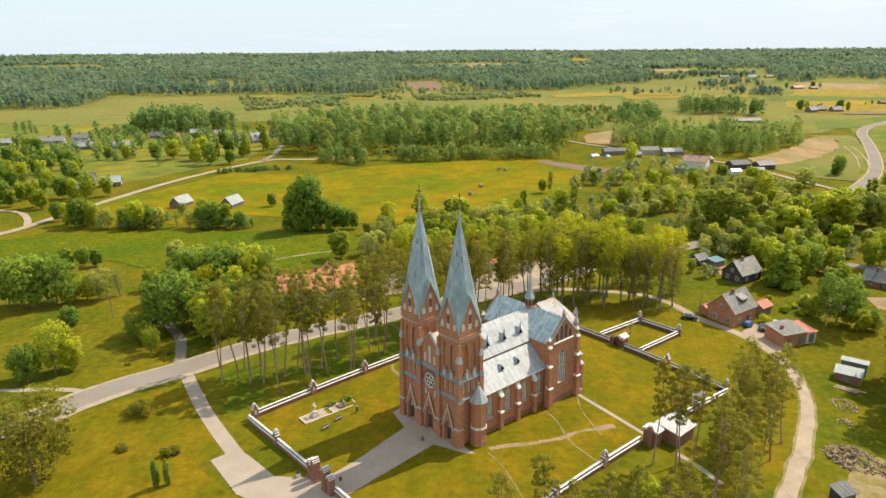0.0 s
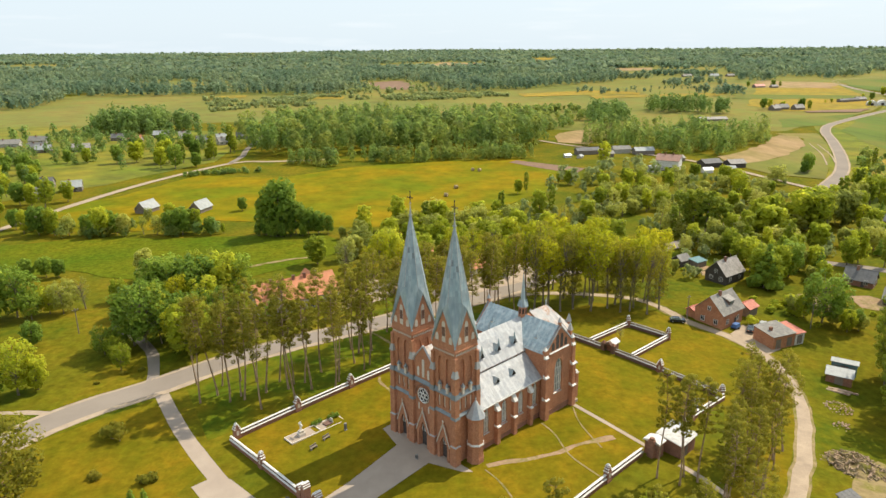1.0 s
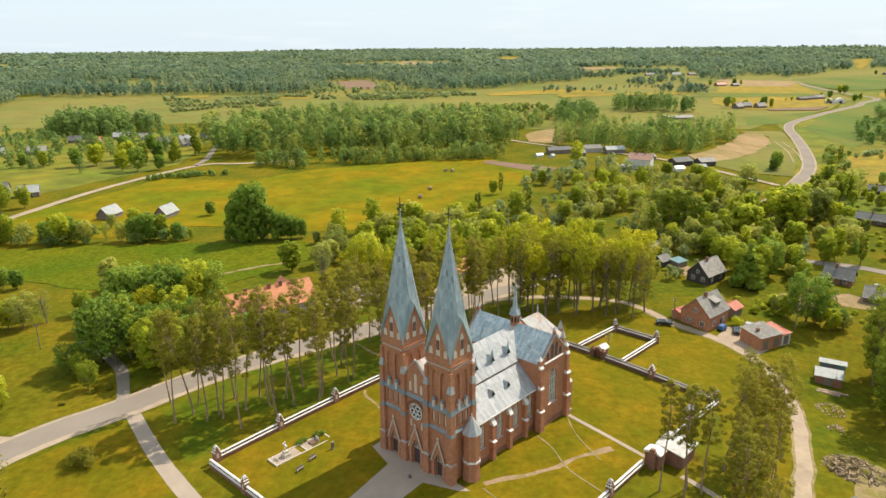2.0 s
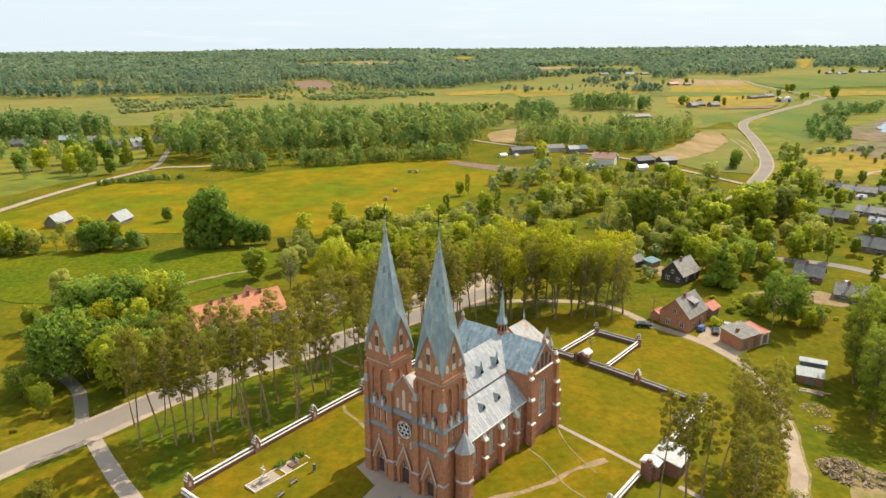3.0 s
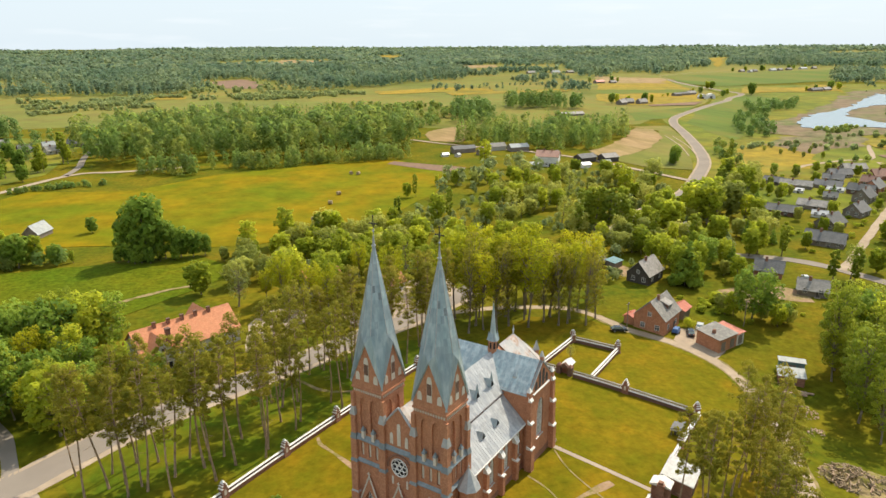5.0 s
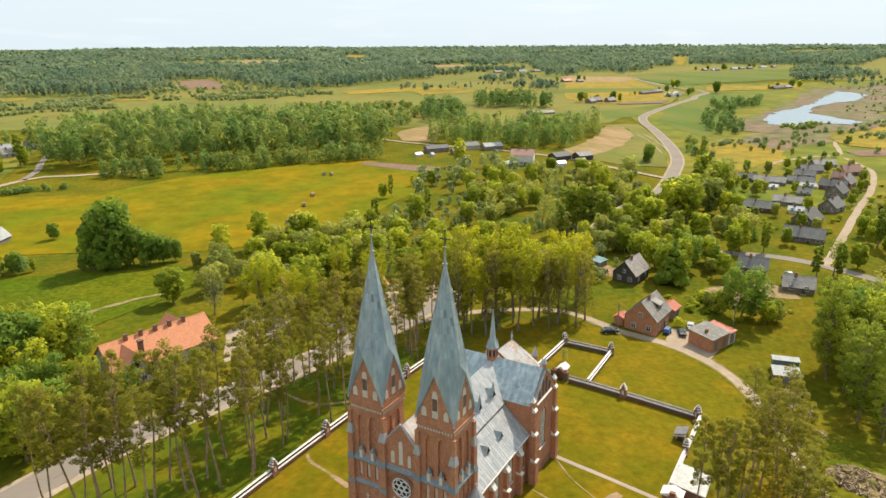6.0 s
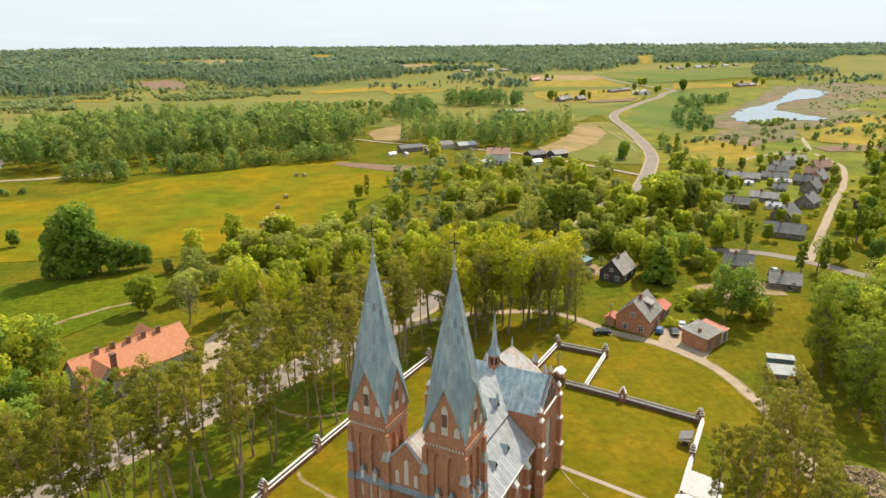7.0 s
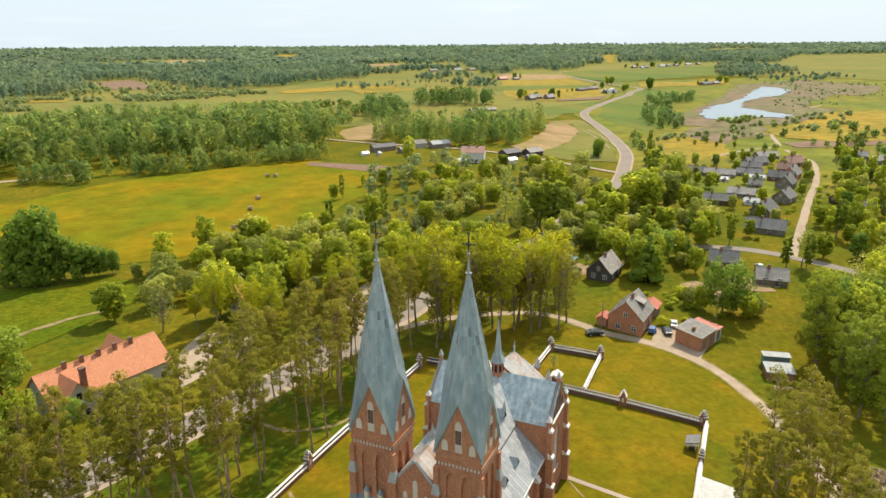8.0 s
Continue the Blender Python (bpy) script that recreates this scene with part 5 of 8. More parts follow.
# round stair turrets beside the towers
for s in (-1, 1):
    st = part("stair_turret", Geo().drum(0.95, s * 9.7, -0.6, 9.0, 1.55, 1.5, 8, radians(22.5)).drum(0.95, s * 9.7, -0.6, 1.0, 1.68, 1.62, 8, radians(22.5)).drum(0.95, s * 9.7, 8.6, 9.05, 1.62, 1.66, 8, radians(22.5)), BRICK, church)
    part("roof", Geo().drum(0.95, s * 9.7, 9.0, 12.2, 1.85, 0.05, 8, radians(22.5)).drum(0.95, s * 9.7, 12.0, 13.0, 0.07, 0.03, 5).ball(0.95, s * 9.7, 12.4, 0.16, 6), ZINC, st, "conical zinc roof")
    part("band", Geo().drum(0.95, s * 9.7, 3.5, 3.85, 1.68, 1.58, 8, radians(22.5)), WHITE, st, "whitened stone band")
    part("slit_window", Geo().add(arch_pane(0, 0.5, 4.8, 7.2, 0.5, -0.03, 0.05), pose(0.95 + 1.45 * math.cos(radians(s * 45)), s * 9.7 + 1.45 * math.sin(radians(s * 45)), 0, 0, 0, s * 45 + 90)), GLASS, st, "narrow slit window")

# ---- churchyard wall, gates, pillars ----
def wall_run(name, a, b, coping, label):
    """A brick yard wall from a to b (yard places): solid foot, ledge, openwork row, coping; it steps with the ground."""
    pa, pb = Vector(yard(*a)), Vector(yard(*b))
    length = (pb - pa).length
    w = thing(name, label, "wall", kind="structure")
    n = max(1, round(length / 4.6))
    ang = math.degrees(math.atan2(pb.y - pa.y, pb.x - pa.x))
    for i in range(n):
        p, q = pa.lerp(pb, i / n), pa.lerp(pb, (i + 1) / n)
        z0, z1 = ground_z(p.x, p.y), ground_z(q.x, q.y)
        half = length / n
        tilt = -math.degrees(math.atan2(z1 - z0, half))
        m = pose(p.x, p.y, z0, 0, tilt, ang)
        # slate-coped runs get darker brick: their shaded near side put into colour
        part("wall_foot", Geo().box(0, half, -0.27, 0.27, -0.5, 0.95), BRICK_OLD if coping is WHITE else BRICK_DARK, w, m=m)
        part("ledge", Geo().along_x([(-0.42, 0.92), (0.42, 0.92), (0.42, 0.98), (0.20, 1.10), (-0.20, 1.10), (-0.42, 0.98)], 0, half), WHITE, w, m=m)
        g = Geo()
        k = round(half / 0.46)
        for j in range(k):
            x = half * (j + 0.5) / k
            g.box(x - 0.12, x + 0.12, -0.15, 0.15, 1.08, 1.55)
        # the shadow in the gaps is put into the piers' dark brick
        part("openwork", g, BRICK_DARK, w, "row of small brick piers", m=m, kind="stuff")
        part("coping", Geo().along_x([(-0.24, 1.54), (0.24, 1.54), (0.24, 1.59), (0.05, 1.70), (-0.05, 1.70), (-0.24, 1.59)], 0, half), coping, w, m=m)
    return w


def wall_pillar():
    """A brick pillar with a niche on each face and a stepped whitened top."""
    p = thing("wall_pillar", "weathered brick wall pillar with a stepped whitened gable top", "pillar", group="churchyard wall pillars")
    part("shaft", Geo().box(-0.62, 0.62, -0.45, 0.45, -0.5, 2.1).box(-0.7, 0.7, -0.52, 0.52, -0.5, 0.5), BRICK_OLD, p)
    part("crest", Geo().box(-0.5, 0.5, -0.38, 0.38, 2.1, 2.55).box(-0.3, 0.3, -0.34, 0.34, 2.55, 2.95).box(-0.14, 0.14, -0.3, 0.3, 2.95, 3.25), BRICK_OLD, p)
    c = Geo()
    for s in (-1, 1):
        c.box(s * 0.56 - 0.15, s * 0.56 + 0.15, -0.5, 0.5, 2.1, 2.26).box(s * 0.4 - 0.13, s * 0.4 + 0.13, -0.44, 0.44, 2.55, 2.70).box(s * 0.22 - 0.1, s * 0.22 + 0.1, -0.38, 0.38, 2.95, 3.08)
    c.roof_cap(-0.24, 0.24, -0.36, 0.36, 3.25, 3.6)
    part("cap", c, WHITE, p, "whitened stepped capping")
    for s in (-1, 1):
        part("niche", Geo().add(arch_pane(0, 0.5, 0.9, 1.5, 0.4, -0.47, 0.03), pose(0, 0, 0, 0, 0, 0 if s < 0 else 180)), CREAM, p, "cream plastered niche")
    return p


def on_ground(x, y, turn=0.0, dz=0.0):
    return pose(x, y, ground_z(x, y) + dz, 0, 0, turn)


NORTH, SOUTH, WEST, EAST = 29.3, -29.8, -27.2, 60.2
pil = wall_pillar()
north_x = [-25.6 + 13.85 * k for k in range(7)]
south_x = [-14.2, -0.6, 13.0]
spots = [(x, NORTH, 0) for x in north_x] + [(x, SOUTH, 0) for x in south_x] + [(WEST, 17.0, 90), (WEST, -16.5, 90), (EAST, -14.2, 90), (EAST, 14.2, 90), (EAST, SOUTH + 0.6, 45), (WEST, SOUTH, 45)]
spots += [(EAST + 19.2, 5.8, 45), (EAST + 20.3, -5.6, 45), (44.5, SOUTH, 0)]
for i, (x, y, a) in enumerate(spots):
    q = yard(x, y)
    if i == 0:
        pil.matrix_basis = on_ground(*q, TURN + a)
    else:
        copy_thing(pil, on_ground(*q, TURN + a))
for a, b in zip(north_x, north_x[1:]):
    wall_run("wall_north", (a + 0.7, NORTH), (b - 0.7, NORTH), WHITE, "low brick churchyard wall with whitened coping")
for a, b in zip([WEST] + south_x, south_x + [25.2]):
    wall_run("wall_south", (a + 0.7, SOUTH), (b - 0.7, SOUTH), WHITE, "low brick churchyard wall with whitened coping")
wall_run("wall_south", (31.5, SOUTH), (43.8, SOUTH), WHITE, "low brick churchyard wall with whitened coping")
wall_run("wall_south", (45.2, SOUTH), (EAST - 0.6, SOUTH), WHITE, "low brick churchyard wall with whitened coping")
for a, b in ((NORTH - 0.7, 17.7), (16.3, 3.9), (-3.9, -15.8), (-17.2, SOUTH + 0.7)):
    wall_run("wall_west", (WEST, a), (WEST, b), WHITE, "low brick churchyard wall with whitened coping")
for a, b in ((NORTH - 0.7, 14.9), (13.5, 2.2), (-2.2, -13.5), (-14.9, SOUTH + 1.2)):
    wall_run("wall_east", (EAST, a), (EAST, b), SLATE, "brick wall in a shade-dark colour with an openwork row under the coping")
wall_run("wall_annex", (EAST + 0.6, 5.9), (EAST + 18.5, 5.8), WHITE, "low enclosure wall with whitened coping")
wall_run("wall_annex", (EAST + 19.3, 5.0), (EAST + 20.2, -4.9), SLATE, "openwork enclosure wall in a shade-dark colour")
wall_run("wall_annex", (EAST + 0.6, -6.2), (EAST + 19.6, -5.7), WHITE, "low enclosure wall with whitened coping")


def gate():
    """The main gate: two tall stepped brick piers and two lower ones."""
    q = yard(WEST - 0.5, 0)
    g = thing("churchyard_gate", "brick entrance gate with stepped whitened piers", "gate", on_ground(*q, TURN))
    for y, h, r in ((-3.2, 2.7, 0.55), (-1.7, 3.6, 0.6), (1.7, 3.6, 0.6), (3.2, 2.7, 0.55)):
        p = part("pier", Geo().box(-r, r, y - r, y + r, -0.5, h).box(-r - 0.1, r + 0.1, y - r - 0.1, y + r + 0.1, -0.5, 0.5), BRICK_OLD, g)
        c = Geo()
        for k in range(3):
            c.box(-r - 0.08 + 0.05 * k, r + 0.08 - 0.05 * k, y - r + 0.18 * k, y + r - 0.18 * k, h + 0.32 * k, h + 0.32 * (k + 1))
        part("crest", c, BRICK_OLD, p)
        t = Geo()
        for k in range(3):
            for s in (-1, 1):
                yy = y + s * (r - 0.18 * k - 0.09)
                t.box(-r - 0.1, r + 0.1, yy - 0.1, yy + 0.1, h + 0.32 * (k + 1), h + 0.32 * (k + 1) + 0.1)
        part("cap", t, WHITE, p, "whitened steps")
    for s in (-1, 1):
        lf = Geo()
        for k in range(9):
            lf.box(-0.03, 0.03, s * (0.15 + k * 0.12) - 0.015, s * (0.15 + k * 0.12) + 0.015, 0.1, 1.9)
        lf.box(-0.03, 0.03, min(s * 0.12, s * 1.15), max(s * 0.12, s * 1.15), 0.25, 0.32).box(-0.03, 0.03, min(s * 0.12, s * 1.15), max(s * 0.12, s * 1.15), 1.65, 1.72)
        part("gate_leaf", lf, IRON, g, "wrought iron leaf standing open", m=pose(0.5, s * 1.1, 0, 0, 0, s * 80))


gate()


def gate_chapel():
    """The south gatehouse: a small brick gate block and a longer building behind it with white sheet roofs."""
    q = yard(28.0, SOUTH - 1.0)
    g = thing("gatehouse", "small brick gatehouse with two white sheet roofs", "gatehouse", on_ground(*q, TURN))
    part("gate_block", Geo().box(-2.2, -0.2, -1.6, 1.2, -0.6, 3.0), BRICK_OLD, g)
    part("roof", Geo().along_x([(-1.9, 2.9), (1.5, 2.9), (1.5, 3.1), (-0.2, 3.7), (-1.9, 3.1)], -2.4, 0.0), WHITE, g, "white sheet roof")
    part("gate_pier", Geo().box(-3.0, -2.2, -1.0, 0.2, -0.6, 3.6).box(-2.9, -2.3, -0.8, 0.0, 3.6, 4.1), BRICK_OLD, g, "tall brick gate pier")
    b = part("store", Geo().box(1.0, 6.6, -4.4, 0.2, -1.0, 2.7), BRICK_OLD, g)
    part("roof", Geo().along_x([(-4.8, 2.5), (0.6, 3.3), (0.6, 3.45), (-4.8, 2.65)], 0.6, 7.0), WHITE, b, "weathered white corrugated sheet")
    s = Geo()
    for k in range(14):
        x = 0.8 + k * 0.46
        s.rod((x, -4.8, 2.67), (x, 0.6, 3.47), 0.05, n=4)
    part("corrugation", s, WHITE, b)
    part("door", Geo().box(2.6, 3.6, -4.46, -4.38, -0.4, 1.7), TIMBER, b, "plank door")


gate_chapel()


def well_house():
    """An open shelter: a pitched dark sheet on four posts with a whitened valance and a low bench wall."""
    q = yard(49.8, SOUTH + 1.8)
    w = thing("well_house", "little open timber shelter with a dark sloping roof", "shelter", on_ground(*q, TURN))
    part("box", Geo().box(-0.7, 0.7, -0.5, 0.5, -0.3, 0.8), TIMBER_DARK, w)
    for x in (-1.2, 1.2):
        part("post", Geo().box(x - 0.08, x + 0.08, -0.98, -0.82, -0.3, 2.2), TIMBER, w)
        part("post", Geo().box(x - 0.08, x + 0.08, 0.82, 0.98, -0.3, 1.7), TIMBER, w)
    part("roof", Geo().along_x([(-1.15, 2.3), (1.15, 1.6), (1.15, 1.72), (-1.15, 2.42)], -1.5, 1.5), SLATE_DARK, w, "dark felt roof")
    for k in range(7):
        part("valance_board", Geo().box(-1.5, -1.44, -1.1 + k * 0.32, -0.84 + k * 0.32, 1.62 - k * 0.05, 2.1 - k * 0.08), WHITE, w)


well_house()


def annex_gate():
    q = yard(EAST + 0.1, 0)
    g = thing("annex_gate", "brick gate with a white pitched roof in the wall", "gate", on_ground(*q, TURN))
    for y in (-1.35, 1.35):
        p = part("pier", Geo().box(-0.55, 0.55, y - 0.5, y + 0.5, -0.5, 2.1), BRICK_DARK, g)
        part("cap", Geo().roof_cap(-0.62, 0.62, y - 0.57, y + 0.57, 2.1, 2.8), BRICK_OLD, p, "pyramid cap of weathered brick")
    part("lintel", Geo().box(-0.5, 0.5, -0.9, 0.9, 1.8, 2.2), BRICK_DARK, g)
    part("gable", Geo().along_x([(-0.9, 2.2), (0.9, 2.2), (0, 2.9)], -0.4, 0.4), BRICK_DARK, g)
    part("back_room", Geo().box(0.62, 3.2, -0.95, 0.95, -0.8, 1.9), BRICK_OLD, g)
    part("roof", Geo().along_x([(-1.2, 1.85), (1.2, 1.85), (1.2, 2.0), (0, 2.8), (-1.2, 2.0)], 0.56, 3.5), WHITE, g, "white sheet roof")


annex_gate()


def grave_plot():
    """A bordered grave plot with a pale cross, a slab and clipped shrubs."""
    q = yard(-13.4, 20.3)
    g = thing("grave_plot", "bordered pale grave plot with a white cross", "grave", on_ground(*q, TURN + 178))
    part("kerb", Geo().box(-6.2, 6.2, -1.5, -1.3, -0.2, 0.18).box(-6.2, 6.2, 1.3, 1.5, -0.2, 0.18).box(-6.2, -6.0, -1.3, 1.3, -0.2, 0.18).box(6.0, 6.2, -1.3, 1.3, -0.2, 0.18).box(-0.6, -0.4, -1.3, 1.3, -0.2, 0.18), CREAM, g)
    part("gravel_bed", Geo().box(-6.0, -0.6, -1.3, 1.3, -0.2, 0.10), PAVING, g, "pale gravel bed")
    part("gravel_bed", Geo().box(0.6, 6.0, -1.3, 1.3, -0.2, 0.08), PAVING, g, "pale gravel bed")
    part("plinth", Geo().box(2.6, 3.9, -0.6, 0.6, 0.0, 0.7).box(2.8, 3.7, -0.4, 0.4, 0.7, 1.2), CREAM, g)
    part("cross", Geo().box(3.13, 3.37, -0.12, 0.12, 1.2, 3.1).box(3.13, 3.37, -0.65, 0.65, 2.3, 2.55), WHITE, g, "white stone cross")
    part("slab", Geo().box(-3.6, -2.0, -0.7, 0.7, 0.0, 0.35, 0.06), BRICK_DARK, g, "dark grave slab")
    part("headstone", Geo().box(-3.9, -3.7, -0.5, 0.5, 0.0, 1.0, 0.05), CREAM, g)
    return q


grave_plot()
for x, y, h, name, label in ((-9.5, 15.6, 1.5, "stone_post", "small dark stone post on the lawn"), (-6.4, -1.9, 0.9, "stone_post", "small dark stone post on the paving"), (-24.6, -1.3, 0.95, "stone_post", "small dark stone post beside the gate")):
    q = yard(x, y)
    p = thing(name, label, "post", on_ground(*q, TURN), group="stone posts")
    part("base", Geo().box(-0.26, 0.26, -0.26, 0.26, -0.1, 0.2), SLATE, p)
    part("shaft", Geo().box(-0.19, 0.19, -0.19, 0.19, 0.2, h), SLATE_DARK, p)
    part("cap", Geo().roof_cap(-0.23, 0.23, -0.23, 0.23, h, h + 0.12), SLATE, p)
for x, y in ((-17.5, 14.8), (-13.9, 15.8)):
    q = yard(x, y)
    b = thing("bench", "plain wooden bench on the lawn", "bench", on_ground(*q, TURN + 8), group="benches")
    part("seat", Geo().box(-0.8, 0.8, -0.2, 0.2, 0.42, 0.48), TIMBER, b)
    part("backrest", Geo().box(-0.8, 0.8, 0.2, 0.25, 0.55, 0.9), TIMBER, b)
    for s in (-1, 1):
        part("leg", Geo().box(s * 0.65 - 0.05, s * 0.65 + 0.05, -0.2, 0.22, -0.05, 0.42), TIMBER, b)

bin_ = thing("litter_bin", "small white bin with a dark lid outside the gate", "bin", on_ground(-26.2, 101.9, TURN))
part("body", Geo().drum(0, 0, -0.1, 0.85, 0.36, 0.42, 12), WHITE, bin_)
part("lid", Geo().drum(0, 0, 0.85, 1.0, 0.46, 0.3, 12), TYRE, bin_, "dark lid")

# ---- trees ----
def leaf_mesh(name, mat, blobs, count, size, rng, squash=0.85, outward=0.9, lift=0.35):
    """Small leafy facets over clusters of a crown: blobs are rows (x, y, z, radius)."""
    blobs = np.asarray(blobs, float)
    share = blobs[:, 3] ** 2
    which = rng.choice(len(blobs), count, p=share / share.sum())
    d = rng.normal(size=(count, 3))
    d /= np.linalg.norm(d, axis=1, keepdims=True)
    r = blobs[which, 3] * rng.uniform(0.42, 1.1, count) ** 0.42
    c = blobs[which, :3] + d * r[:, None] * np.array([1, 1, squash])
    noisy = rng.normal(size=(count, 3))
    nrm = d * outward + noisy * 0.45 + np.array([0, 0, lift])
    mid = np.average(blobs[:, :3], axis=0, weights=share)
    whole = (c - mid) / (np.abs(c - mid).max(axis=0) + 1e-6)
    return facets(name, mat, c, nrm, size * rng.uniform(0.6, 1.4, count), rng, d * 0.75 + whole * 0.6 + noisy * 0.22 + np.array([0, 0, 0.25]))


def facets(name, mat, c, nrm, s, rng, soft=None):
    """A mesh of ragged leafy facets at c, facing nrm, of size s; soft: the rounded crown's normals, which shade them."""
    count = len(c)
    nrm = nrm / np.linalg.norm(nrm, axis=1, keepdims=True)
    ref = rng.normal(size=(count, 3))
    u = np.cross(nrm, ref)
    u /= np.linalg.norm(u, axis=1, keepdims=True) + 1e-9
    w = np.cross(nrm, u)
    s = s[:, None]
    j = lambda: rng.uniform(0.55, 1.3, (count, 1))
    v = np.stack([c + u * s * j(), c + (w * 0.86 - u * 0.5) * s * j(), c - (w * 0.86 + u * 0.5) * s * j()], 1).reshape(-1, 3)
    me = bpy.data.meshes.new(name)
    me.vertices.add(len(v))
    me.vertices.foreach_set("co", v.astype(np.float32).ravel())
    me.loops.add(count * 3)
    me.loops.foreach_set("vertex_index", np.arange(count * 3, dtype=np.int32))
    me.polygons.add(count)
    me.polygons.foreach_set("loop_start", np.arange(0, count * 3, 3, dtype=np.int32))
    me.polygons.foreach_set("loop_total", np.full(count, 3, np.int32))
    me.materials.append(mat)
    me.update(calc_edges=True)
    if soft is not None:
        soft = soft / (np.linalg.norm(soft, axis=1, keepdims=True) + 1e-9)
        me.polygons.foreach_set("use_smooth", np.ones(count, bool))
        me.normals_split_custom_set_from_vertices(np.repeat(soft, 3, axis=0).tolist())
    return me


EXTENT = {}
FAR_OFF = pose(0, 0, -400)


def make_tree(name, label, seed, h, r, kind, bark, leaf, count, size, group, limbs=True):
    """One tree with trunk, limbs and crown. kind: pine, broad, spruce or bush."""
    rng = np.random.default_rng(seed)
    t = thing(name, label, "shrub" if kind == "bush" else "tree", group=group)
    g = Geo()
    blobs = []
    lean = rng.normal(0, 0.03, 2)
    at = lambda f: Vector((lean[0] * h * f + 0.02 * h * math.sin(5 * f + seed), lean[1] * h * f + 0.02 * h * math.cos(4 * f + seed), h * f))
    base = {"pine": 0.0080, "broad": 0.017, "spruce": 0.012, "bush": 0.012, "column": 0.01}[kind] * h * (0.62 if h > 18 and kind == "broad" else 1.0)
    top = {"pine": 0.95, "broad": 0.72, "spruce": 0.97, "bush": 0.6, "column": 0.9}[kind]
    k = 6
    stem = Geo()
    if kind != "bush":
        stem.tube([at(0) - Vector((0, 0, 0.4))] + [at(top * (i + 0.3 * (i == 0)) / k) for i in range(k + 1)],
                  [base * 1.45] + [base * (1 - 0.8 * top * i / k) * (1.1 if i == 0 else 1) for i in range(k + 1)], 7 if limbs else 5)
    if kind == "pine":
        n = 46
        for i in range(n):
            f = 0.47 + 0.51 * (i + rng.uniform(0, 1)) / n
            a = i * 2.399 + rng.uniform(-0.6, 0.6)
            reach = r * (0.98 - abs(f - 0.70) * 1.9) * rng.uniform(0.35, 1.05)
            p = at(f * 0.96)
            e = p + Vector((math.cos(a) * reach, math.sin(a) * reach, rng.uniform(0.1, 0.8)))
            g.rod(p, e, base * 0.24, base * 0.08, 4)
            blobs.append((*e, rng.uniform(0.13, 0.25) * r))
        for i in range(5):
            f = rng.uniform(0.22, 0.44)
            a = rng.uniform(0, 2 * math.pi)
            g.rod(at(f), at(f) + Vector((math.cos(a), math.sin(a), -0.1)) * r * rng.uniform(0.25, 0.6), base * 0.18, base * 0.04, 4)
        blobs.append((*at(0.97), 0.26 * r))
        squash = 0.75
    elif kind == "broad":
        n = 46 if limbs else 26
        low = 0.42 if leaf is LEAF_MAPLE else 0.2
        mid = (low + 1) / 2
        for i in range(n):
            a = i * 2.399 + rng.uniform(-0.4, 0.4)
            f = low + (0.94 - low) * (i + 0.5) / n
            ring = r * math.sqrt(max(0.05, 1 - ((f - mid) / (1.04 - mid)) ** 2)) * rng.uniform(0.5, 0.85)
            e = Vector((math.cos(a) * ring, math.sin(a) * ring, h * f)) + Vector((lean[0], lean[1], 0)) * h
            g.rod(at(min(0.62, f * 0.7)), e, base * 0.36, base * 0.08, 4)
            blobs.append((*e, (rng.uniform(0.17, 0.31) if limbs else rng.uniform(0.24, 0.42)) * r))
        blobs.append((lean[0] * h, lean[1] * h, h * mid, 0.55 * r))
        squash = 0.85
    elif kind == "column":
        for i in range(12):
            f = 0.08 + 0.84 * i / 11
            blobs.append((rng.normal(0, 0.06), rng.normal(0, 0.06), h * f, r * math.sqrt(max(0.1, 1 - (2 * f - 0.85) ** 2))))
        squash = 1.0
    elif kind == "spruce":
        for i in range(22):
            f = 0.08 + 0.9 * i / 22
            ring = r * (1 - f) * 0.75
            a = i * 2.399
            blobs.append((math.cos(a) * ring, math.sin(a) * ring, h * f, max(0.25, r * (1.05 - f) * 0.55)))
        squash = 0.8
    else:
        for i in range(9):
            a = rng.uniform(0, 2 * math.pi)
            q = r * rng.uniform(0.1, 0.65)
            e = Vector((math.cos(a) * q, math.sin(a) * q, h * rng.uniform(0.3, 0.75)))
            g.rod(Vector((0, 0, -0.2)), e, base, base * 0.3, 4)
            blobs.append((*e, r * rng.uniform(0.3, 0.5)))
        squash = 0.8
    reach = [v for v in stem.v + g.v]
    EXTENT[t.name] = (max(v[2] for v in reach), max(abs(v[0]) for v in reach))
    if stem.v:
        part("trunk", stem, bark, t)
    if limbs and g.v:
        part("stem" if kind == "bush" else "branching", g, bark, t, kind="stuff")
    part("crown", leaf_mesh("crown", leaf, blobs, count, size, rng, squash), leaf, t)
    t.matrix_basis = FAR_OFF
    return t


PINES = [make_tree("pine", "tall Scots pine with a bare reddish trunk", 10 + i, h, r, "pine", BARK, LEAF_PINE, 3900, 0.155, "pines by the church") for i, (h, r) in enumerate(((24, 3.3), (26, 3.0), (22, 3.5), (25, 3.7), (23, 2.8)))]
MAPLES = [make_tree("maple", "tall maple in fresh yellow-green leaf", 30 + i, h, r, "broad", BARK_GREY, LEAF_MAPLE, 4200, 0.27, "maples by the road") for i, (h, r) in enumerate(((24, 5.7), (26, 6.1), (22, 5.4), (25, 5.0)))]
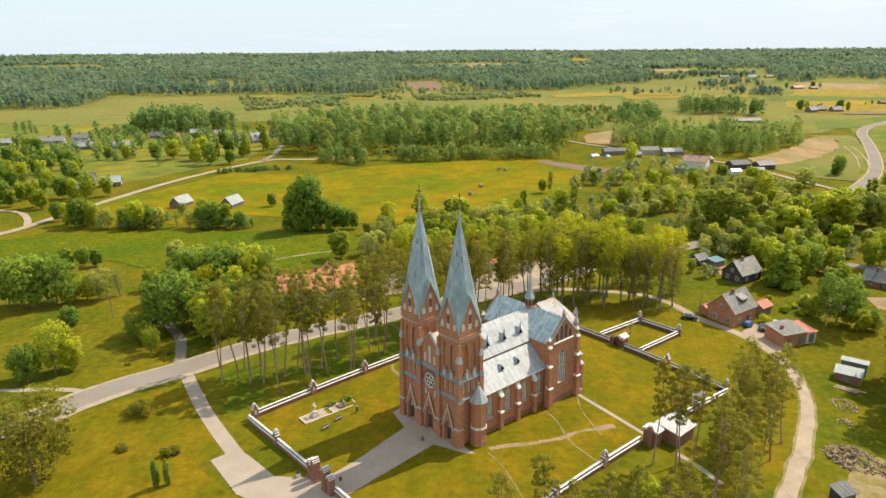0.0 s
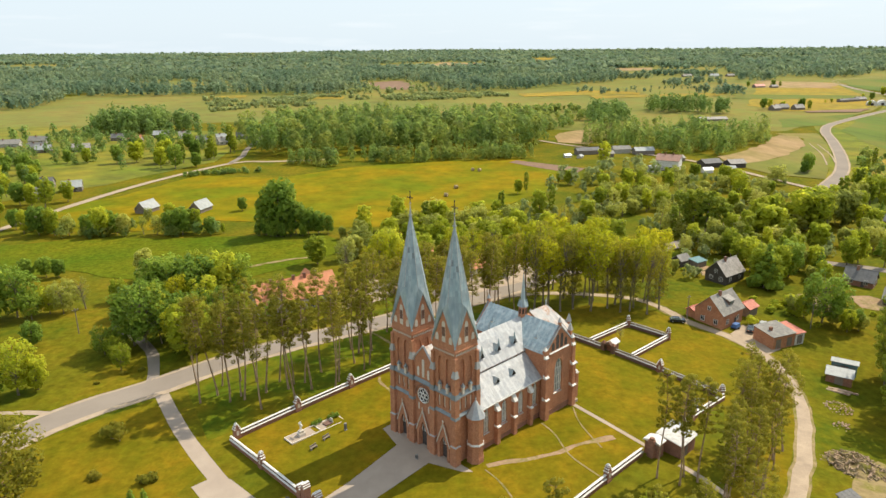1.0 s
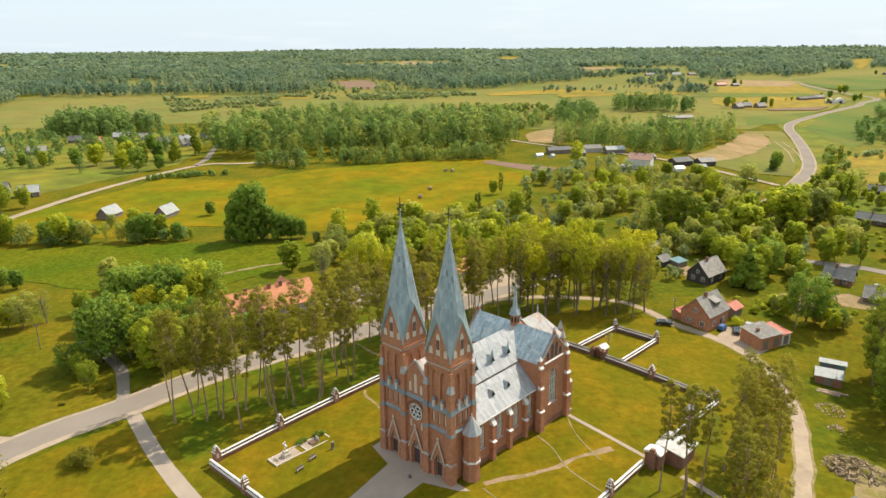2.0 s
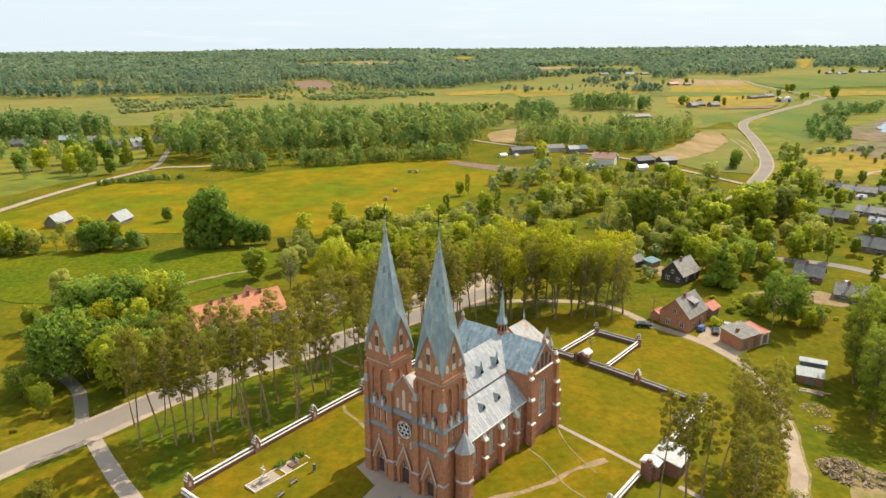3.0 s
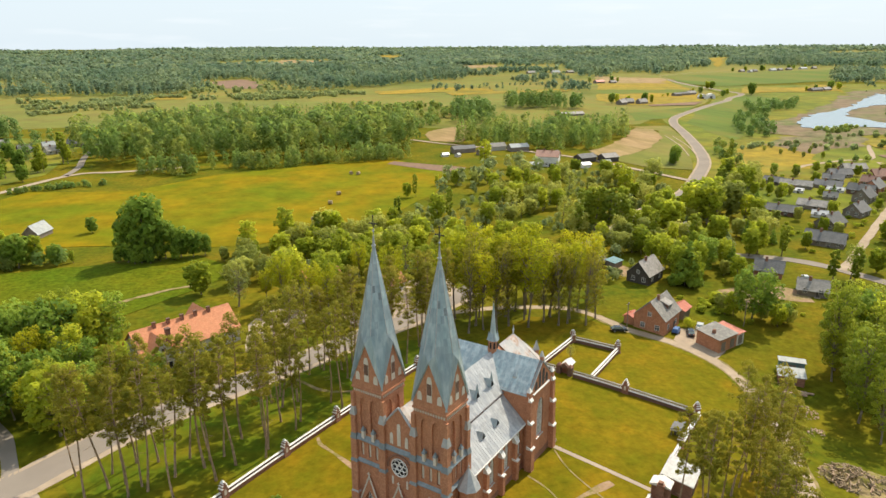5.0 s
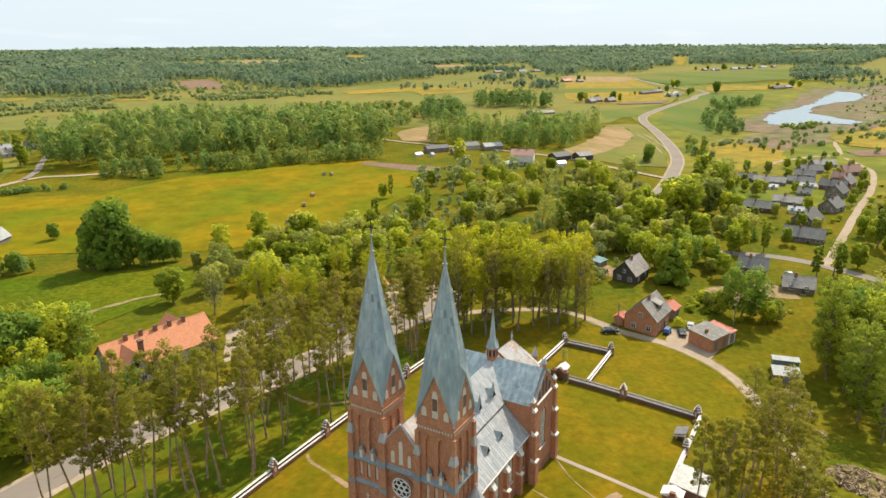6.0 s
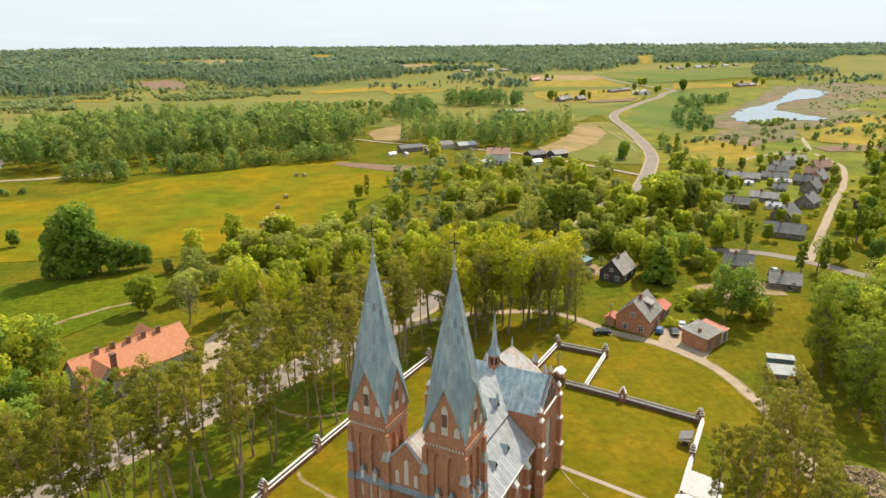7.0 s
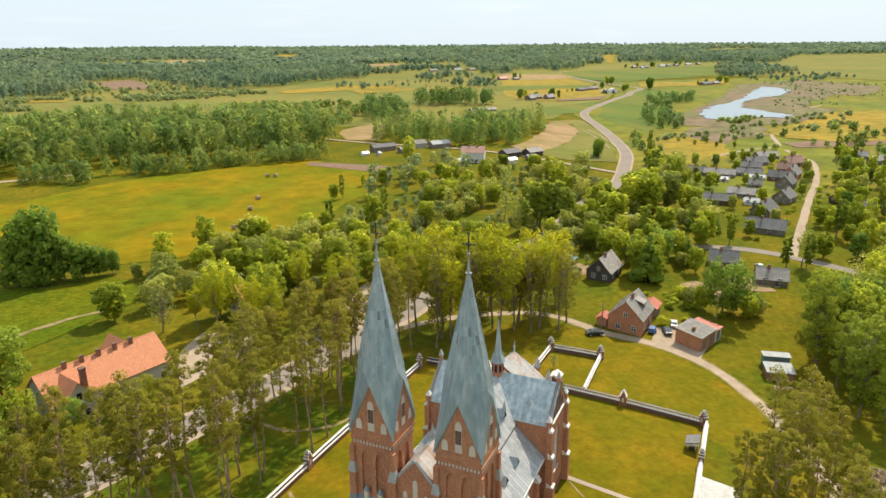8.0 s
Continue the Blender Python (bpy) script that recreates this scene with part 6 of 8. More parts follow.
LIMES = [make_tree("lime_tree", "leafy green broadleaf tree in full spring leaf", 50 + i, h, r, "broad", BARK_GREY, LEAF_LIME, 2800, 0.33, "green trees") for i, (h, r) in enumerate(((12, 4.6), (14, 5.2), (10, 4.2), (16, 5.0)))]
DARKS = [make_tree("oak", "dense dark green broadleaf tree", 70 + i, h, r, "broad", BARK_GREY, LEAF_DARK, 3000, 0.36, "dark trees") for i, (h, r) in enumerate(((13, 5.6), (15, 6.4), (11, 4.8)))]
WILLOWS = [make_tree("willow", "pale grey-green willow in young leaf", 90 + i, h, r, "broad", BARK_GREY, LEAF_WILLOW, 2200, 0.30, "willows by the stream") for i, (h, r) in enumerate(((11, 4.8), (9, 4.2), (13, 5.0)))]
SPRUCES = [make_tree("spruce", "dark conical spruce on open grass", 110 + i, h, r, "spruce", BARK_GREY, LEAF_DARK, 2200, 0.27, "spruces") for i, (h, r) in enumerate(((12, 2.8), (15, 3.2), (7, 2.0)))]
OLIVES = [make_tree("spreading_pine", "spreading olive-green pine on the lawn", 170 + i, h, r, "broad", BARK, LEAF_PINE, 5000, 0.25, "spreading pines") for i, (h, r) in enumerate(((13, 5.6), (11, 4.6)))]
THUJAS = [make_tree("thuja", "slim columnar thuja on the lawn", 180, 5.6, 0.62, "column", BARK_GREY, LEAF_DARK, 1000, 0.16, "thujas")]
BUSHES = [make_tree("bush", "low rounded green bush", 130 + i, h, r, "bush", BARK_GREY, LEAF_LIME, 800, 0.20, "bushes") for i, (h, r) in enumerate(((2.2, 1.8), (3.2, 2.4), (1.4, 1.5)))]
SHRUBS = [make_tree("shrub", "dark clipped evergreen shrub beside the grave", 165, 1.0, 0.85, "bush", BARK_GREY, LEAF_DARK, 600, 0.10, "grave shrubs")]
JUNIPERS = [make_tree("bush", "low spreading dull olive bush on the lawn", 160 + i, h, r, "bush", BARK_GREY, LEAF_PINE, 900, 0.17, "lawn bushes") for i, (h, r) in enumerate(((3.0, 2.3), (1.2, 1.5)))]
BARE = [make_tree("birch", "thin tree with sparse spring leaf", 150 + i, h, r, "broad", BARK_GREY, LEAF_WILLOW, 800, 0.24, "sparse trees") for i, (h, r) in enumerate(((13, 4.0), (16, 4.2)))]
ASHES = [make_tree("ash_tree", "tall ash with thin olive spring leaf", 185 + i, h, r, "broad", BARK_GREY, LEAF_PINE, 2300, 0.19, "thin ash trees") for i, (h, r) in enumerate(((23, 3.2), (21, 3.0)))]
ALDERS = [make_tree("poplar", "tall slender poplar in light green leaf", 190 + i, h, r, "broad", BARK_GREY, LEAF_POPLAR, 4200, 0.235, "tall poplars") for i, (h, r) in enumerate(((22, 4.0), (25, 4.4), (19, 3.6)))]
MID = {}
for near, (leaf, n, size) in ((LIMES, (LEAF_LIME, 1300, 0.48)), (DARKS, (LEAF_DARK, 1900, 0.45)), (WILLOWS, (LEAF_WILLOW, 1200, 0.42)), (BARE, (LEAF_WILLOW, 700, 0.30)), (ALDERS, (LEAF_POPLAR, 1700, 0.48))):
    for i, src in enumerate(near):
        h, r = EXTENT[src.name][0] * 0.97, EXTENT[src.name][1] * 0.85
        MID[src.name] = make_tree(src.name.split(".")[0], src["label"], 200 + i, h, r, "broad", BARK_GREY, leaf, n, size, src["group"], False)
TALL = {t.name: EXTENT[t.name][0] for k in (PINES, MAPLES, ASHES, LIMES, DARKS, WILLOWS, SPRUCES, BARE, ALDERS, BUSHES, OLIVES) for t in k}
tree_rng = np.random.default_rng(5)


def plant(kinds, x, y, scale=1.0, which=None, spread=1.0):
    src = kinds[int(tree_rng.integers(len(kinds))) if which is None else which]
    if math.hypot(x, y) > 235:
        src = MID.get(src.name, src)
    s = scale * tree_rng.uniform(0.88, 1.12)
    m = pose(x, y, ground_z(x, y) - 0.05, 0, 0, tree_rng.uniform(0, 360)) @ Matrix.Diagonal((s * spread * tree_rng.uniform(0.9, 1.1), s * spread * tree_rng.uniform(0.9, 1.1), s, 1))
    t = src if src.location.z < -300 else copy_thing(src, m)
    t.matrix_basis = m
    return t


def plant_tall(kinds, x, y, height, which=None, spread=1.0):
    """A tree of a known height."""
    i = int(tree_rng.integers(len(kinds))) if which is None else which
    return plant(kinds, x, y, height / TALL[kinds[i].name], i, spread)


def grove(kinds, pts, spacing, scale=1.0, keep=1.0, margin=2.5, limit=400, spread=1.0):
    xs, ys = [p[0] for p in pts], [p[1] for p in pts]
    n = 0
    y = min(ys)
    while y < max(ys):
        x = min(xs)
        while x < max(xs):
            a, b = x + tree_rng.uniform(-0.42, 0.42) * spacing, y + tree_rng.uniform(-0.42, 0.42) * spacing
            x += spacing
            if inside(a, b, pts) and tree_rng.random() < keep and clear_of(a, b, margin) and n < limit:
                plant(kinds, a, b, scale, None, spread)
                n += 1
        y += spacing
    return n

# ---- houses, sheds, cars ----
def house(name, label, x, y, turn, length, width, eave, ridge, wall, roof, chimneys=1, windows=3, dz=0.0, attic=True, roof_label="", detail=True, category="house", over=0.4):
    """A gabled house: ridge along its own x; walls with set-in windows, overhanging roof slabs, chimneys."""
    KEEP_OFF.append((x, y, 0.62 * max(length, width) + 1.5))
    h = thing(name, label, category, on_ground(x, y, turn, dz))
    L, W = length / 2, width / 2
    body = Geo().box(-L, L, -W, W, -1.6, eave)
    body.along_x([(-W, eave), (W, eave), (0, ridge)], -L, L)
    part("wall", body, wall, h)
    k = (ridge - eave) / W
    for s in (-1, 1):
        o = W + over
        z0 = eave - over * k + 0.06
        g = Geo()
        pts = [(s * o, z0), (0, ridge + 0.06), (0, ridge + 0.22), (s * o, z0 + 0.14)]
        g.along_x(pts if s < 0 else pts[::-1], -L - over, L + over)
        r = part("roof", g, roof, h, roof_label)
        if detail:
            c = Geo()
            n = int((length + 2 * over) / 1.1)
            for i in range(1, n):
                xx = -L - over + (length + 2 * over) * i / n
                c.rod((xx, s * o, z0 + 0.15), (xx, 0, ridge + 0.23), 0.05, n=3)
            part("roof_batten", c, roof, r, kind="stuff")
    part("ridge_cap", Geo().along_x([(-0.18, ridge + 0.14), (0.18, ridge + 0.14), (0, ridge + 0.30)], -L - over, L + over), roof, h)
    for i in range(chimneys):
        cx = (-0.35 + 0.7 * (i + 0.5) / chimneys if chimneys > 1 else -0.12) * length
        ch = part("chimney", Geo().box(cx - 0.4, cx + 0.4, -0.75, -0.15, ridge - 1.0, ridge + 1.0), BRICK_OLD, h, "brick chimney stack")
        part("cap", Geo().box(cx - 0.48, cx + 0.48, -0.83, -0.07, ridge + 1.0, ridge + 1.12), BRICK_DARK, ch)

    def win(m, w=1.1, z=1.0, hh=1.3):
        p = part("window", Geo().add(Geo().box(-w / 2, w / 2, -0.02, 0.05, z, z + hh), m), DARK, h)
        fr = Geo()
        t = 0.1
        fr.box(-w / 2 - t, w / 2 + t, -0.07, 0.0, z - t, z).box(-w / 2 - t, w / 2 + t, -0.07, 0.0, z + hh, z + hh + t)
        fr.box(-w / 2 - t, -w / 2, -0.07, 0.0, z, z + hh).box(w / 2, w / 2 + t, -0.07, 0.0, z, z + hh).box(-0.05, 0.05, -0.06, 0.0, z, z + hh)
        fr.box(-w / 2, w / 2, -0.06, 0.0, z + hh * 0.6, z + hh * 0.6 + 0.08)
        part("window_frame", Geo().add(fr, m), WHITE, p, "white window frame")
    if windows:
        for s in (-1, 1):
            for i in range(windows):
                xx = -L + length * (i + 0.5) / windows
                win(pose(xx, s * (W + 0.01), 0, 0, 0, 0 if s < 0 else 180))
        for s in (-1, 1):
            for yy in (-0.27 * width, 0.2 * width):
                win(pose(s * (L + 0.01), yy, 0, 0, 0, 90 * s))
            if attic:
                win(pose(s * (L + 0.01), 0, 0, 0, 0, 90 * s), 0.9, eave + 0.3, 1.1)
        d = part("door", Geo().box(L * 0.2, L * 0.2 + 1.0, -W - 0.05, -W + 0.05, -0.3, 2.0), TIMBER_DARK, h, "plank door")
        part("doorstep", Geo().box(L * 0.2 - 0.3, L * 0.2 + 1.3, -W - 0.9, -W - 0.02, -0.8, -0.05), PAVING, d)
    return h


def flat_shed(name, label, x, y, turn, length, width, low, high, wall, roof, dz=0.0, doors=1, category="shed"):
    """A shed under one sloping sheet."""
    KEEP_OFF.append((x, y, 0.62 * max(length, width) + 1.0))
    h = thing(name, label, category, on_ground(x, y, turn, dz))
    L, W = length / 2, width / 2
    part("wall", Geo().along_x([(-W, -1.5), (W, -1.5), (W, high), (-W, low)], -L, L), wall, h)
    o = 0.3
    k = (high - low) / width * o
    r = part("roof", Geo().along_x([(-W - o, low - k + 0.02), (W + o, high + k + 0.02), (W + o, high + k + 0.16), (-W - o, low - k + 0.16)], -L - o, L + o), roof, h)
    c = Geo()
    n = int(length / 0.7)
    for i in range(1, n):
        xx = -L - o + (length + 2 * o) * i / n
        c.rod((xx, -W - o, low - k + 0.17), (xx, W + o, high + k + 0.17), 0.04, n=3)
    part("roof_batten", c, roof, r, kind="stuff")
    for i in range(doors):
        xx = -L + length * (i + 0.5) / doors
        part("door", Geo().box(xx - 0.9, xx + 0.9, -W - 0.06, -W + 0.02, -0.6, min(low, 2.1) - 0.2), TIMBER, h, "plank door")
    return h


# the brick house and its neighbours by the drive
brick_house = house("brick_house", "red brick house with a grey sheet gable roof and dormer", 82.6, 181.2, 35.2, 10.6, 8.6, 4.2, 8.4, BRICK, SLATE, 1, 2, roof_label="worn grey corrugated sheet")
dm = part("dormer", Geo().box(-0.4, 2.2, -3.0, -1.2, 5.4, 7.0), BRICK_DARK, brick_house, "shed dormer")
part("dormer_roof", Geo().along_x([(-3.3, 6.75), (-0.6, 7.75), (-0.6, 7.9), (-3.3, 6.9)], -0.7, 2.5), SLATE, dm)
part("window", Geo().box(0.0, 0.8, -3.06, -2.98, 5.8, 6.6).box(1.1, 1.9, -3.06, -2.98, 5.8, 6.6), GLASS, dm)
house("outhouse", "small outbuilding with a red sheet roof", 93.2, 186.0, 35.0, 4.6, 4.2, 2.6, 3.8, TIMBER, RED_SHEET, 0, 0, category="shed", roof_label="red painted sheet")
house("porch", "low lean-to with a red roof beside the house", 76.6, 184.4, 35.2, 3.4, 2.6, 2.2, 2.9, BRICK, RED_SHEET, 0, 0, category="shed")
gar = flat_shed("garage", "square brick garage under a grey felt roof", 92.2, 168.2, 20.0, 7.8, 6.6, 2.8, 3.6, BRICK, SLATE, 0.6, 2, "garage")
part("chimney", Geo().box(-2.2, -1.5, -0.6, 0.1, 3.0, 4.3), BRICK_OLD, gar, "short brick chimney")
flat_shed("lean_to", "whitewashed lean-to with a red sheet roof", 97.8, 170.2, 20.0, 3.2, 6.2, 2.4, 3.0, WHITE, RED_SHEET, 0.6, 1)
flat_shed("timber_shed", "brick and timber shed with a pale sheet roof", 98.6, 148.8, -35.0, 5.6, 3.8, 1.9, 2.4, BRICK_OLD, SHEET_GREY, 0.2, 1)
trailer = flat_shed("site_trailer", "long teal workers' trailer with a pale roof", 102.4, 153.0, -36.0, 5.6, 2.0, 2.6, 2.7, TEAL, SHEET_GREY, 0.3, 1, "trailer")
for x in (-1.8, 0.0, 1.8):
    part("window", Geo().box(x - 0.45, x + 0.45, -1.06, -0.99, 1.2, 1.9), GLASS, trailer)
house("black_house", "dark timber house with a grey gable roof", 99.5, 214.8, 33.0, 10.5, 7.6, 3.2, 7.2, TIMBER_DARK, SLATE, 1, 2, roof_label="grey corrugated sheet")
house("garden_shed", "small dark garden shed with a grey roof", 91.0, 231.0, 30.0, 5.0, 4.0, 2.3, 3.8, TIMBER_DARK, SLATE, 0, 0, category="shed")
flat_shed("green_shed", "low shed with a faded green roof", 96.5, 229.5, 30.0, 5.0, 3.5, 2.0, 2.5, TIMBER, TEAL, 0, 1)
house("grey_cottage", "grey-roofed cottage among garden trees", 137.5, 252.0, 30.0, 9.0, 7.0, 3.0, 6.4, PLASTER, SLATE, 1, 2)
# the long house with the tiled roof
long_house = house("long_house", "long plastered house with an orange tiled roof and many chimneys", -41.0, 198.0, 31.0, 25.0, 10.5, 4.4, 9.2, PLASTER, TILE_RED, 5, 7, roof_label="orange clay tiles", dz=-0.5, detail=False)
part("gable_wing", Geo().box(4.0, 11.0, 0, 8.6, -1.5, 4.4).along_y([(4.0, 4.4), (11.0, 4.4), (7.5, 8.4)], 0, 8.6), PLASTER, long_house)
part("wing_roof", Geo().solid([(3.6, 0, 4.1), (7.5, 0, 8.5), (7.5, 9.0, 8.5), (3.6, 9.0, 4.1)], [(3.6, 0, 4.3), (7.5, 0, 8.7), (7.5, 9.0, 8.7), (3.6, 9.0, 4.3)]).solid([(7.5, 0, 8.5), (11.4, 0, 4.1), (11.4, 9.0, 4.1), (7.5, 9.0, 8.5)], [(7.5, 0, 8.7), (11.4, 0, 4.3), (11.4, 9.0, 4.3), (7.5, 9.0, 8.7)]), TILE_RED, long_house, "orange tiled wing roof")
part("front_wing", Geo().box(-11.6, -5.0, -7.6, 0, -1.5, 4.4).along_y([(-11.6, 4.4), (-5.0, 4.4), (-8.3, 8.3)], -7.6, 0), PLASTER, long_house)
part("wing_roof", Geo().solid([(-12.0, -8.0, 4.1), (-8.3, -8.0, 8.4), (-8.3, 0, 8.4), (-12.0, 0, 4.1)], [(-12.0, -8.0, 4.3), (-8.3, -8.0, 8.6), (-8.3, 0, 8.6), (-12.0, 0, 4.3)]).solid([(-8.3, -8.0, 8.4), (-4.6, -8.0, 4.1), (-4.6, 0, 4.1), (-8.3, 0, 8.4)], [(-8.3, -8.0, 8.6), (-4.6, -8.0, 4.3), (-4.6, 0, 4.3), (-8.3, 0, 8.6)]), TILE_RED, long_house, "orange tiled wing roof")
for x in (-9.6, -7.6):
    part("wing_window", Geo().box(x, x + 1.0, -7.66, -7.56, 0.9, 2.4).box(-8.8, -7.8, -7.66, -7.56, 4.9, 6.2), DARK, long_house, "dark gable window")
part("tall_chimney", Geo().box(-6.4, -5.4, -5.6, -4.6, -1, 9.6).box(-6.5, -5.3, -5.7, -4.5, 9.6, 9.9), BRICK_DARK, long_house, "tall dark chimney against the wall")
house("red_roof_house", "plastered house with a dark red roof among trees", -4.0, 233.0, 30.0, 12.0, 8.0, 4.0, 8.0, PLASTER, TILE_RED, 1, 2, roof_label="dark red sheet")
house("red_roof_house", "small house with a bright red roof among trees", 17.0, 226.0, 40.0, 8.0, 6.0, 3.0, 6.0, WHITE, TILE_RED, 1, 2, roof_label="red sheet")
# barns in the meadow
for x, y, a in ((-134.0, 330, 72), (-108.0, 329, 72)):
    house("barn", "weathered timber barn with a pale grey roof", x, y, a, 9.6, 6.4, 2.2, 5.4, TIMBER, SHEET_GREY, 0, 0, roof_label="silvery grey sheet", category="barn")
# far farmstead
house("white_farmhouse", "large white rendered farmhouse with a pinkish roof", 157, 422, -32, 14, 11, 6.2, 9.2, WHITE, TILE_OLD, 2, 5)
for x, y, a, l, w, wall, roof, name in ((186, 428, 15, 13, 8, TIMBER_DARK, SLATE_DARK, "barn"), (201, 425, 10, 11, 8, TIMBER_DARK, SLATE, "barn"), (121, 487, 10, 17, 6, TIMBER, SLATE_DARK, "farm_shed"), (147, 491, 5, 13, 7, PLASTER, SLATE, "farm_shed"),
                                        (161, 483, 5, 14, 7, TIMBER, SHEET_GREY, "farm_shed"), (132, 474, 12, 9, 5, TIMBER, SLATE, "farm_shed"), (174, 450, 30, 8, 5, TIMBER, SLATE, "farm_shed"), (176, 408, 10, 6, 4, WHITE, ZINC, "farm_shed"), (145, 415, 30, 9, 5, PLASTER, SHEET_GREY, "farm_shed"),
                                        (104, 474, 20, 5, 3, WHITE, ZINC, "farm_shed"), (112, 470, 50, 4, 3, PLASTER, SHEET_GREY, "farm_shed"), (192, 412, 0, 6, 4, TIMBER, SHEET_GREY, "farm_shed")):
    house(name, "farm building with a low grey roof", x, y, a, l, w, min(3.0, 0.5 * w), min(5.0, 0.8 * w), wall, roof, 0, 0, detail=False, category="shed")
# the village along the sandy street
VILLAGE = ((142, 208, -45, 10, 8, 3.2, 6.8, BRICK_OLD, SLATE_DARK), (143, 190, -42, 10, 8, 2.8, 6.0, TIMBER, SLATE), (187, 231, -53, 16, 9, 3.4, 7.0, TIMBER, SLATE_DARK), (209, 251, 22, 13, 10, 3.6, 8.0, TIMBER, SLATE), (206, 275, -51, 18, 8, 3.2, 6.0, BRICK_DARK, SLATE_DARK),
           (227, 280, -54, 14, 8, 3.0, 5.6, TIMBER, SLATE), (236, 264, 22, 12, 9, 4.0, 8.0, TIMBER, SLATE), (262, 285, 27, 13, 9, 4.6, 9.0, TIMBER, SLATE_DARK), (285, 301, 27, 14, 9, 4.6, 9.0, BRICK, SLATE), (250, 332, -60, 11, 7, 3.0, 5.6, TIMBER, SLATE_DARK))
VILLAGE += ((255, 321, -51, 18, 7, 3.0, 5.6, TIMBER, SLATE), (270, 315, -50, 15, 7, 3.0, 5.6, TIMBER, SLATE_DARK), (274, 298, -60, 14, 8, 3.8, 7.0, BRICK_DARK, SLATE_DARK), (322, 350, -13, 16, 8, 3.4, 6.4, TIMBER, SLATE), (316, 326, -8, 13, 8, 4.0, 8.0, BRICK_OLD, TILE_OLD), (297, 314, -65, 10, 7, 3.6, 7.0, BRICK_OLD, TILE_OLD),
            (366, 309, -15, 11, 8, 4.0, 7.0, TIMBER, SLATE), (257, 237, -44, 10, 6, 2.8, 5.0, PLASTER, SLATE), (231, 229, 5, 10, 7, 3.0, 6.2, TIMBER, SLATE), (257, 252, 7, 9, 7, 3.0, 6.2, TIMBER_DARK, SLATE))
VILLAGE += ((250, 293, -46, 7, 5, 2.6, 5.0, TIMBER, SLATE), (246, 311, -48, 8, 4, 2.2, 3.2, WHITE, ZINC), (266, 306, -48, 9, 4, 2.2, 3.4, WHITE, ZINC), (376, 326, -60, 8, 7, 3.0, 6.0, TIMBER, SLATE), (218, 266, -50, 7, 5, 2.4, 4.0, WHITE, ZINC), (300, 338, -20, 14, 8, 3.4, 6.4, TIMBER, SLATE_DARK), (286, 328, -50, 12, 7, 3.2, 5.8, PLASTER, SLATE))
for x, y, a, l, w, e, r, wall, roof in VILLAGE:
    house("village_house", "village house with a pitched roof beside the sandy street", x, y, a, l * 0.86, w * 0.84, e * 0.66, r * 0.74, wall, SLATE_DARK if roof is SLATE and (x + y) % 3 else roof, 1, 2 if l < 16 else 4, detail=False)
# hamlet far off beyond the gravel road
HAMLET = ((-335, 570, 10, 22, 9), (-300, 548, 15, 14, 8), (-288, 535, 10, 12, 8), (-262, 540, 20, 14, 8), (-240, 590, 0, 12, 8), (-228, 618, 5, 14, 8), (-205, 610, 10, 11, 7), (-180, 578, 30, 11, 8), (-168, 590, 25, 9, 7), (-160, 566, 35, 10, 8), (-152, 600, 0, 12, 8), (-366, 560, 0, 12, 8), (-320, 590, 0, 16, 8), (-258, 600, 10, 13, 7), (-195, 384, 20, 11, 8), (-207, 366, 30, 10, 7), (-215, 395, 10, 9, 7))
for i, (x, y, a, l, w) in enumerate(HAMLET):
    house("hamlet_house", "distant hamlet house with a grey gable roof", x, y, a, l * 0.9, w * 0.9, 2.8, 5.8, (PLASTER, TIMBER, TIMBER)[i % 3], TILE_RED if i == 4 else (SLATE, SLATE_DARK, SHEET_GREY)[i % 3], 1, 2, detail=False)
def storage_tent(x, y, turn, width, length, height):
    """A white round-topped storage tent: cover with arched ends, ribs and a dark doorway."""
    t = thing("storage_tent", "white round-topped storage tent beside the country road", "tent", on_ground(x, y, turn, 0), group="storage tents")
    arch = lambda k: [(k * width / 2 * math.cos(a), k * height * math.sin(a) ** 0.8) for a in (math.pi * i / 14 for i in range(15))]
    part("cover", Geo().solid([(a, -length / 2, b) for a, b in arch(1)], [(a, length / 2, b) for a, b in arch(1)]), WHITE, t)
    for i in range(5):
        y0 = -length / 2 + 0.4 + i * (length - 0.8) / 4
        part("rib", Geo().solid([(a, y0 - 0.12, b) for a, b in arch(1.012)], [(a, y0 + 0.12, b) for a, b in arch(1.012)]), SHEET_GREY, t)
    part("doorway", Geo().box(-1.6, 1.6, -length / 2 - 0.05, -length / 2 + 0.05, 0, 3.2), TIMBER_DARK, t)


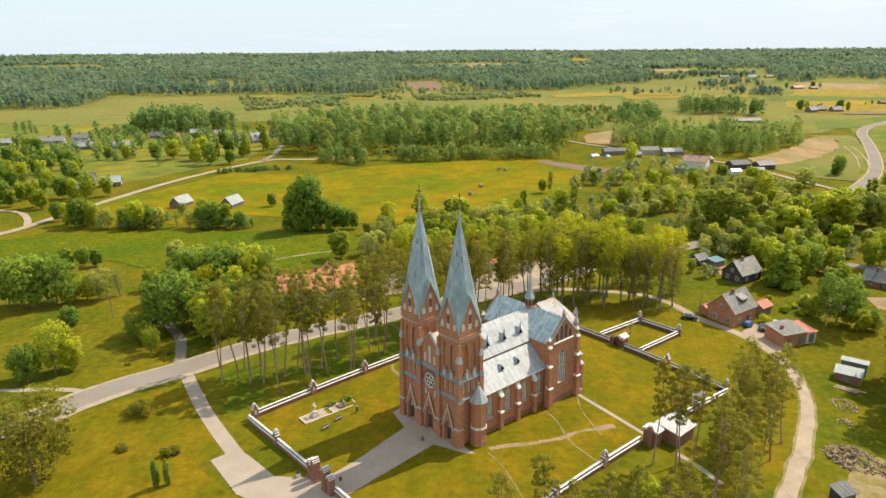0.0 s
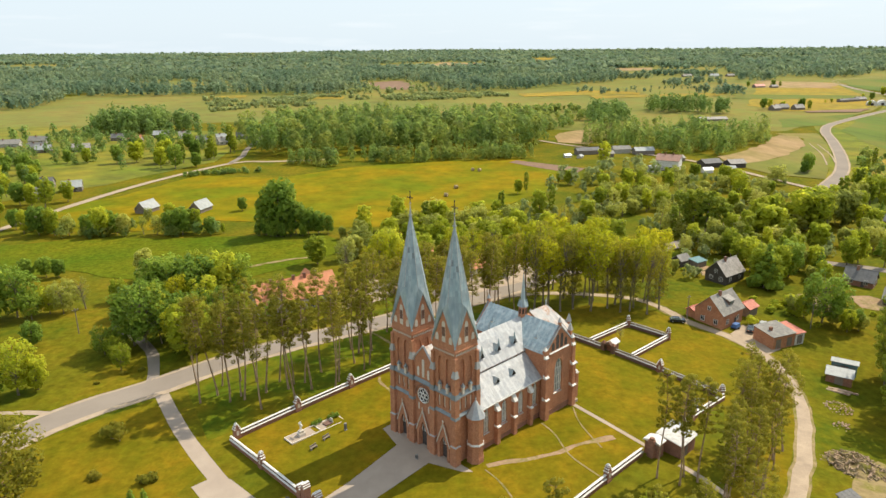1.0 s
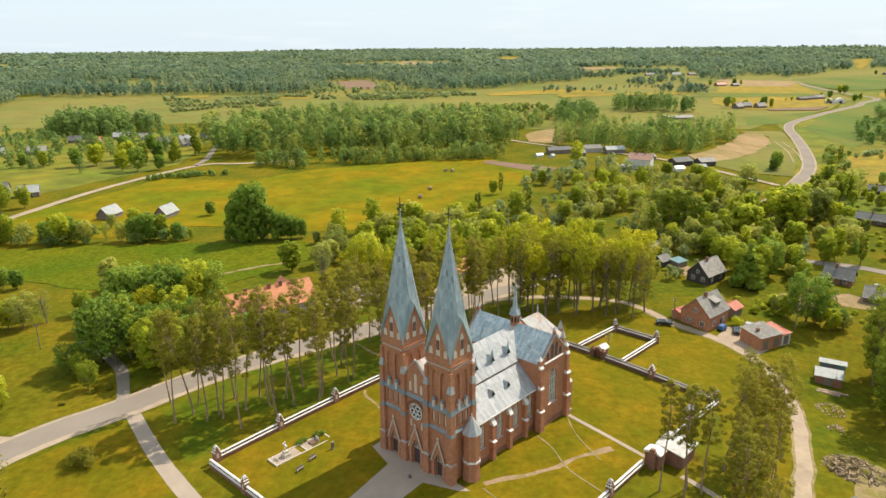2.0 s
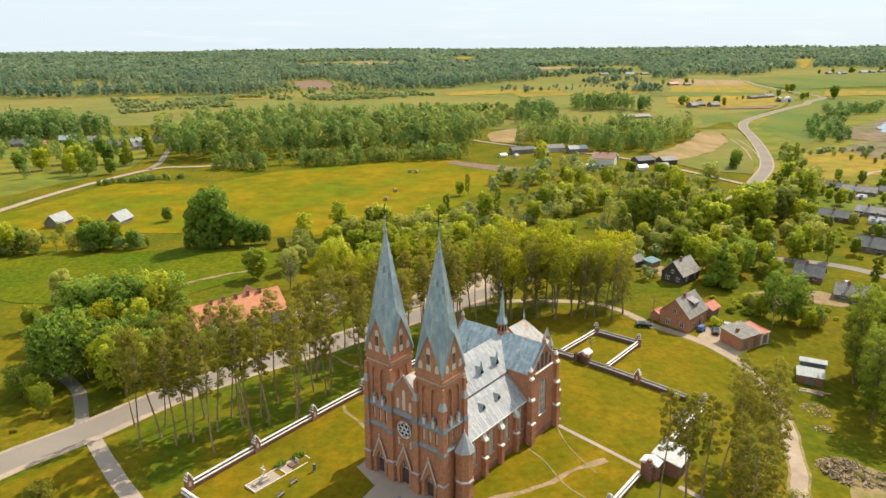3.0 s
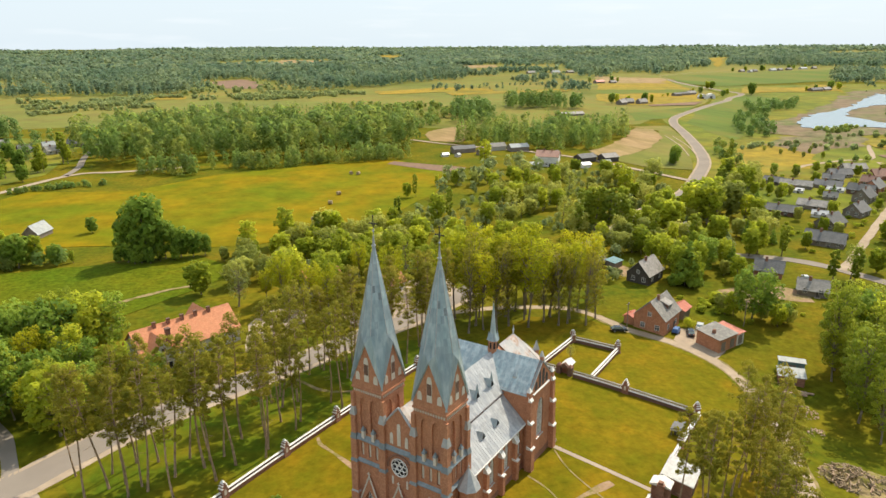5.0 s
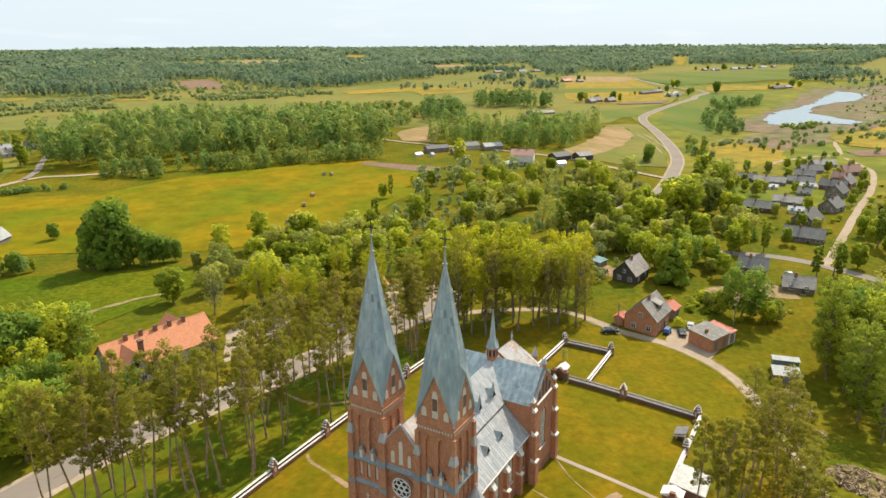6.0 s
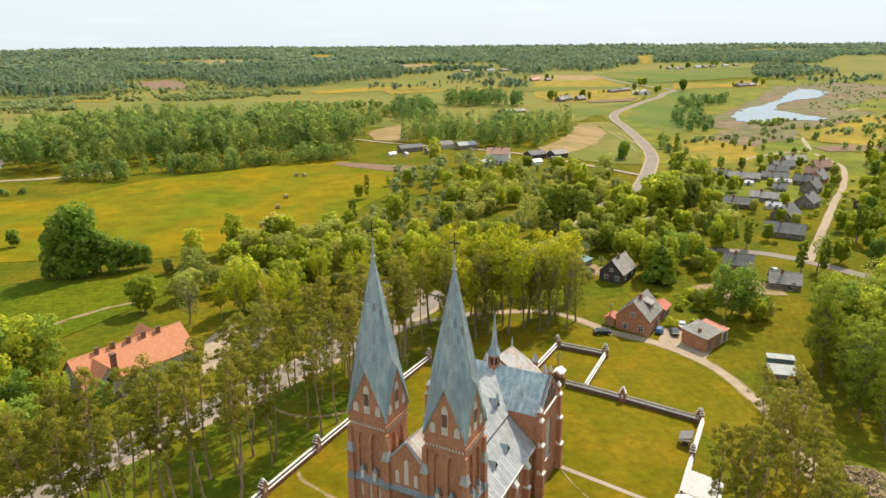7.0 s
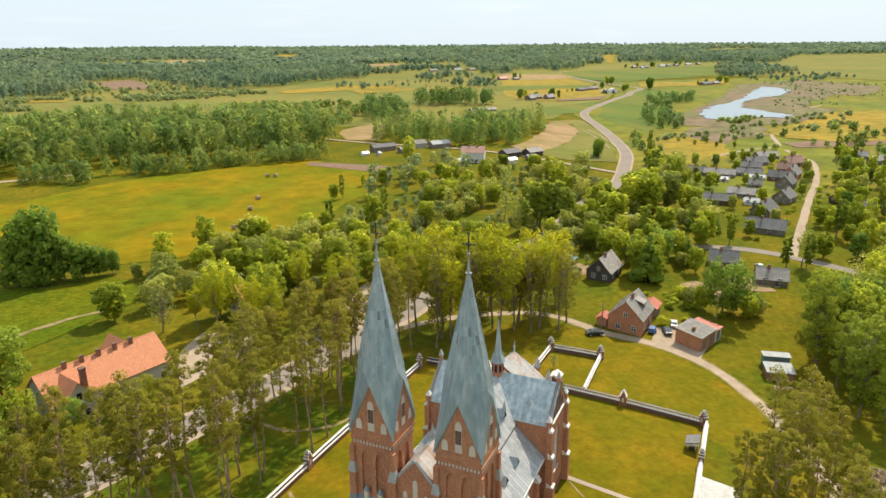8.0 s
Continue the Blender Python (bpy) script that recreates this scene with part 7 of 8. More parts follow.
for x, y in ((568, 838), (585, 843)):
    storage_tent(x, y, -30, 11.5, 17, 6.0)
for x, y, a, l, w, r, roof in ((432, 800, 5, 16, 9, 6.4, SLATE), (448, 792, 10, 12, 9, 6.4, SLATE), (419, 790, 20, 10, 9, 6.4, SLATE), (607, 1203, 15, 20, 10, 6.5, RED_SHEET), (628, 1190, 10, 12, 8, 5.5, SLATE), (580, 896, 12, 18, 8, 4.5, SLATE_DARK), (562, 888, 10, 12, 8, 4.5, SLATE_DARK), (596, 904, 5, 14, 8, 5.5, SLATE),
                            (816, 903, 10, 24, 10, 5.5, SLATE_DARK), (841, 909, 10, 16, 10, 5.5, SLATE), (960, 640, 20, 14, 9, 6.4, SLATE), (636, 1602, 10, 22, 10, 6.5, SLATE), (700, 1600, 0, 20, 10, 7.0, SHEET_GREY), (736, 1595, 15, 20, 10, 6.5, SLATE),
                            (1148, 1490, 20, 16, 9, 6.4, SLATE), (1150, 1462, 30, 14, 9, 6.4, SHEET_GREY), (1176, 1480, 20, 18, 10, 6.4, SLATE_DARK), (1247, 1500, 10, 20, 10, 6.8, SHEET_GREY), (1280, 1512, 20, 18, 9, 6.4, SLATE), (1314, 1520, 10, 16, 9, 6.4, SLATE), (1385, 1550, 15, 26, 10, 6.0, SHEET_GREY), (1430, 1560, 20, 18, 9, 6.4, SLATE)):
    house("far_farm", "small farmhouse far out in the fields", x, y, a, l, w, 3.0, r, TIMBER if roof is not SHEET_GREY else PLASTER, roof, 1, 0, detail=False)
house("far_shed", "long low shed with a grey roof behind the wood", 301, 690, 5, 30, 9, 2.2, 4.0, TIMBER, SLATE, 0, 0, detail=False, category="shed")


def car(label, x, y, turn, paint, dz=0.0):
    """A parked car: body, cabin glass, four wheels, lamps."""
    KEEP_OFF.append((x, y, 3))
    c = thing("car", label, "car", on_ground(x, y, turn, dz), group="parked cars")
    prof = [(-2.15, 0.35), (2.15, 0.35), (2.2, 0.7), (1.95, 0.92), (0.95, 1.0), (-1.75, 1.02), (-2.2, 0.95)]
    part("body", Geo().solid([(a, -0.86, b) for a, b in prof], [(a, 0.86, b) for a, b in prof]), paint, c)
    cab = [(-1.9, 1.0), (1.05, 1.0), (0.3, 1.45), (-1.35, 1.47)]
    cb = part("cabin", Geo().solid([(a, -0.74, b) for a, b in cab], [(a, 0.74, b) for a, b in cab]), GLASS, c, "dark car windows")
    part("roof", Geo().box(-1.4, 0.35, -0.7, 0.7, 1.44, 1.5, 0.05), paint, cb)
    for sx in (-1.35, 1.35):
        for sy in (-0.8, 0.8):
            w = part("wheel", Geo().add(Geo().drum(0, 0, -0.1, 0.1, 0.32, 0.32, 14), pose(sx, sy, 0.32, 90)), TYRE, c)
            part("rim", Geo().add(Geo().drum(0, 0, -0.11, 0.11, 0.19, 0.19, 10), pose(sx, sy, 0.32, 90)), CAR_SILVER, w)
    for sy in (-0.6, 0.6):
        part("headlight", Geo().box(2.1, 2.2, sy - 0.2, sy + 0.2, 0.62, 0.78), GLASS, c)
        part("tail_light", Geo().box(-2.24, -2.16, sy - 0.2, sy + 0.2, 0.7, 0.9), TILE_RED, c)
    return c


car("dark blue car parked on the grass by the drive", 70.0, 179.2, -14, CAR_DARK, 0.05)
car("dark grey car parked in the gravel yard", 89.0, 174.6, 62, CAR_DARK, 0.08)
car("silver car parked between hedge and garage", 94.0, 177.6, 50, CAR_SILVER, 0.05)
car("pale car parked by the village house", 150.0, 200.5, 60, CAR_SILVER, 0.05)
tarp = thing("covered_trailer", "small trailer under a blue tarpaulin", "trailer", on_ground(85.4, 176.0, 40), )
part("tarpaulin", Geo().box(-1.3, 1.3, -0.85, 0.85, 0.35, 1.5, 0.22), CAR_BLUE, tarp, "blue tarpaulin")
part("bed", Geo().box(-1.35, 1.35, -0.88, 0.88, 0.28, 0.5), IRON, tarp)
for s in (-1, 1):
    part("wheel", Geo().add(Geo().drum(0, 0, -0.1, 0.1, 0.3, 0.3, 12), pose(0, s * 0.95, 0.3, 90)), TYRE, tarp)


def pole(x, y, h, label="grey wooden power pole beside the road"):
    KEEP_OFF.append((x, y, 1))
    p = thing("utility_pole", label, "pole", on_ground(x, y, 30), group="utility poles")
    part("mast", Geo().rod((0, 0, -0.5), (0, 0, h), 0.14, 0.1, 8), TIMBER, p)
    part("crossarm", Geo().box(-0.8, 0.8, -0.06, 0.06, h - 0.6, h - 0.48), TIMBER, p)
    for x_ in (-0.7, 0, 0.7):
        part("insulator", Geo().drum(x_, 0, h - 0.48, h - 0.3, 0.05, 0.04, 6), WHITE, p)
    return p


for x, y, h in ((73.4, 181.0, 7.5), (107, 176, 8), (118, 180, 8), (-98, 182, 7.5), (-47, 166, 7.5), (-5, 193, 7.5)):
    pole(x, y, h)


def rubble(x, y, r, n, mat, label, seed, name="rubble_heap", long=1.0, lift=0.5):
    """A heap of many loose pieces."""
    rng = np.random.default_rng(seed)
    g = Geo()
    for _ in range(n):
        a, d = rng.uniform(0, 6.28), r * math.sqrt(rng.random())
        s = rng.uniform(0.07, 0.26)
        px, py = d * math.cos(a), d * math.sin(a)
        h = lift * (1 - (d / r) ** 2) * rng.uniform(0.7, 1.1)
        g.add(Geo().box(-s * long, s * long, -s * 0.7, s * 0.7, -s * 0.4, s * 0.4, 0.05), pose(px, py, h + 0.1, rng.uniform(-30, 30), rng.uniform(-30, 30), rng.uniform(0, 360)))
    o = part(name, g, mat, m=on_ground(x, y))
    return tagged(o, label, "heap", kind="stuff")


rubble(90.3, 135.8, 3.2, 90, RUBBLE, "scattered pale building rubble on the grass", 1)
rubble(86.0, 127.5, 2.0, 40, RUBBLE, "small heap of pale rubble", 2)
def mound(x, y, r, h, label, seed):
    """A low uneven mound of earth."""
    g = Geo()
    rows = []
    for i in range(9):
        f = i / 8
        rows.append([(r * f * math.cos(2 * math.pi * j / 28) * (1 + 0.22 * noise.noise((j * 0.4, seed, 0))), r * f * math.sin(2 * math.pi * j / 28) * (1 + 0.22 * noise.noise((j * 0.4, seed, 0))),
                      h * (1 - f * f) * (0.75 + 0.7 * noise.noise((f * 4 * math.cos(2 * math.pi * j / 28), f * 4 * math.sin(2 * math.pi * j / 28), seed))) - 0.15 * f) for j in range(28)])
    for a, b in zip(rows, rows[1:]):
        for j in range(28):
            g.face(a[j], b[j], b[(j + 1) % 28], a[(j + 1) % 28])
    o = part("earth_mound", g, DIRT, m=on_ground(x, y))
    return tagged(o, label, "mound")


mound(77.5, 111.5, 5.2, 1.9, "mound of brown earth under dead brushwood", 3.1)
mound(84.0, 107.0, 4.2, 1.5, "lower mound of brown earth beside the drive", 7.7)
rubble(77.5, 111.5, 5.0, 260, BRUSH, "brown brushwood and roots heaped on a mound", 3, "brushwood_heap", 2.6, 1.7)
rubble(84.0, 107.0, 4.0, 170, BRUSH, "brown heap of brushwood", 4, "brushwood_heap", 2.6, 1.35)
flat_shed("hen_house", "small dark timber hutch with a felt roof", 68.2, 98.0, 20.0, 3.2, 2.4, 1.7, 2.2, TIMBER_DARK, SLATE_DARK, 0, 1)
for k, (x, y, a) in enumerate(((96.0, 144.4, -34), (97.0, 143.4, -30), (95.0, 143.4, -40))):
    b = part("plank_stack", Geo().box(-2.6, 2.6, -0.25, 0.25, 0, 0.16).box(-2.4, 2.5, -0.2, 0.22, 0.17, 0.3), RUBBLE, m=on_ground(x, y, a, 0.05))
    tagged(b, "stack of pale planks lying on the grass", "planks")
for k, (x, y) in enumerate(((2.0, 322), (12.5, 352), (19, 372), (37, 424), (33, 426))):
    b = part("hay_bale", Geo().add(Geo().drum(0, 0, -0.9, 0.9, 1.0, 1.0, 14).drum(0, 0, -0.92, 0.92, 0.9, 0.9, 14), pose(0, 0, 0.95, 90, 0, 0)), HAY, m=on_ground(x, y, 30 + 40 * k, 0.15))
    tagged(b, "round hay bale lying in the meadow", "bale", "hay bales")

# ---- planting ----
# pines between the north wall and the road
grove(PINES, [yard(-14, 31.5), yard(64, 31.5), (10, 190), (-12, 178), yard(16, 51), yard(7, 44), yard(-1, 43), yard(-11, 50), yard(-19, 60), yard(-25, 67), yard(-28, 56), yard(-22, 40)], 4.6, 0.97, 0.92, 2.0)
grove(PINES, [(-58, 156), (-30, 174), (-24, 180), (-40, 180), (-62, 166)], 9.0, 0.62, 0.4, 2.0)
# pines outside the south wall
grove(PINES, [(44, 98), (50, 108), (53, 117), (60, 120), (70, 118), (67, 112), (57, 97), (46, 84), (38, 86)], 4.3, 0.76, 0.86, 1.6)
for x, y in ((38.1, 105.0), (42.6, 106.0), (40.6, 103.2), (45.0, 104.0)):
    plant(PINES, x, y, 0.98, 4)
for x, y in ((7.5, 76), (13.2, 76.4), (16.6, 74.0), (22, 75.3), (25.8, 77), (29, 73), (35, 78.6), (38.2, 75)):
    plant_tall(PINES, x, y, 19.5)
grove(BUSHES + LIMES[2:3], [yard(0, -36), yard(14, -34), yard(16, -44), yard(2, -44)], 5.0, 0.6, 0.8, 1.0)
for x, y in ((-24.9, 125.6), (-24.1, 126.2), (-21.9, 127.7), (-21.1, 128.3)):
    plant(SHRUBS, x, y, 1.0, 0)
plant(BARE, *yard(70, 2.5), 0.3, 0)
# maples between drive and main road, east of the church
grove(MAPLES, [(8, 188), (30, 195), (50, 190), (64, 183), (71, 190), (64, 200), (40, 212), (22, 208)], 8.0, 0.92, 0.8, 1.2)
grove(MAPLES + ALDERS, [(6, 204), (30, 214), (60, 208), (76, 198), (80, 214), (52, 234), (20, 236)], 12.5, 0.72, 0.7, 2.5)
for x, y in ((16, 181), (20, 187), (3, 176), (9, 182), (25, 189)):
    plant(PINES, x, y, 1.0)
for x, y, h in ((30, 186, 22), (38, 187, 23), (42, 189, 25), (52, 189, 24), (59, 187, 22), (63, 185, 21), (33, 191, 24), (68, 189, 20), (55, 186, 20)):
    plant_tall(ASHES, x, y, h)
for x, y, s in ((36, 197, 1.0), (44, 195, 1.02), (47, 186, 1.0), (35, 188, 0.98), (50, 196, 1.0), (56, 193, 1.0), (61, 190, 0.98), (66, 195, 0.92), (30, 198, 0.95), (40, 206, 0.95), (70, 198, 0.85), (24, 196, 0.95)):
    plant(MAPLES, x, y, s)
# trees along the far side of the road: x, y, height
for x, y, h, k in ((-128, 192, 17, DARKS), (-136, 194, 15.5, DARKS), (-122, 196, 14, DARKS), (-117, 194, 8.5, DARKS), (-114, 198, 8, LIMES), (-110, 198, 11, WILLOWS), (-105, 201, 9, BARE), (-138, 231, 8.2, DARKS), (-133, 233, 7.5, DARKS), (-128, 232, 7, DARKS), (-75, 170, 16.5, DARKS), (-78.5, 172, 14, DARKS), (-72, 173, 15, ALDERS),
                   (-76, 157, 6.5, LIMES), (-84.6, 167, 6.5, DARKS), (-80, 163, 5.5, LIMES), (-69, 197, 17, DARKS), (-76, 198, 15.5, DARKS), (-64, 202, 15, LIMES), (-81, 200, 15, DARKS), (-71, 204, 16, ALDERS), (-60, 204, 14, DARKS), (-86, 206, 12, WILLOWS), (-95, 226, 11, WILLOWS), (-66, 190, 13, LIMES), (-73, 189, 14, MAPLES), (-62, 186, 11, DARKS),
                   (-80, 188, 13, DARKS), (-88, 193, 10, LIMES), (-67, 179, 12, DARKS), (-62, 176, 10, LIMES), (-57, 172, 9, DARKS), (-95, 147, 13.5, LIMES), (-99.6, 143, 8, DARKS), (-92, 149, 9, LIMES), (-106, 173.4, 6.2, DARKS), (-110, 140, 7, LIMES), (-38, 186, 5.5, LIMES), (-32, 188, 6.5, MAPLES), (-46, 183, 6, DARKS), (-54, 184, 9, LIMES),
                   (-15.8, 219.4, 15.5, MAPLES), (-14, 229.6, 14, LIMES), (-20, 224, 12, MAPLES), (-28.2, 225.6, 15, BARE), (-8, 216, 13, MAPLES), (-3, 224, 13, LIMES), (5, 241, 11, LIMES), (9, 236, 14, MAPLES), (-78, 160, 5, MAPLES), (-4, 210, 14, MAPLES)):
    plant_tall(k, x, y, h)
plant(OLIVES, -74.0, 102.0, 1.3, 0)
plant(OLIVES, -83.0, 96.0, 1.15, 1)
for x, y, s in ((-64.8, 125.5, 1.3), (-63.2, 124.6, 1.05), (-65.8, 127, 1.05)):
    plant(JUNIPERS, x, y, s, 0)
for x, y, s in ((-63.0, 112.5, 1.0), (-52.6, 110.0, 1.2), (-79, 150.5, 0.6), (-75, 155, 0.7), (-71, 156, 0.6)):
    plant(JUNIPERS, x, y, s, 1)
for x, y in ((-51.0, 100.4), (-49.2, 101.0)):
    plant(THUJAS, x, y, 1.0)
grove(ALDERS + LIMES[2:3] + BUSHES, [(-130, 205), (-62, 205), (-52, 214), (-70, 226), (-135, 218)], 9.0, 0.75, 0.35)
# stream side
grove(WILLOWS + LIMES, [(-46, 232), (-28, 262), (-36, 286), (10, 300), (30, 290), (60, 262), (40, 238), (0, 240)], 9.6, 0.95, 0.85, spread=1.25)
grove(WILLOWS + BUSHES, [(-92, 216), (-46, 236), (-50, 228), (-94, 208)], 7.0, 0.5, 0.4)
for x, y, h, k in ((-165, 290, 14.5, DARKS), (-158, 289, 12, LIMES), (-151, 288, 10, WILLOWS), (-144, 288, 9, DARKS), (-137, 286.5, 13.5, LIMES), (-131, 288, 10, DARKS), (-126.6, 286, 10, WILLOWS), (-120, 288, 8, BARE), (-114, 287, 8.5, WILLOWS), (-108, 287, 12, DARKS), (-103, 285.5, 14, DARKS), (-98, 288, 10, LIMES), (-91, 285, 9.4, DARKS), (-86, 287, 5, LIMES),
                   (-49, 282, 11, DARKS), (-45, 281.5, 10.8, DARKS), (-41, 283, 8, DARKS), (-67, 281, 9, DARKS), (-62, 279, 7.5, DARKS), (-56, 279.5, 7, DARKS), (-51, 279, 6.5, DARKS), (-64.5, 278.5, 6.5, DARKS), (-59, 278, 6.5, DARKS), (-70, 282, 6, DARKS), (-88, 328, 7.5, DARKS), (-23, 272, 8.4, LIMES), (-34, 273, 6, WILLOWS), (1, 283, 15, ALDERS), (6, 286, 13, LIMES), (-6, 280, 11, WILLOWS), (19, 278, 12, WILLOWS), (24, 282, 11, WILLOWS), (36, 302, 14.6, ALDERS), (32, 298, 11, LIMES), (53, 304, 14, LIMES), (60, 308, 15, ALDERS),
                   (-172, 292, 10, LIMES), (-180, 300, 11, DARKS), (-117, 312, 8, LIMES), (-110, 300, 7, WILLOWS), (-126, 310, 7, WILLOWS), (-140, 300, 9, DARKS), (-148, 304, 8, LIMES)):
    plant_tall(k, x, y, h)
for x, y, h in ((-60.4, 282, 24), (-66.5, 283, 14), (-54.4, 283, 15), (-60, 286, 18), (-49.5, 283, 11)):
    plant_tall(DARKS, x, y, h, None, 0.95)
forest_hedge = [(-150, 424), (-127, 433), (-98, 436), (-100, 432), (-127, 427), (-148, 418)]
# gardens and riverside woods east
grove(LIMES + WILLOWS + WILLOWS + BARE + BARE, [(60, 236), (84, 214), (112, 240), (150, 262), (165, 292), (140, 290), (110, 300), (80, 330), (50, 318), (36, 290)], 12.5, 0.85, 0.38, spread=1.3)
grove(LIMES + WILLOWS + BARE, [(112, 236), (130, 222), (160, 232), (190, 262), (176, 296), (150, 276)], 12.0, 0.9, 0.5, spread=1.3)
grove(WILLOWS + WILLOWS + LIMES, [(80, 330), (110, 300), (150, 300), (180, 330), (205, 372), (190, 398), (150, 395), (110, 385), (95, 360)], 13.0, 0.85, 0.6, spread=1.3)
grove(LIMES + ALDERS[2:] + WILLOWS, [(190, 300), (235, 352), (262, 344), (236, 318), (205, 296)], 10.5, 0.95, 0.8, spread=1.25)
for x, y, h, k in ((108.5, 209, 14, LIMES), (111.5, 178.6, 13.5, DARKS), (116, 173.6, 7.0, LIMES), (119, 176, 6.0, DARKS), (97, 244, 8.5, WILLOWS), (100, 266, 14, ALDERS), (144, 278, 14, ALDERS), (150, 282, 14, LIMES),
                   (155, 229, 14, LIMES), (149, 226, 11, LIMES), (161, 224, 11.7, ALDERS), (139.6, 240, 9, LIMES), (133, 236, 10, LIMES), (128, 242, 11, LIMES), (147, 242, 11, LIMES), (110, 206, 11, LIMES), (116, 212, 12, LIMES), (122, 216, 12, DARKS), (112, 222, 12, LIMES), (110, 228, 12, LIMES), (128, 206, 9, LIMES), (125, 224, 12, LIMES), (132, 216, 10, LIMES), (161, 192, 13, ALDERS), (157, 196, 12, ALDERS), (164, 196, 12, BARE),
                   (109, 147, 19, ALDERS), (113, 151, 22, ALDERS), (108, 141, 19, ALDERS), (114, 139.5, 18, ALDERS), (104, 135, 20, ALDERS), (99, 130, 21, ALDERS), (106, 128, 18, ALDERS), (112, 132, 18, ALDERS), (118, 146, 20, ALDERS), (119, 154, 18, ALDERS), (125, 150, 18, DARKS), (122, 141, 17, ALDERS), (124, 158, 16, ALDERS), (130, 162, 14, LIMES), (136, 166, 13, LIMES), (96, 122, 18, ALDERS), (103, 120, 18, ALDERS), (112, 122, 18, ALDERS), (120, 130, 19, ALDERS), (130, 140, 18, ALDERS), (131, 152, 17, ALDERS)):
    plant_tall(k, x, y, h)
for x, y, s in ((91.5, 178.6, 1.0), (101, 187, 1.0), (105, 190, 0.9), (107, 184, 0.8), (99, 179, 0.7), (110, 193, 1.2)):
    plant(BUSHES, x, y, s)
grove(LIMES[1:] + BARE, [(118, 122), (120, 146), (132, 160), (150, 168), (170, 172), (190, 160), (230, 200), (200, 150), (160, 110), (128, 104)], 7.2, 1.3, 0.85)
grove(BUSHES + LIMES[2:3] + WILLOWS[1:2], [(96, 182), (112, 172), (128, 172), (140, 186), (136, 214), (120, 224), (108, 212), (100, 200)], 6.5, 0.6, 0.5, 1.5)
grove(BUSHES + WILLOWS[1:2], [(70, 206), (86, 200), (96, 204), (92, 226), (80, 232), (66, 222)], 6.0, 0.6, 0.3, 1.5)
grove(LIMES + WILLOWS + SPRUCES[:1], [(178, 206), (215, 232), (300, 288), (330, 276), (300, 220), (220, 180)], 12.0, 0.75, 0.6)
grove(LIMES + SPRUCES[:1] + BUSHES, [(160, 226), (205, 250), (290, 312), (270, 330), (200, 300), (150, 250)], 10.5, 0.66, 0.65)
for x, y, h in ((236, 402, 12), (240, 408, 10.5), (232, 399, 8)):
    plant_tall(DARKS, x, y, h)
plant_tall(ALDERS, 279, 406, 15, None, 0.7)
plant(LIMES, 118, 430, 1.3, 3)
# taller clumps among the riverside scrub: x, y, height, kind, spread
for x, y, h, k, w in ((106, 273, 19, ALDERS, 1.35), (111, 270, 20, ALDERS, 1.35), (116, 268, 19.5, ALDERS, 1.3), (121, 269, 18, ALDERS, 1.3), (113, 276, 20, ALDERS, 1.3), (126, 272, 15, ALDERS, 1.2), (103, 285, 15, BARE, 1.2), (108, 315, 13, BARE, 1.2), (129, 334, 15, BARE, 1.1),
                      (132, 266, 13, LIMES, 1.3), (138, 264, 15, LIMES, 1.3), (144, 266, 12, LIMES, 1.3), (159, 275, 17, LIMES, 1.3), (163, 269, 18, LIMES, 1.3), (170, 272, 17, BARE, 1.4), (176, 286, 16, LIMES, 1.3), (180, 279, 15, WILLOWS, 1.3), (168, 283, 16, LIMES, 1.2),
                      (104, 250, 8, WILLOWS, 1.5), (107, 244, 7.5, WILLOWS, 1.5), (111, 242, 7, WILLOWS, 1.5), (118, 243, 8, WILLOWS, 1.5), (124, 245, 8, WILLOWS, 1.5), (115, 255, 9, WILLOWS, 1.5), (125, 256, 9, WILLOWS, 1.5),
                      (109, 206, 14, SPRUCES, 1.15), (112, 214, 12, LIMES, 1.1), (123, 218, 12, LIMES, 1.1), (134, 221, 11, LIMES, 1.1),
                      (67, 294, 7, BARE, 1.5), (73, 297, 7, WILLOWS, 1.5), (78, 293, 6.5, BARE, 1.5), (85, 297, 7, WILLOWS, 1.5), (91, 302, 8, BARE, 1.5), (78, 311, 7, WILLOWS, 1.4), (65, 304, 6, BARE, 1.5), (88, 326, 9, LIMES, 1.3), (98, 329, 10, LIMES, 1.4), (110, 338, 7, WILLOWS, 1.4)):
    plant_tall(k, x, y, h, None, w)
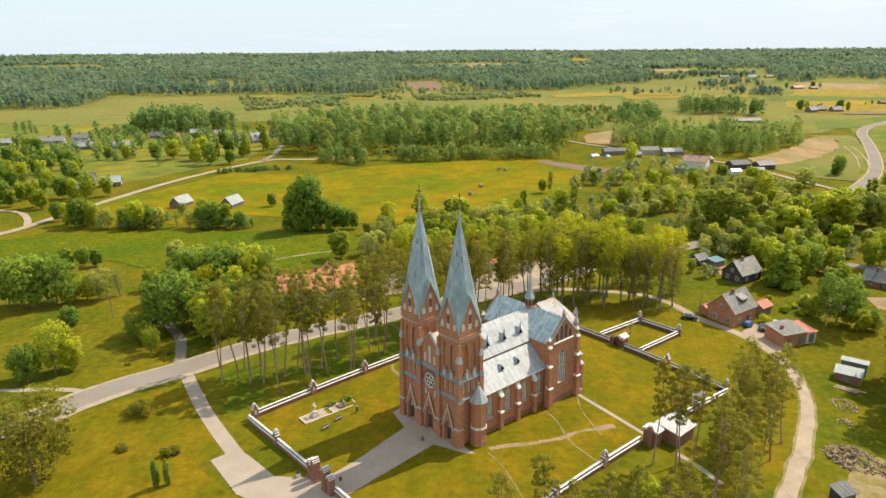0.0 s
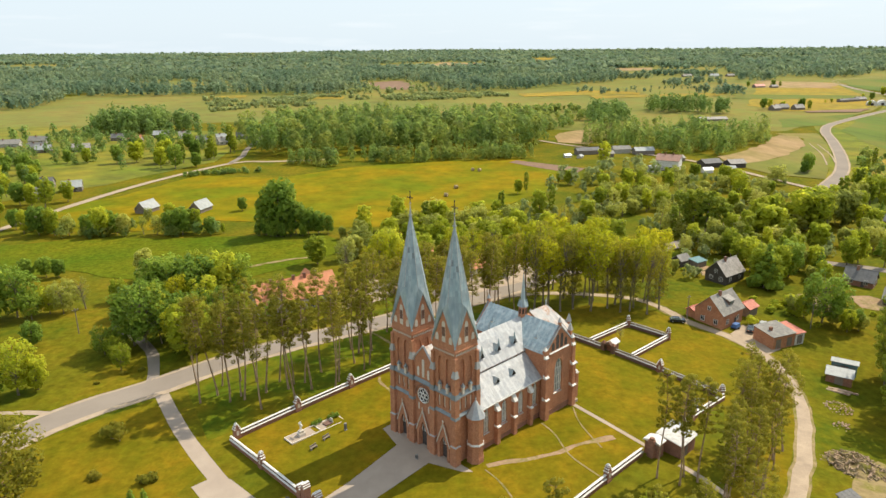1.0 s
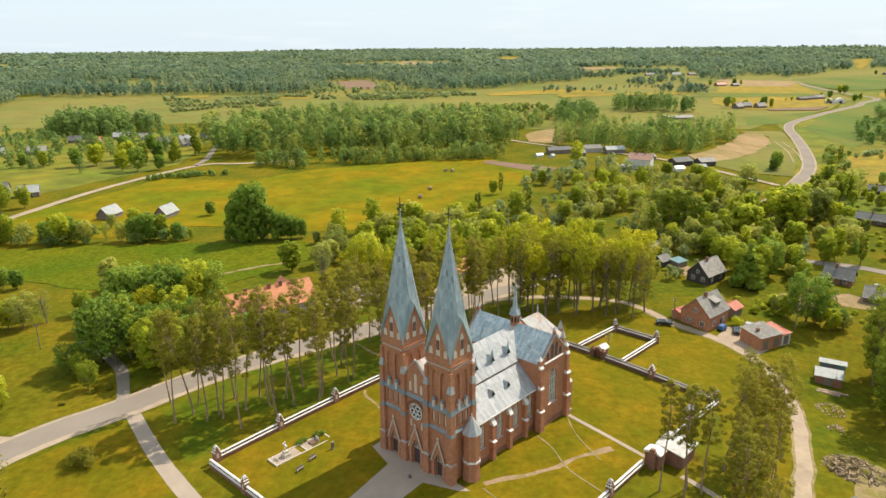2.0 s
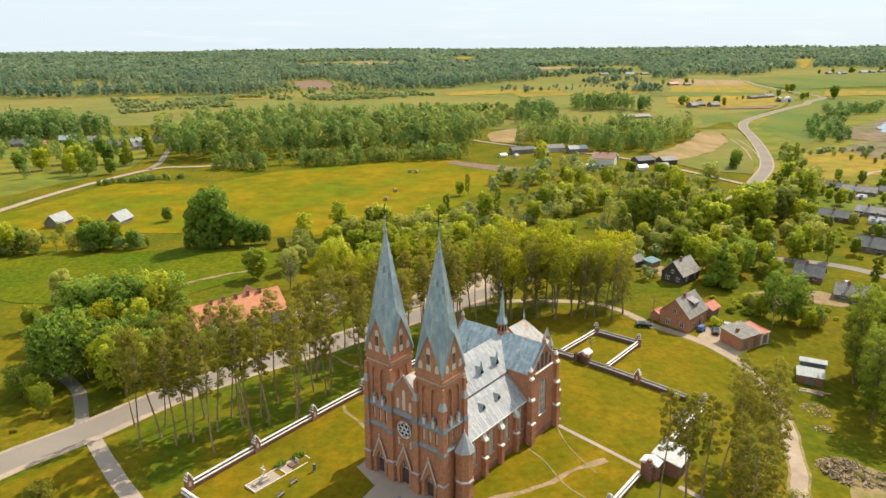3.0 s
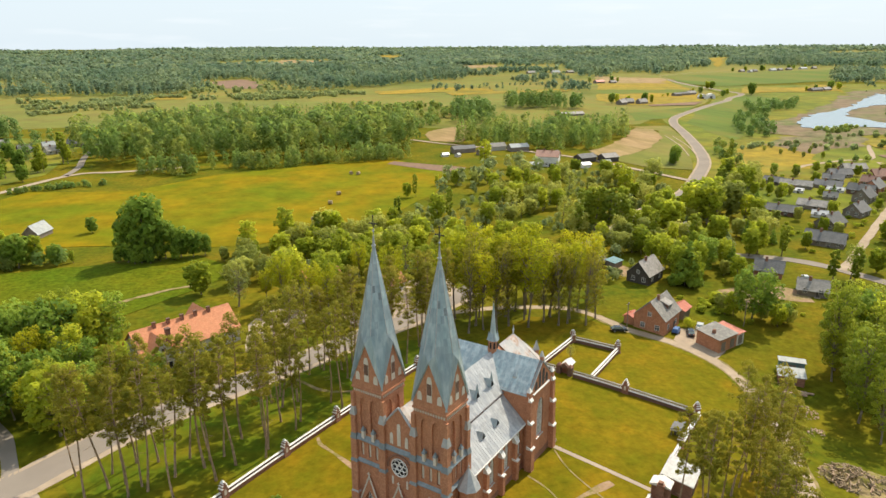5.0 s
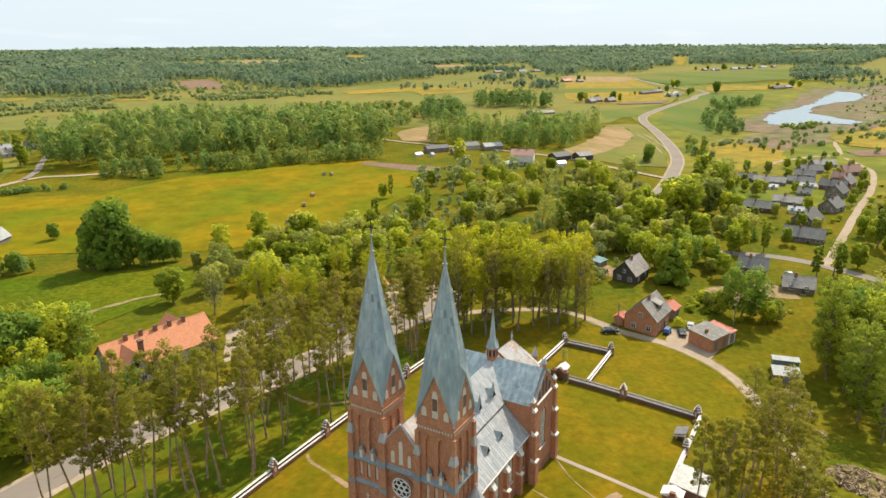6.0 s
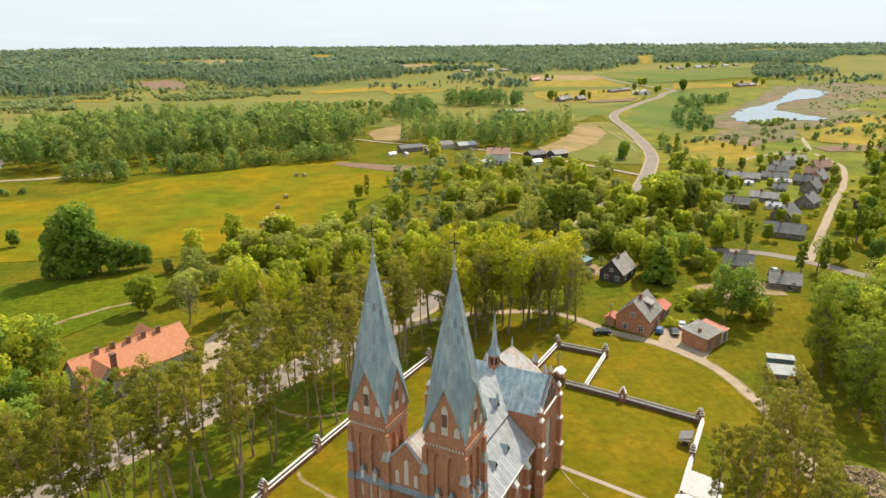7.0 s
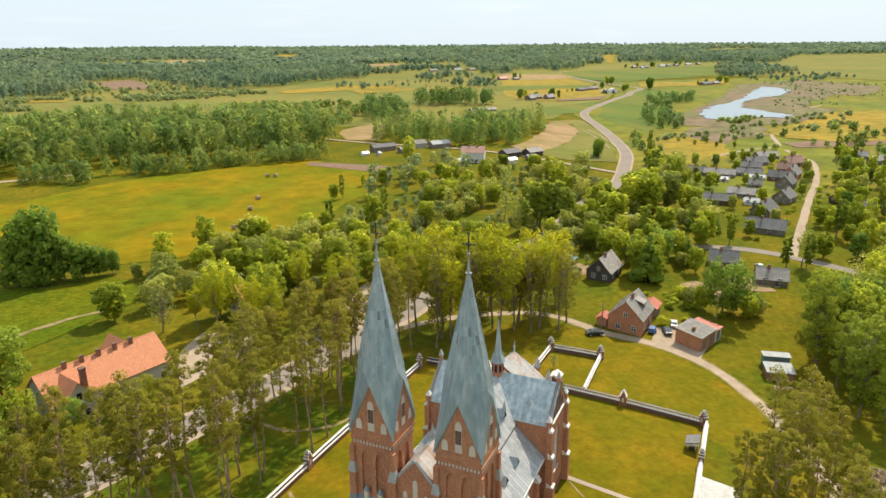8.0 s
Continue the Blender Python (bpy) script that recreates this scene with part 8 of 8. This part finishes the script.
for x, y, h, k in ((104, 252, 10, LIMES), (114, 258, 11, WILLOWS), (124, 264, 11, LIMES), (133, 270, 11, LIMES), (142, 281, 12, LIMES), (150, 286, 11, WILLOWS), (158, 292, 12, LIMES), (165, 272, 14, ALDERS), (163, 283, 12, LIMES), (183, 271, 12, LIMES),
                   (246, 367, 13, ALDERS), (260, 382, 14, ALDERS), (227, 337, 10, LIMES), (217, 316, 15, LIMES), (203, 303, 12, LIMES), (245, 352, 8, LIMES), (268, 353, 8, DARKS), (236, 330, 11, WILLOWS), (228, 318, 12, BARE),
                   (327, 415, 4.5, WILLOWS), (339, 416, 5, LIMES), (340, 392, 5, LIMES), (358, 421, 4.5, WILLOWS), (327, 431, 4.5, WILLOWS), (348, 412, 4, LIMES), (332, 400, 4, WILLOWS), (370, 432, 5, LIMES),
                   (51, 356, 8, LIMES), (56, 357, 12, ALDERS), (73, 380, 7, LIMES), (78, 381, 6, LIMES), (83, 377, 9, LIMES), (101, 377, 10, LIMES), (113, 365, 11, LIMES), (103, 333, 8, WILLOWS), (133, 358, 10, LIMES), (139, 327, 9, WILLOWS), (92, 372, 9, WILLOWS), (122, 372, 9, LIMES),
                   (-61, 163, 13, LIMES)):
    plant_tall(k, x, y, h)
grove(BUSHES, [(190, 240), (290, 318), (380, 330), (360, 300), (270, 236), (215, 215)], 8.0, 0.8, 0.4, 1.2, 90)
for x, y, h, k in ((-162, 472, 20, ALDERS), (-173, 476, 16, LIMES), (-186, 504, 16, DARKS), (-149, 493, 17, ALDERS), (-146, 488, 12, LIMES), (-143, 520, 20, ALDERS), (-139, 518, 15, LIMES), (-161, 496, 14, DARKS), (-196, 478, 15, LIMES), (-180, 540, 14, DARKS)):
    plant_tall(k, x, y, h)
for x, y, h, k in ((692, 986, 15, DARKS), (700, 1012, 15, ALDERS), (686, 990, 12, LIMES), (616, 908, 13, DARKS), (607, 914, 9, LIMES), (545, 884, 6, LIMES), (534, 880, 5, LIMES), (640, 1215, 13, DARKS), (655, 1220, 11, LIMES), (594, 1215, 10, DARKS), (800, 905, 9, LIMES), (856, 915, 14, DARKS), (868, 912, 12, LIMES), (830, 918, 9, DARKS),
                   (1130, 1500, 12, DARKS), (1165, 1500, 13, LIMES), (1215, 1500, 14, DARKS), (1232, 1512, 12, LIMES), (1330, 1540, 14, DARKS), (1365, 1560, 13, DARKS), (1410, 1570, 14, LIMES)):
    plant_tall(k, x, y, h)
for x, y, h, k in ((414, 806, 14, DARKS), (424, 812, 12, LIMES), (457, 800, 15, DARKS), (462, 794, 11, LIMES), (440, 810, 10, LIMES), (610, 850, 10, DARKS), (640, 880, 9, LIMES), (668, 864, 17, DARKS), (672, 868, 14, DARKS), (560, 830, 8, LIMES)):
    plant_tall(k, x, y, h)
grove(LIMES + WILLOWS + ALDERS[2:] + SPRUCES[:1], [(103, 205), (112, 205), (126, 205), (134, 214), (148, 236), (132, 250), (112, 244), (104, 230), (108, 218)], 9.5, 0.9, 0.55, 0.8, spread=1.2)
grove(BUSHES + LIMES[2:3], [(97, 190), (110, 182), (113, 196), (104, 204)], 4.5, 0.75, 0.7, 0.8)
for x, y, h, k in ((-66, 166, 13, MAPLES), (-64.5, 173, 13, ALDERS), (-70, 176, 13, DARKS), (-60, 169, 10, LIMES)):
    plant_tall(k, x, y, h)
# hedges and orchards of the hamlet
grove(LIMES + DARKS, [(-230, 300), (-185, 322), (-180, 350), (-200, 380), (-290, 500), (-330, 520), (-340, 420), (-280, 310)], 13.0, 1.0, 0.85, 2.5, 130)
grove(LIMES + DARKS, [(-190, 410), (-165, 420), (-140, 470), (-150, 500), (-200, 520), (-260, 500)], 14.0, 1.05, 0.5)


def forest(name, label, pts, spacing, h, facet_count, mat, seed, keep=1.0, gaps=None, gap_scale=0.004, margin=4.0, avoid=(), wide=0.24, lift=0.3, coat=3.6, firs=0.0, skirt=0.12):
    """Woodland as one mass of leafy facets, tree by tree: rounded crowns of several clumps, and a share of pointed firs."""
    rng = np.random.default_rng(seed)
    xs, ys = [p[0] for p in pts], [p[1] for p in pts]
    cs, ns, ss, sn = [], [], [], []
    n = facet_count
    for yy in np.arange(min(ys), max(ys), spacing):
        for xx in np.arange(min(xs), max(xs), spacing):
            a, b = xx + rng.uniform(-0.48, 0.48) * spacing, yy + rng.uniform(-0.48, 0.48) * spacing
            if not inside(a, b, pts) or rng.random() > keep:
                continue
            if gaps is not None and noise.noise((a * gap_scale, b * gap_scale * 1.6, seed)) > gaps:
                continue
            if math.hypot(a, b) > 4930 or any(inside(a, b, q) for q in avoid) or (margin and not clear_of(a, b, margin)):
                continue
            fir = rng.random() < firs
            t = h * rng.uniform(0.66, 1.2) * (1.12 if fir else 1.0)
            r = t * wide * rng.uniform(0.8, 1.25) * (0.66 if fir else 1.0)
            d = rng.normal(size=(n, 3))
            d /= np.linalg.norm(d, axis=1, keepdims=True)
            if fir:
                f = 1 - np.sqrt(rng.random(n)) * (1 - skirt)
                flat = d[:, :2] / (np.linalg.norm(d[:, :2], axis=1, keepdims=True) + 1e-9)
                q = np.column_stack([flat * (r * (1.04 - f) * rng.uniform(0.65, 1.1, n))[:, None], f * t])
                out = np.column_stack([flat, np.full(n, 0.45)])
            else:
                k = 7
                turn = rng.uniform(0, 6.28) + np.arange(k) * 2.4
                level = np.linspace(skirt + 0.16, 0.86, k)
                ring = r * 0.56 * np.sqrt(np.clip(1 - ((level - 0.48) / 0.56) ** 2, 0.06, 1)) * rng.uniform(0.6, 1.15, k)
                hub = np.column_stack([np.cos(turn) * ring, np.sin(turn) * ring, level * t])
                size = r * rng.uniform(0.42, 0.66, k)
                which = rng.integers(0, k, n)
                d[:, 2] = np.where(rng.random(n) < 0.5, np.abs(d[:, 2]), d[:, 2])
                q = hub[which] + d * (size[which] * rng.uniform(0.8, 1.1, n))[:, None] * (1, 1, max(1.0, t * 0.16 / (r * 0.55)))
                out = d * 0.8 + np.column_stack([q[:, :2] / r, (q[:, 2] - 0.45 * t) / t]) * 0.6
            c = q + (a, b, ground_z(a, b))
            noisy = rng.normal(size=(n, 3))
            cs.append(c + noisy * r * 0.05)
            ns.append(out + noisy[:, ::-1] * 0.35 + (0, 0, lift))
            sn.append(out + noisy[:, ::-1] * 0.15 + (0, 0, lift))
            ss.append(r * coat / math.sqrt(n) * rng.uniform(0.6, 1.3, n) * (0.8 if fir else 1.0))
    me = facets(name, mat, np.concatenate(cs), np.concatenate(ns), np.concatenate(ss), rng, np.concatenate(sn))
    o = new(name, me)
    return tagged(o, label, "woods", kind="stuff")


forest("field_hedge", "low hedge along the gravel field road", forest_hedge, 3.0, 3.0, 60, WOODS_NEAR, 43, 0.9, wide=0.5)
WOOD = [(-132, 507), (-102, 492), (-70, 484), (-37, 490), (-2, 493), (31, 497), (71, 503), (93, 518), (104, 569), (77, 615), (42, 640), (-5, 650), (-47, 668), (-83, 655), (-124, 645), (-152, 610)]
forest("birch_wood", "tall wood of birch and aspen beyond the meadow", WOOD, 9.0, 23, 300, WOODS_NEAR, 21, 0.85, wide=0.22, coat=3.4, firs=0.12)
forest("spruce_wood", "dark pines and spruces among the birches beyond the meadow", [(-110, 560), (60, 545), (90, 585), (42, 635), (-47, 662), (-130, 640)], 11.0, 23, 200, WOODS_FIR, 51, 0.8, 0.12, 0.02, wide=0.2, coat=3.4, firs=0.75)
forest("young_tree_belt", "belt of young trees along the meadow edge", [(-90, 462), (-64, 447), (-40, 460), (-14, 459), (14, 467), (35, 466), (64, 467), (86, 476), (88, 488), (50, 484), (14, 482), (-40, 474), (-66, 464), (-90, 474)], 4.6, 10, 220, WOODS_NEAR, 22, 0.92, 0.42, 0.03, 2.0, wide=0.27, coat=3.3, firs=0.25, skirt=0.02)
forest("mixed_wood", "green wood beside the farmstead", [(129, 526), (138, 503), (155, 500), (172, 480), (213, 473), (245, 500), (276, 529), (290, 550), (281, 562), (261, 572), (201, 560), (163, 578), (134, 548)], 7.5, 18, 300, WOODS_NEAR, 23, 0.9, wide=0.22, coat=3.4, firs=0.45, skirt=0.02)
forest("dark_copse", "dark copse of old trees behind the wood", [(163, 655), (203, 650), (218, 730), (182, 738)], 9.0, 19, 200, WOODS_FIR, 53, 0.9, wide=0.26, coat=3.4, firs=0.3)
forest("dark_copse", "row of tall green trees in the open fields", [(270, 783), (339, 743), (356, 764), (300, 842), (278, 838)], 9.0, 18, 170, WOODS_FIR, 25, 0.9, wide=0.26, coat=3.4, firs=0.2)
forest("scrub_wood", "young scrub wood between the two woods", [(114, 614), (173, 655), (217, 735), (217, 800), (154, 838), (60, 850), (95, 720)], 10.0, 8.5, 110, WOODS_NEAR, 54, 0.8, 0.2, 0.02, wide=0.4, coat=3.4)
forest("mixed_wood", "dark round wood beyond the hamlet", [(-300, 640), (-236, 632), (-240, 668), (-262, 720), (-320, 715)], 8.0, 20, 220, WOODS_FIR, 24, 0.95, wide=0.26, coat=3.4, firs=0.15, skirt=0.02)
forest("mixed_wood", "pair of tall trees beyond the hamlet", [(-243, 660), (-206, 662), (-212, 690), (-245, 690)], 9.0, 18, 220, WOODS_FIR, 55, 0.8, wide=0.26, coat=3.4, skirt=0.02)
forest("hedgerow_trees", "scattered trees round the hamlet", [(-520, 300), (-240, 300), (-200, 420), (-160, 520), (-150, 640), (-300, 640), (-560, 700)], 14, 12, 190, WOODS_FIR, 26, 0.6, 0.06, 0.012, wide=0.28, coat=3.4, skirt=0.02)
forest("riverside_thicket", "leafy thickets along the stream", [(70, 330), (110, 380), (150, 400), (200, 392), (210, 440), (120, 440), (60, 400)], 10, 9, 90, WOODS_PALE, 27, 0.4, 0.12, 0.02, wide=0.35)
forest("riverside_thicket", "dense undergrowth of willow and alder by the stream", [(-44, 236), (-30, 262), (0, 296), (36, 316), (80, 336), (112, 372), (160, 392), (205, 372), (180, 318), (196, 300), (190, 262), (150, 236), (112, 226), (84, 212), (40, 236), (0, 238)], 6.5, 4.0, 180, WOODS_PALE, 41, 0.7, 0.14, 0.03, 3.0, wide=0.4)
forest("riverside_thicket", "scrub beside the village gardens", [(118, 118), (122, 146), (150, 172), (180, 178), (200, 172), (205, 150), (160, 104)], 6.0, 5.0, 180, WOODS_PALE, 42, 0.8, 0.25, 0.03, 3.0, wide=0.4)
forest("stream_scrub", "low scrub filling the tree row along the stream", [(-178, 296), (-150, 283), (-92, 281), (-84, 288), (-100, 296), (-150, 296), (-178, 308)], 4.5, 4.5, 150, WOODS_NEAR, 44, 0.75, 0.3, 0.03, 2.0, wide=0.45)
forest("meadow_scrub", "low grey-green willow scrub in bands over the far meadow", [(-331, 1100), (-312, 1094), (-261, 1030), (-191, 1076), (-165, 1111), (-112, 1095), (-111, 1031), (-127, 981), (-140, 918), (-166, 896), (-203, 914), (-227, 887), (-251, 856), (-283, 939)], 6.5, 3.8, 34, WOODS_PALE, 28, 0.9, 0.04, 0.018, wide=0.75, lift=0.6)
forest("meadow_scrub", "low grey-green willow scrub before the felled clearing", [(-111, 1031), (-88, 1024), (-50, 1043), (-34, 987), (60, 1010), (150, 1060), (120, 1140), (20, 1150), (-60, 1090), (-100, 1080)], 7.0, 4.0, 34, WOODS_PALE, 64, 0.85, 0.05, 0.02, wide=0.7, lift=0.6)
forest("clearing_scrub", "young growth round the felled clearing", [(-140, 1090), (-7, 1170), (60, 1200), (20, 1420), (-30, 1560), (-120, 1500), (-90, 1250)], 15, 6.0, 30, WOODS_PALE, 56, 0.8, 0.05, 0.012, 0, [[(-100, 1493), (-41, 1555), (-12, 1437), (-7, 1251), (-54, 1257)]], wide=0.5, lift=0.6)
grove(BUSHES + LIMES[2:3] + WILLOWS[1:2], [(176, 216), (215, 240), (300, 296), (342, 336), (330, 362), (262, 350), (196, 290), (168, 250)], 7.5, 0.7, 0.85, 0.0)
grove(LIMES + ALDERS[2:] + DARKS[2:], [(176, 200), (214, 228), (262, 262), (300, 280), (330, 310), (350, 330), (372, 340), (340, 280), (260, 215), (200, 178)], 9.0, 0.85, 0.65, 0.5)
forest("roadside_hedge", "bushy strip along the road bend", [(196, 322), (240, 366), (272, 408), (304, 460), (312, 456), (284, 404), (250, 356), (208, 316)], 7.0, 6.5, 120, WOODS_NEAR, 61, 0.6, 0.15, 0.03, 1.0, wide=0.4)
forest("field_hedge", "hedge of dark trees between the crop field and the reeds", [(352, 478), (384, 480), (420, 540), (450, 580), (520, 640), (600, 700), (640, 745), (560, 735), (470, 640), (420, 580), (380, 530)], 10.0, 9.0, 130, WOODS_FIR, 62, 0.7, 0.25, 0.03, 1.0, wide=0.38, skirt=0.02)
forest("reed_scrub", "willow scrub scattered in the marsh", [(420, 400), (640, 560), (900, 640), (1060, 760), (1050, 930), (880, 880), (850, 800), (640, 640), (540, 480)], 11, 2.2, 34, WOODS_PALE, 63, 0.4, 0.1, 0.012, 3.0, [[(440, 500), (540, 500), (580, 590), (740, 680), (860, 800), (850, 830), (640, 680), (470, 570)]], wide=0.6)
forest("pond_scrub", "scrub and young trees below the pond", [(330, 430), (420, 470), (500, 490), (600, 530), (640, 520), (520, 440), (420, 400)], 8, 3.2, 44, WOODS_PALE, 29, 0.6, 0.1, 0.02, wide=0.65)
forest("pond_scrub", "low willow scrub in the wet meadow", [(323, 453), (379, 458), (362, 438), (303, 424)], 5.5, 2.6, 50, WOODS_PALE, 81, 0.55, 0.1, 0.03, wide=0.75)
forest("pond_scrub", "low willow scrub along the reeds", [(451, 519), (515, 524), (483, 493), (428, 494)], 6.0, 3.0, 50, WOODS_NEAR, 82, 0.6, 0.1, 0.03, wide=0.7)
forest("pond_scrub", "bushes behind the village gardens", [(312, 365), (358, 373), (376, 390), (345, 390)], 5.5, 3.2, 60, WOODS_NEAR, 83, 0.6, 0.15, 0.03, wide=0.65)
forest("pond_scrub", "scrub along the road behind the village", [(331, 487), (321, 453), (265, 378), (242, 366), (275, 419)], 5.5, 3.0, 60, WOODS_NEAR, 84, 0.4, 0.0, 0.03, 5.0, wide=0.65)
forest("pond_scrub", "scrub beyond the pond", [(880, 880), (1200, 900), (1300, 1100), (1000, 1000)], 22, 7, 40, WOODS_HAZED, 30, 0.5, 0.1, 0.01, wide=0.5)
forest("hedgerow_trees", "trees and gardens behind the village", [(220, 180), (330, 220), (480, 330), (520, 430), (400, 420), (340, 330), (300, 250)], 13, 6.5, 90, WOODS_NEAR, 31, 0.42, 0.1, 0.015, wide=0.48)
OPEN = [[(-140, 1085), (-7, 1165), (60, 1195), (20, 1420), (-30, 1580), (-120, 1520), (-90, 1250)], [(-330, 2560), (-25, 2380), (150, 2330), (330, 2560), (280, 2840), (60, 2950)], [(480, 2780), (580, 2740), (690, 3340), (570, 3380)], [(1270, 1770), (1310, 1770), (1880, 2480), (1700, 2420)],
        [(1310, 2800), (1630, 2760), (1750, 3010), (1580, 3110), (1380, 3120)], [(550, 1930), (710, 1960), (770, 2150), (610, 2160)]]
# the far masses take the leaf colour with haze put into it
forest("great_forest", "the great mixed forest closing the view", [(-1300, 700), (-640, 760), (-531, 805), (-501, 823), (-501, 898), (-514, 990), (-571, 1170), (-459, 1136), (-370, 1150), (-280, 1168), (-174, 1115), (-90, 1190), (8, 1172), (103, 1161), (208, 1224), (311, 1349), (420, 1420), (500, 1800), (100, 2000), (-1200, 2000)], 13, 19, 48, WOODS_HAZED, 32, 0.92, 0.30, 0.003, 0, OPEN, wide=0.25, lift=0.7, coat=3.5, firs=0.4)
forest("far_copses", "copses between distant fields", [(424, 2042), (523, 2092), (743, 2199), (922, 2023), (1316, 2866), (1026, 3009), (621, 2941)], 19, 15, 26, WOODS_HAZED, 33, 0.95, 0.12, 0.003, 0, OPEN, wide=0.36, lift=0.9, firs=0.2)
forest("far_copses", "dark wood closing the flowering fields", [(852, 1875), (679, 1420), (692, 1366), (847, 1522), (877, 1425), (950, 1512), (1007, 1521), (1173, 1738), (1279, 1776), (1738, 2401), (1633, 2460), (1473, 2704), (1225, 2671), (922, 2023)], 17, 17, 28, WOODS_HAZED, 38, 0.95, 0.28, 0.004, 0, OPEN, wide=0.32, lift=0.8, firs=0.35)
forest("far_copses", "dark wood behind the far houses", [(1315, 1804), (1390, 1790), (1560, 1640), (1660, 1500), (2500, 2100), (2163, 2463), (1877, 2476), (1752, 2393)], 18, 17, 28, WOODS_HAZED, 39, 0.95, 0.28, 0.004, 0, OPEN, wide=0.32, lift=0.8, firs=0.35)
forest("far_copses", "wood beside the far green field", [(1114, 1187), (1019, 1061), (1058, 1047), (1300, 1130), (1505, 1478), (1355, 1409)], 15, 14, 34, WOODS_HAZED, 40, 0.9, 0.2, 0.006, 0, wide=0.34, lift=0.7, firs=0.2)
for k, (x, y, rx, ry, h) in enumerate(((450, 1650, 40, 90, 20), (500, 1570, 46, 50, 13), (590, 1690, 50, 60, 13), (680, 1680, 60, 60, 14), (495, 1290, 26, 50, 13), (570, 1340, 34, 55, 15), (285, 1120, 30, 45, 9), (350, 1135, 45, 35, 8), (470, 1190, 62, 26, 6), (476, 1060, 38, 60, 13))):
    forest("far_copse", "copse of trees between the far fields", [(x + rx * math.cos(a), y + ry * math.sin(a)) for a in (i * math.pi / 4 for i in range(8))], 12, h, 40, WOODS_HAZED, 70 + k, 0.7, 0.2, 0.02, 4, wide=0.34, lift=0.5, firs=0.15)
forest("horizon_forest", "endless forest towards the horizon", [(-3600, 1500), (-1200, 2000), (100, 2000), (500, 2000), (1800, 2100), (4200, 1500), (4300, 2400), (2900, 3950), (0, 4900), (-2900, 3950)], 27, 14, 11, WOODS_HAZED, 35, 0.96, 0.30, 0.0016, 0, OPEN, wide=0.55, lift=1.6, firs=0.25)
forest("horizon_forest", "endless forest towards the horizon", [(-3600, 1500), (-3000, 200), (-700, 300), (-560, 640), (-1300, 700), (-1200, 2000)], 25, 15, 15, WOODS_HAZED, 36, 0.96, 0.25, 0.002, 0, OPEN, wide=0.5, lift=1.6, firs=0.3)
forest("horizon_forest", "endless forest towards the horizon", [(1700, 700), (2600, 1400), (4200, 1500), (4400, -200), (1500, -200), (1300, 400)], 27, 15, 12, WOODS_HAZED, 37, 0.95, 0.22, 0.002, 0, OPEN, wide=0.55, lift=1.6)
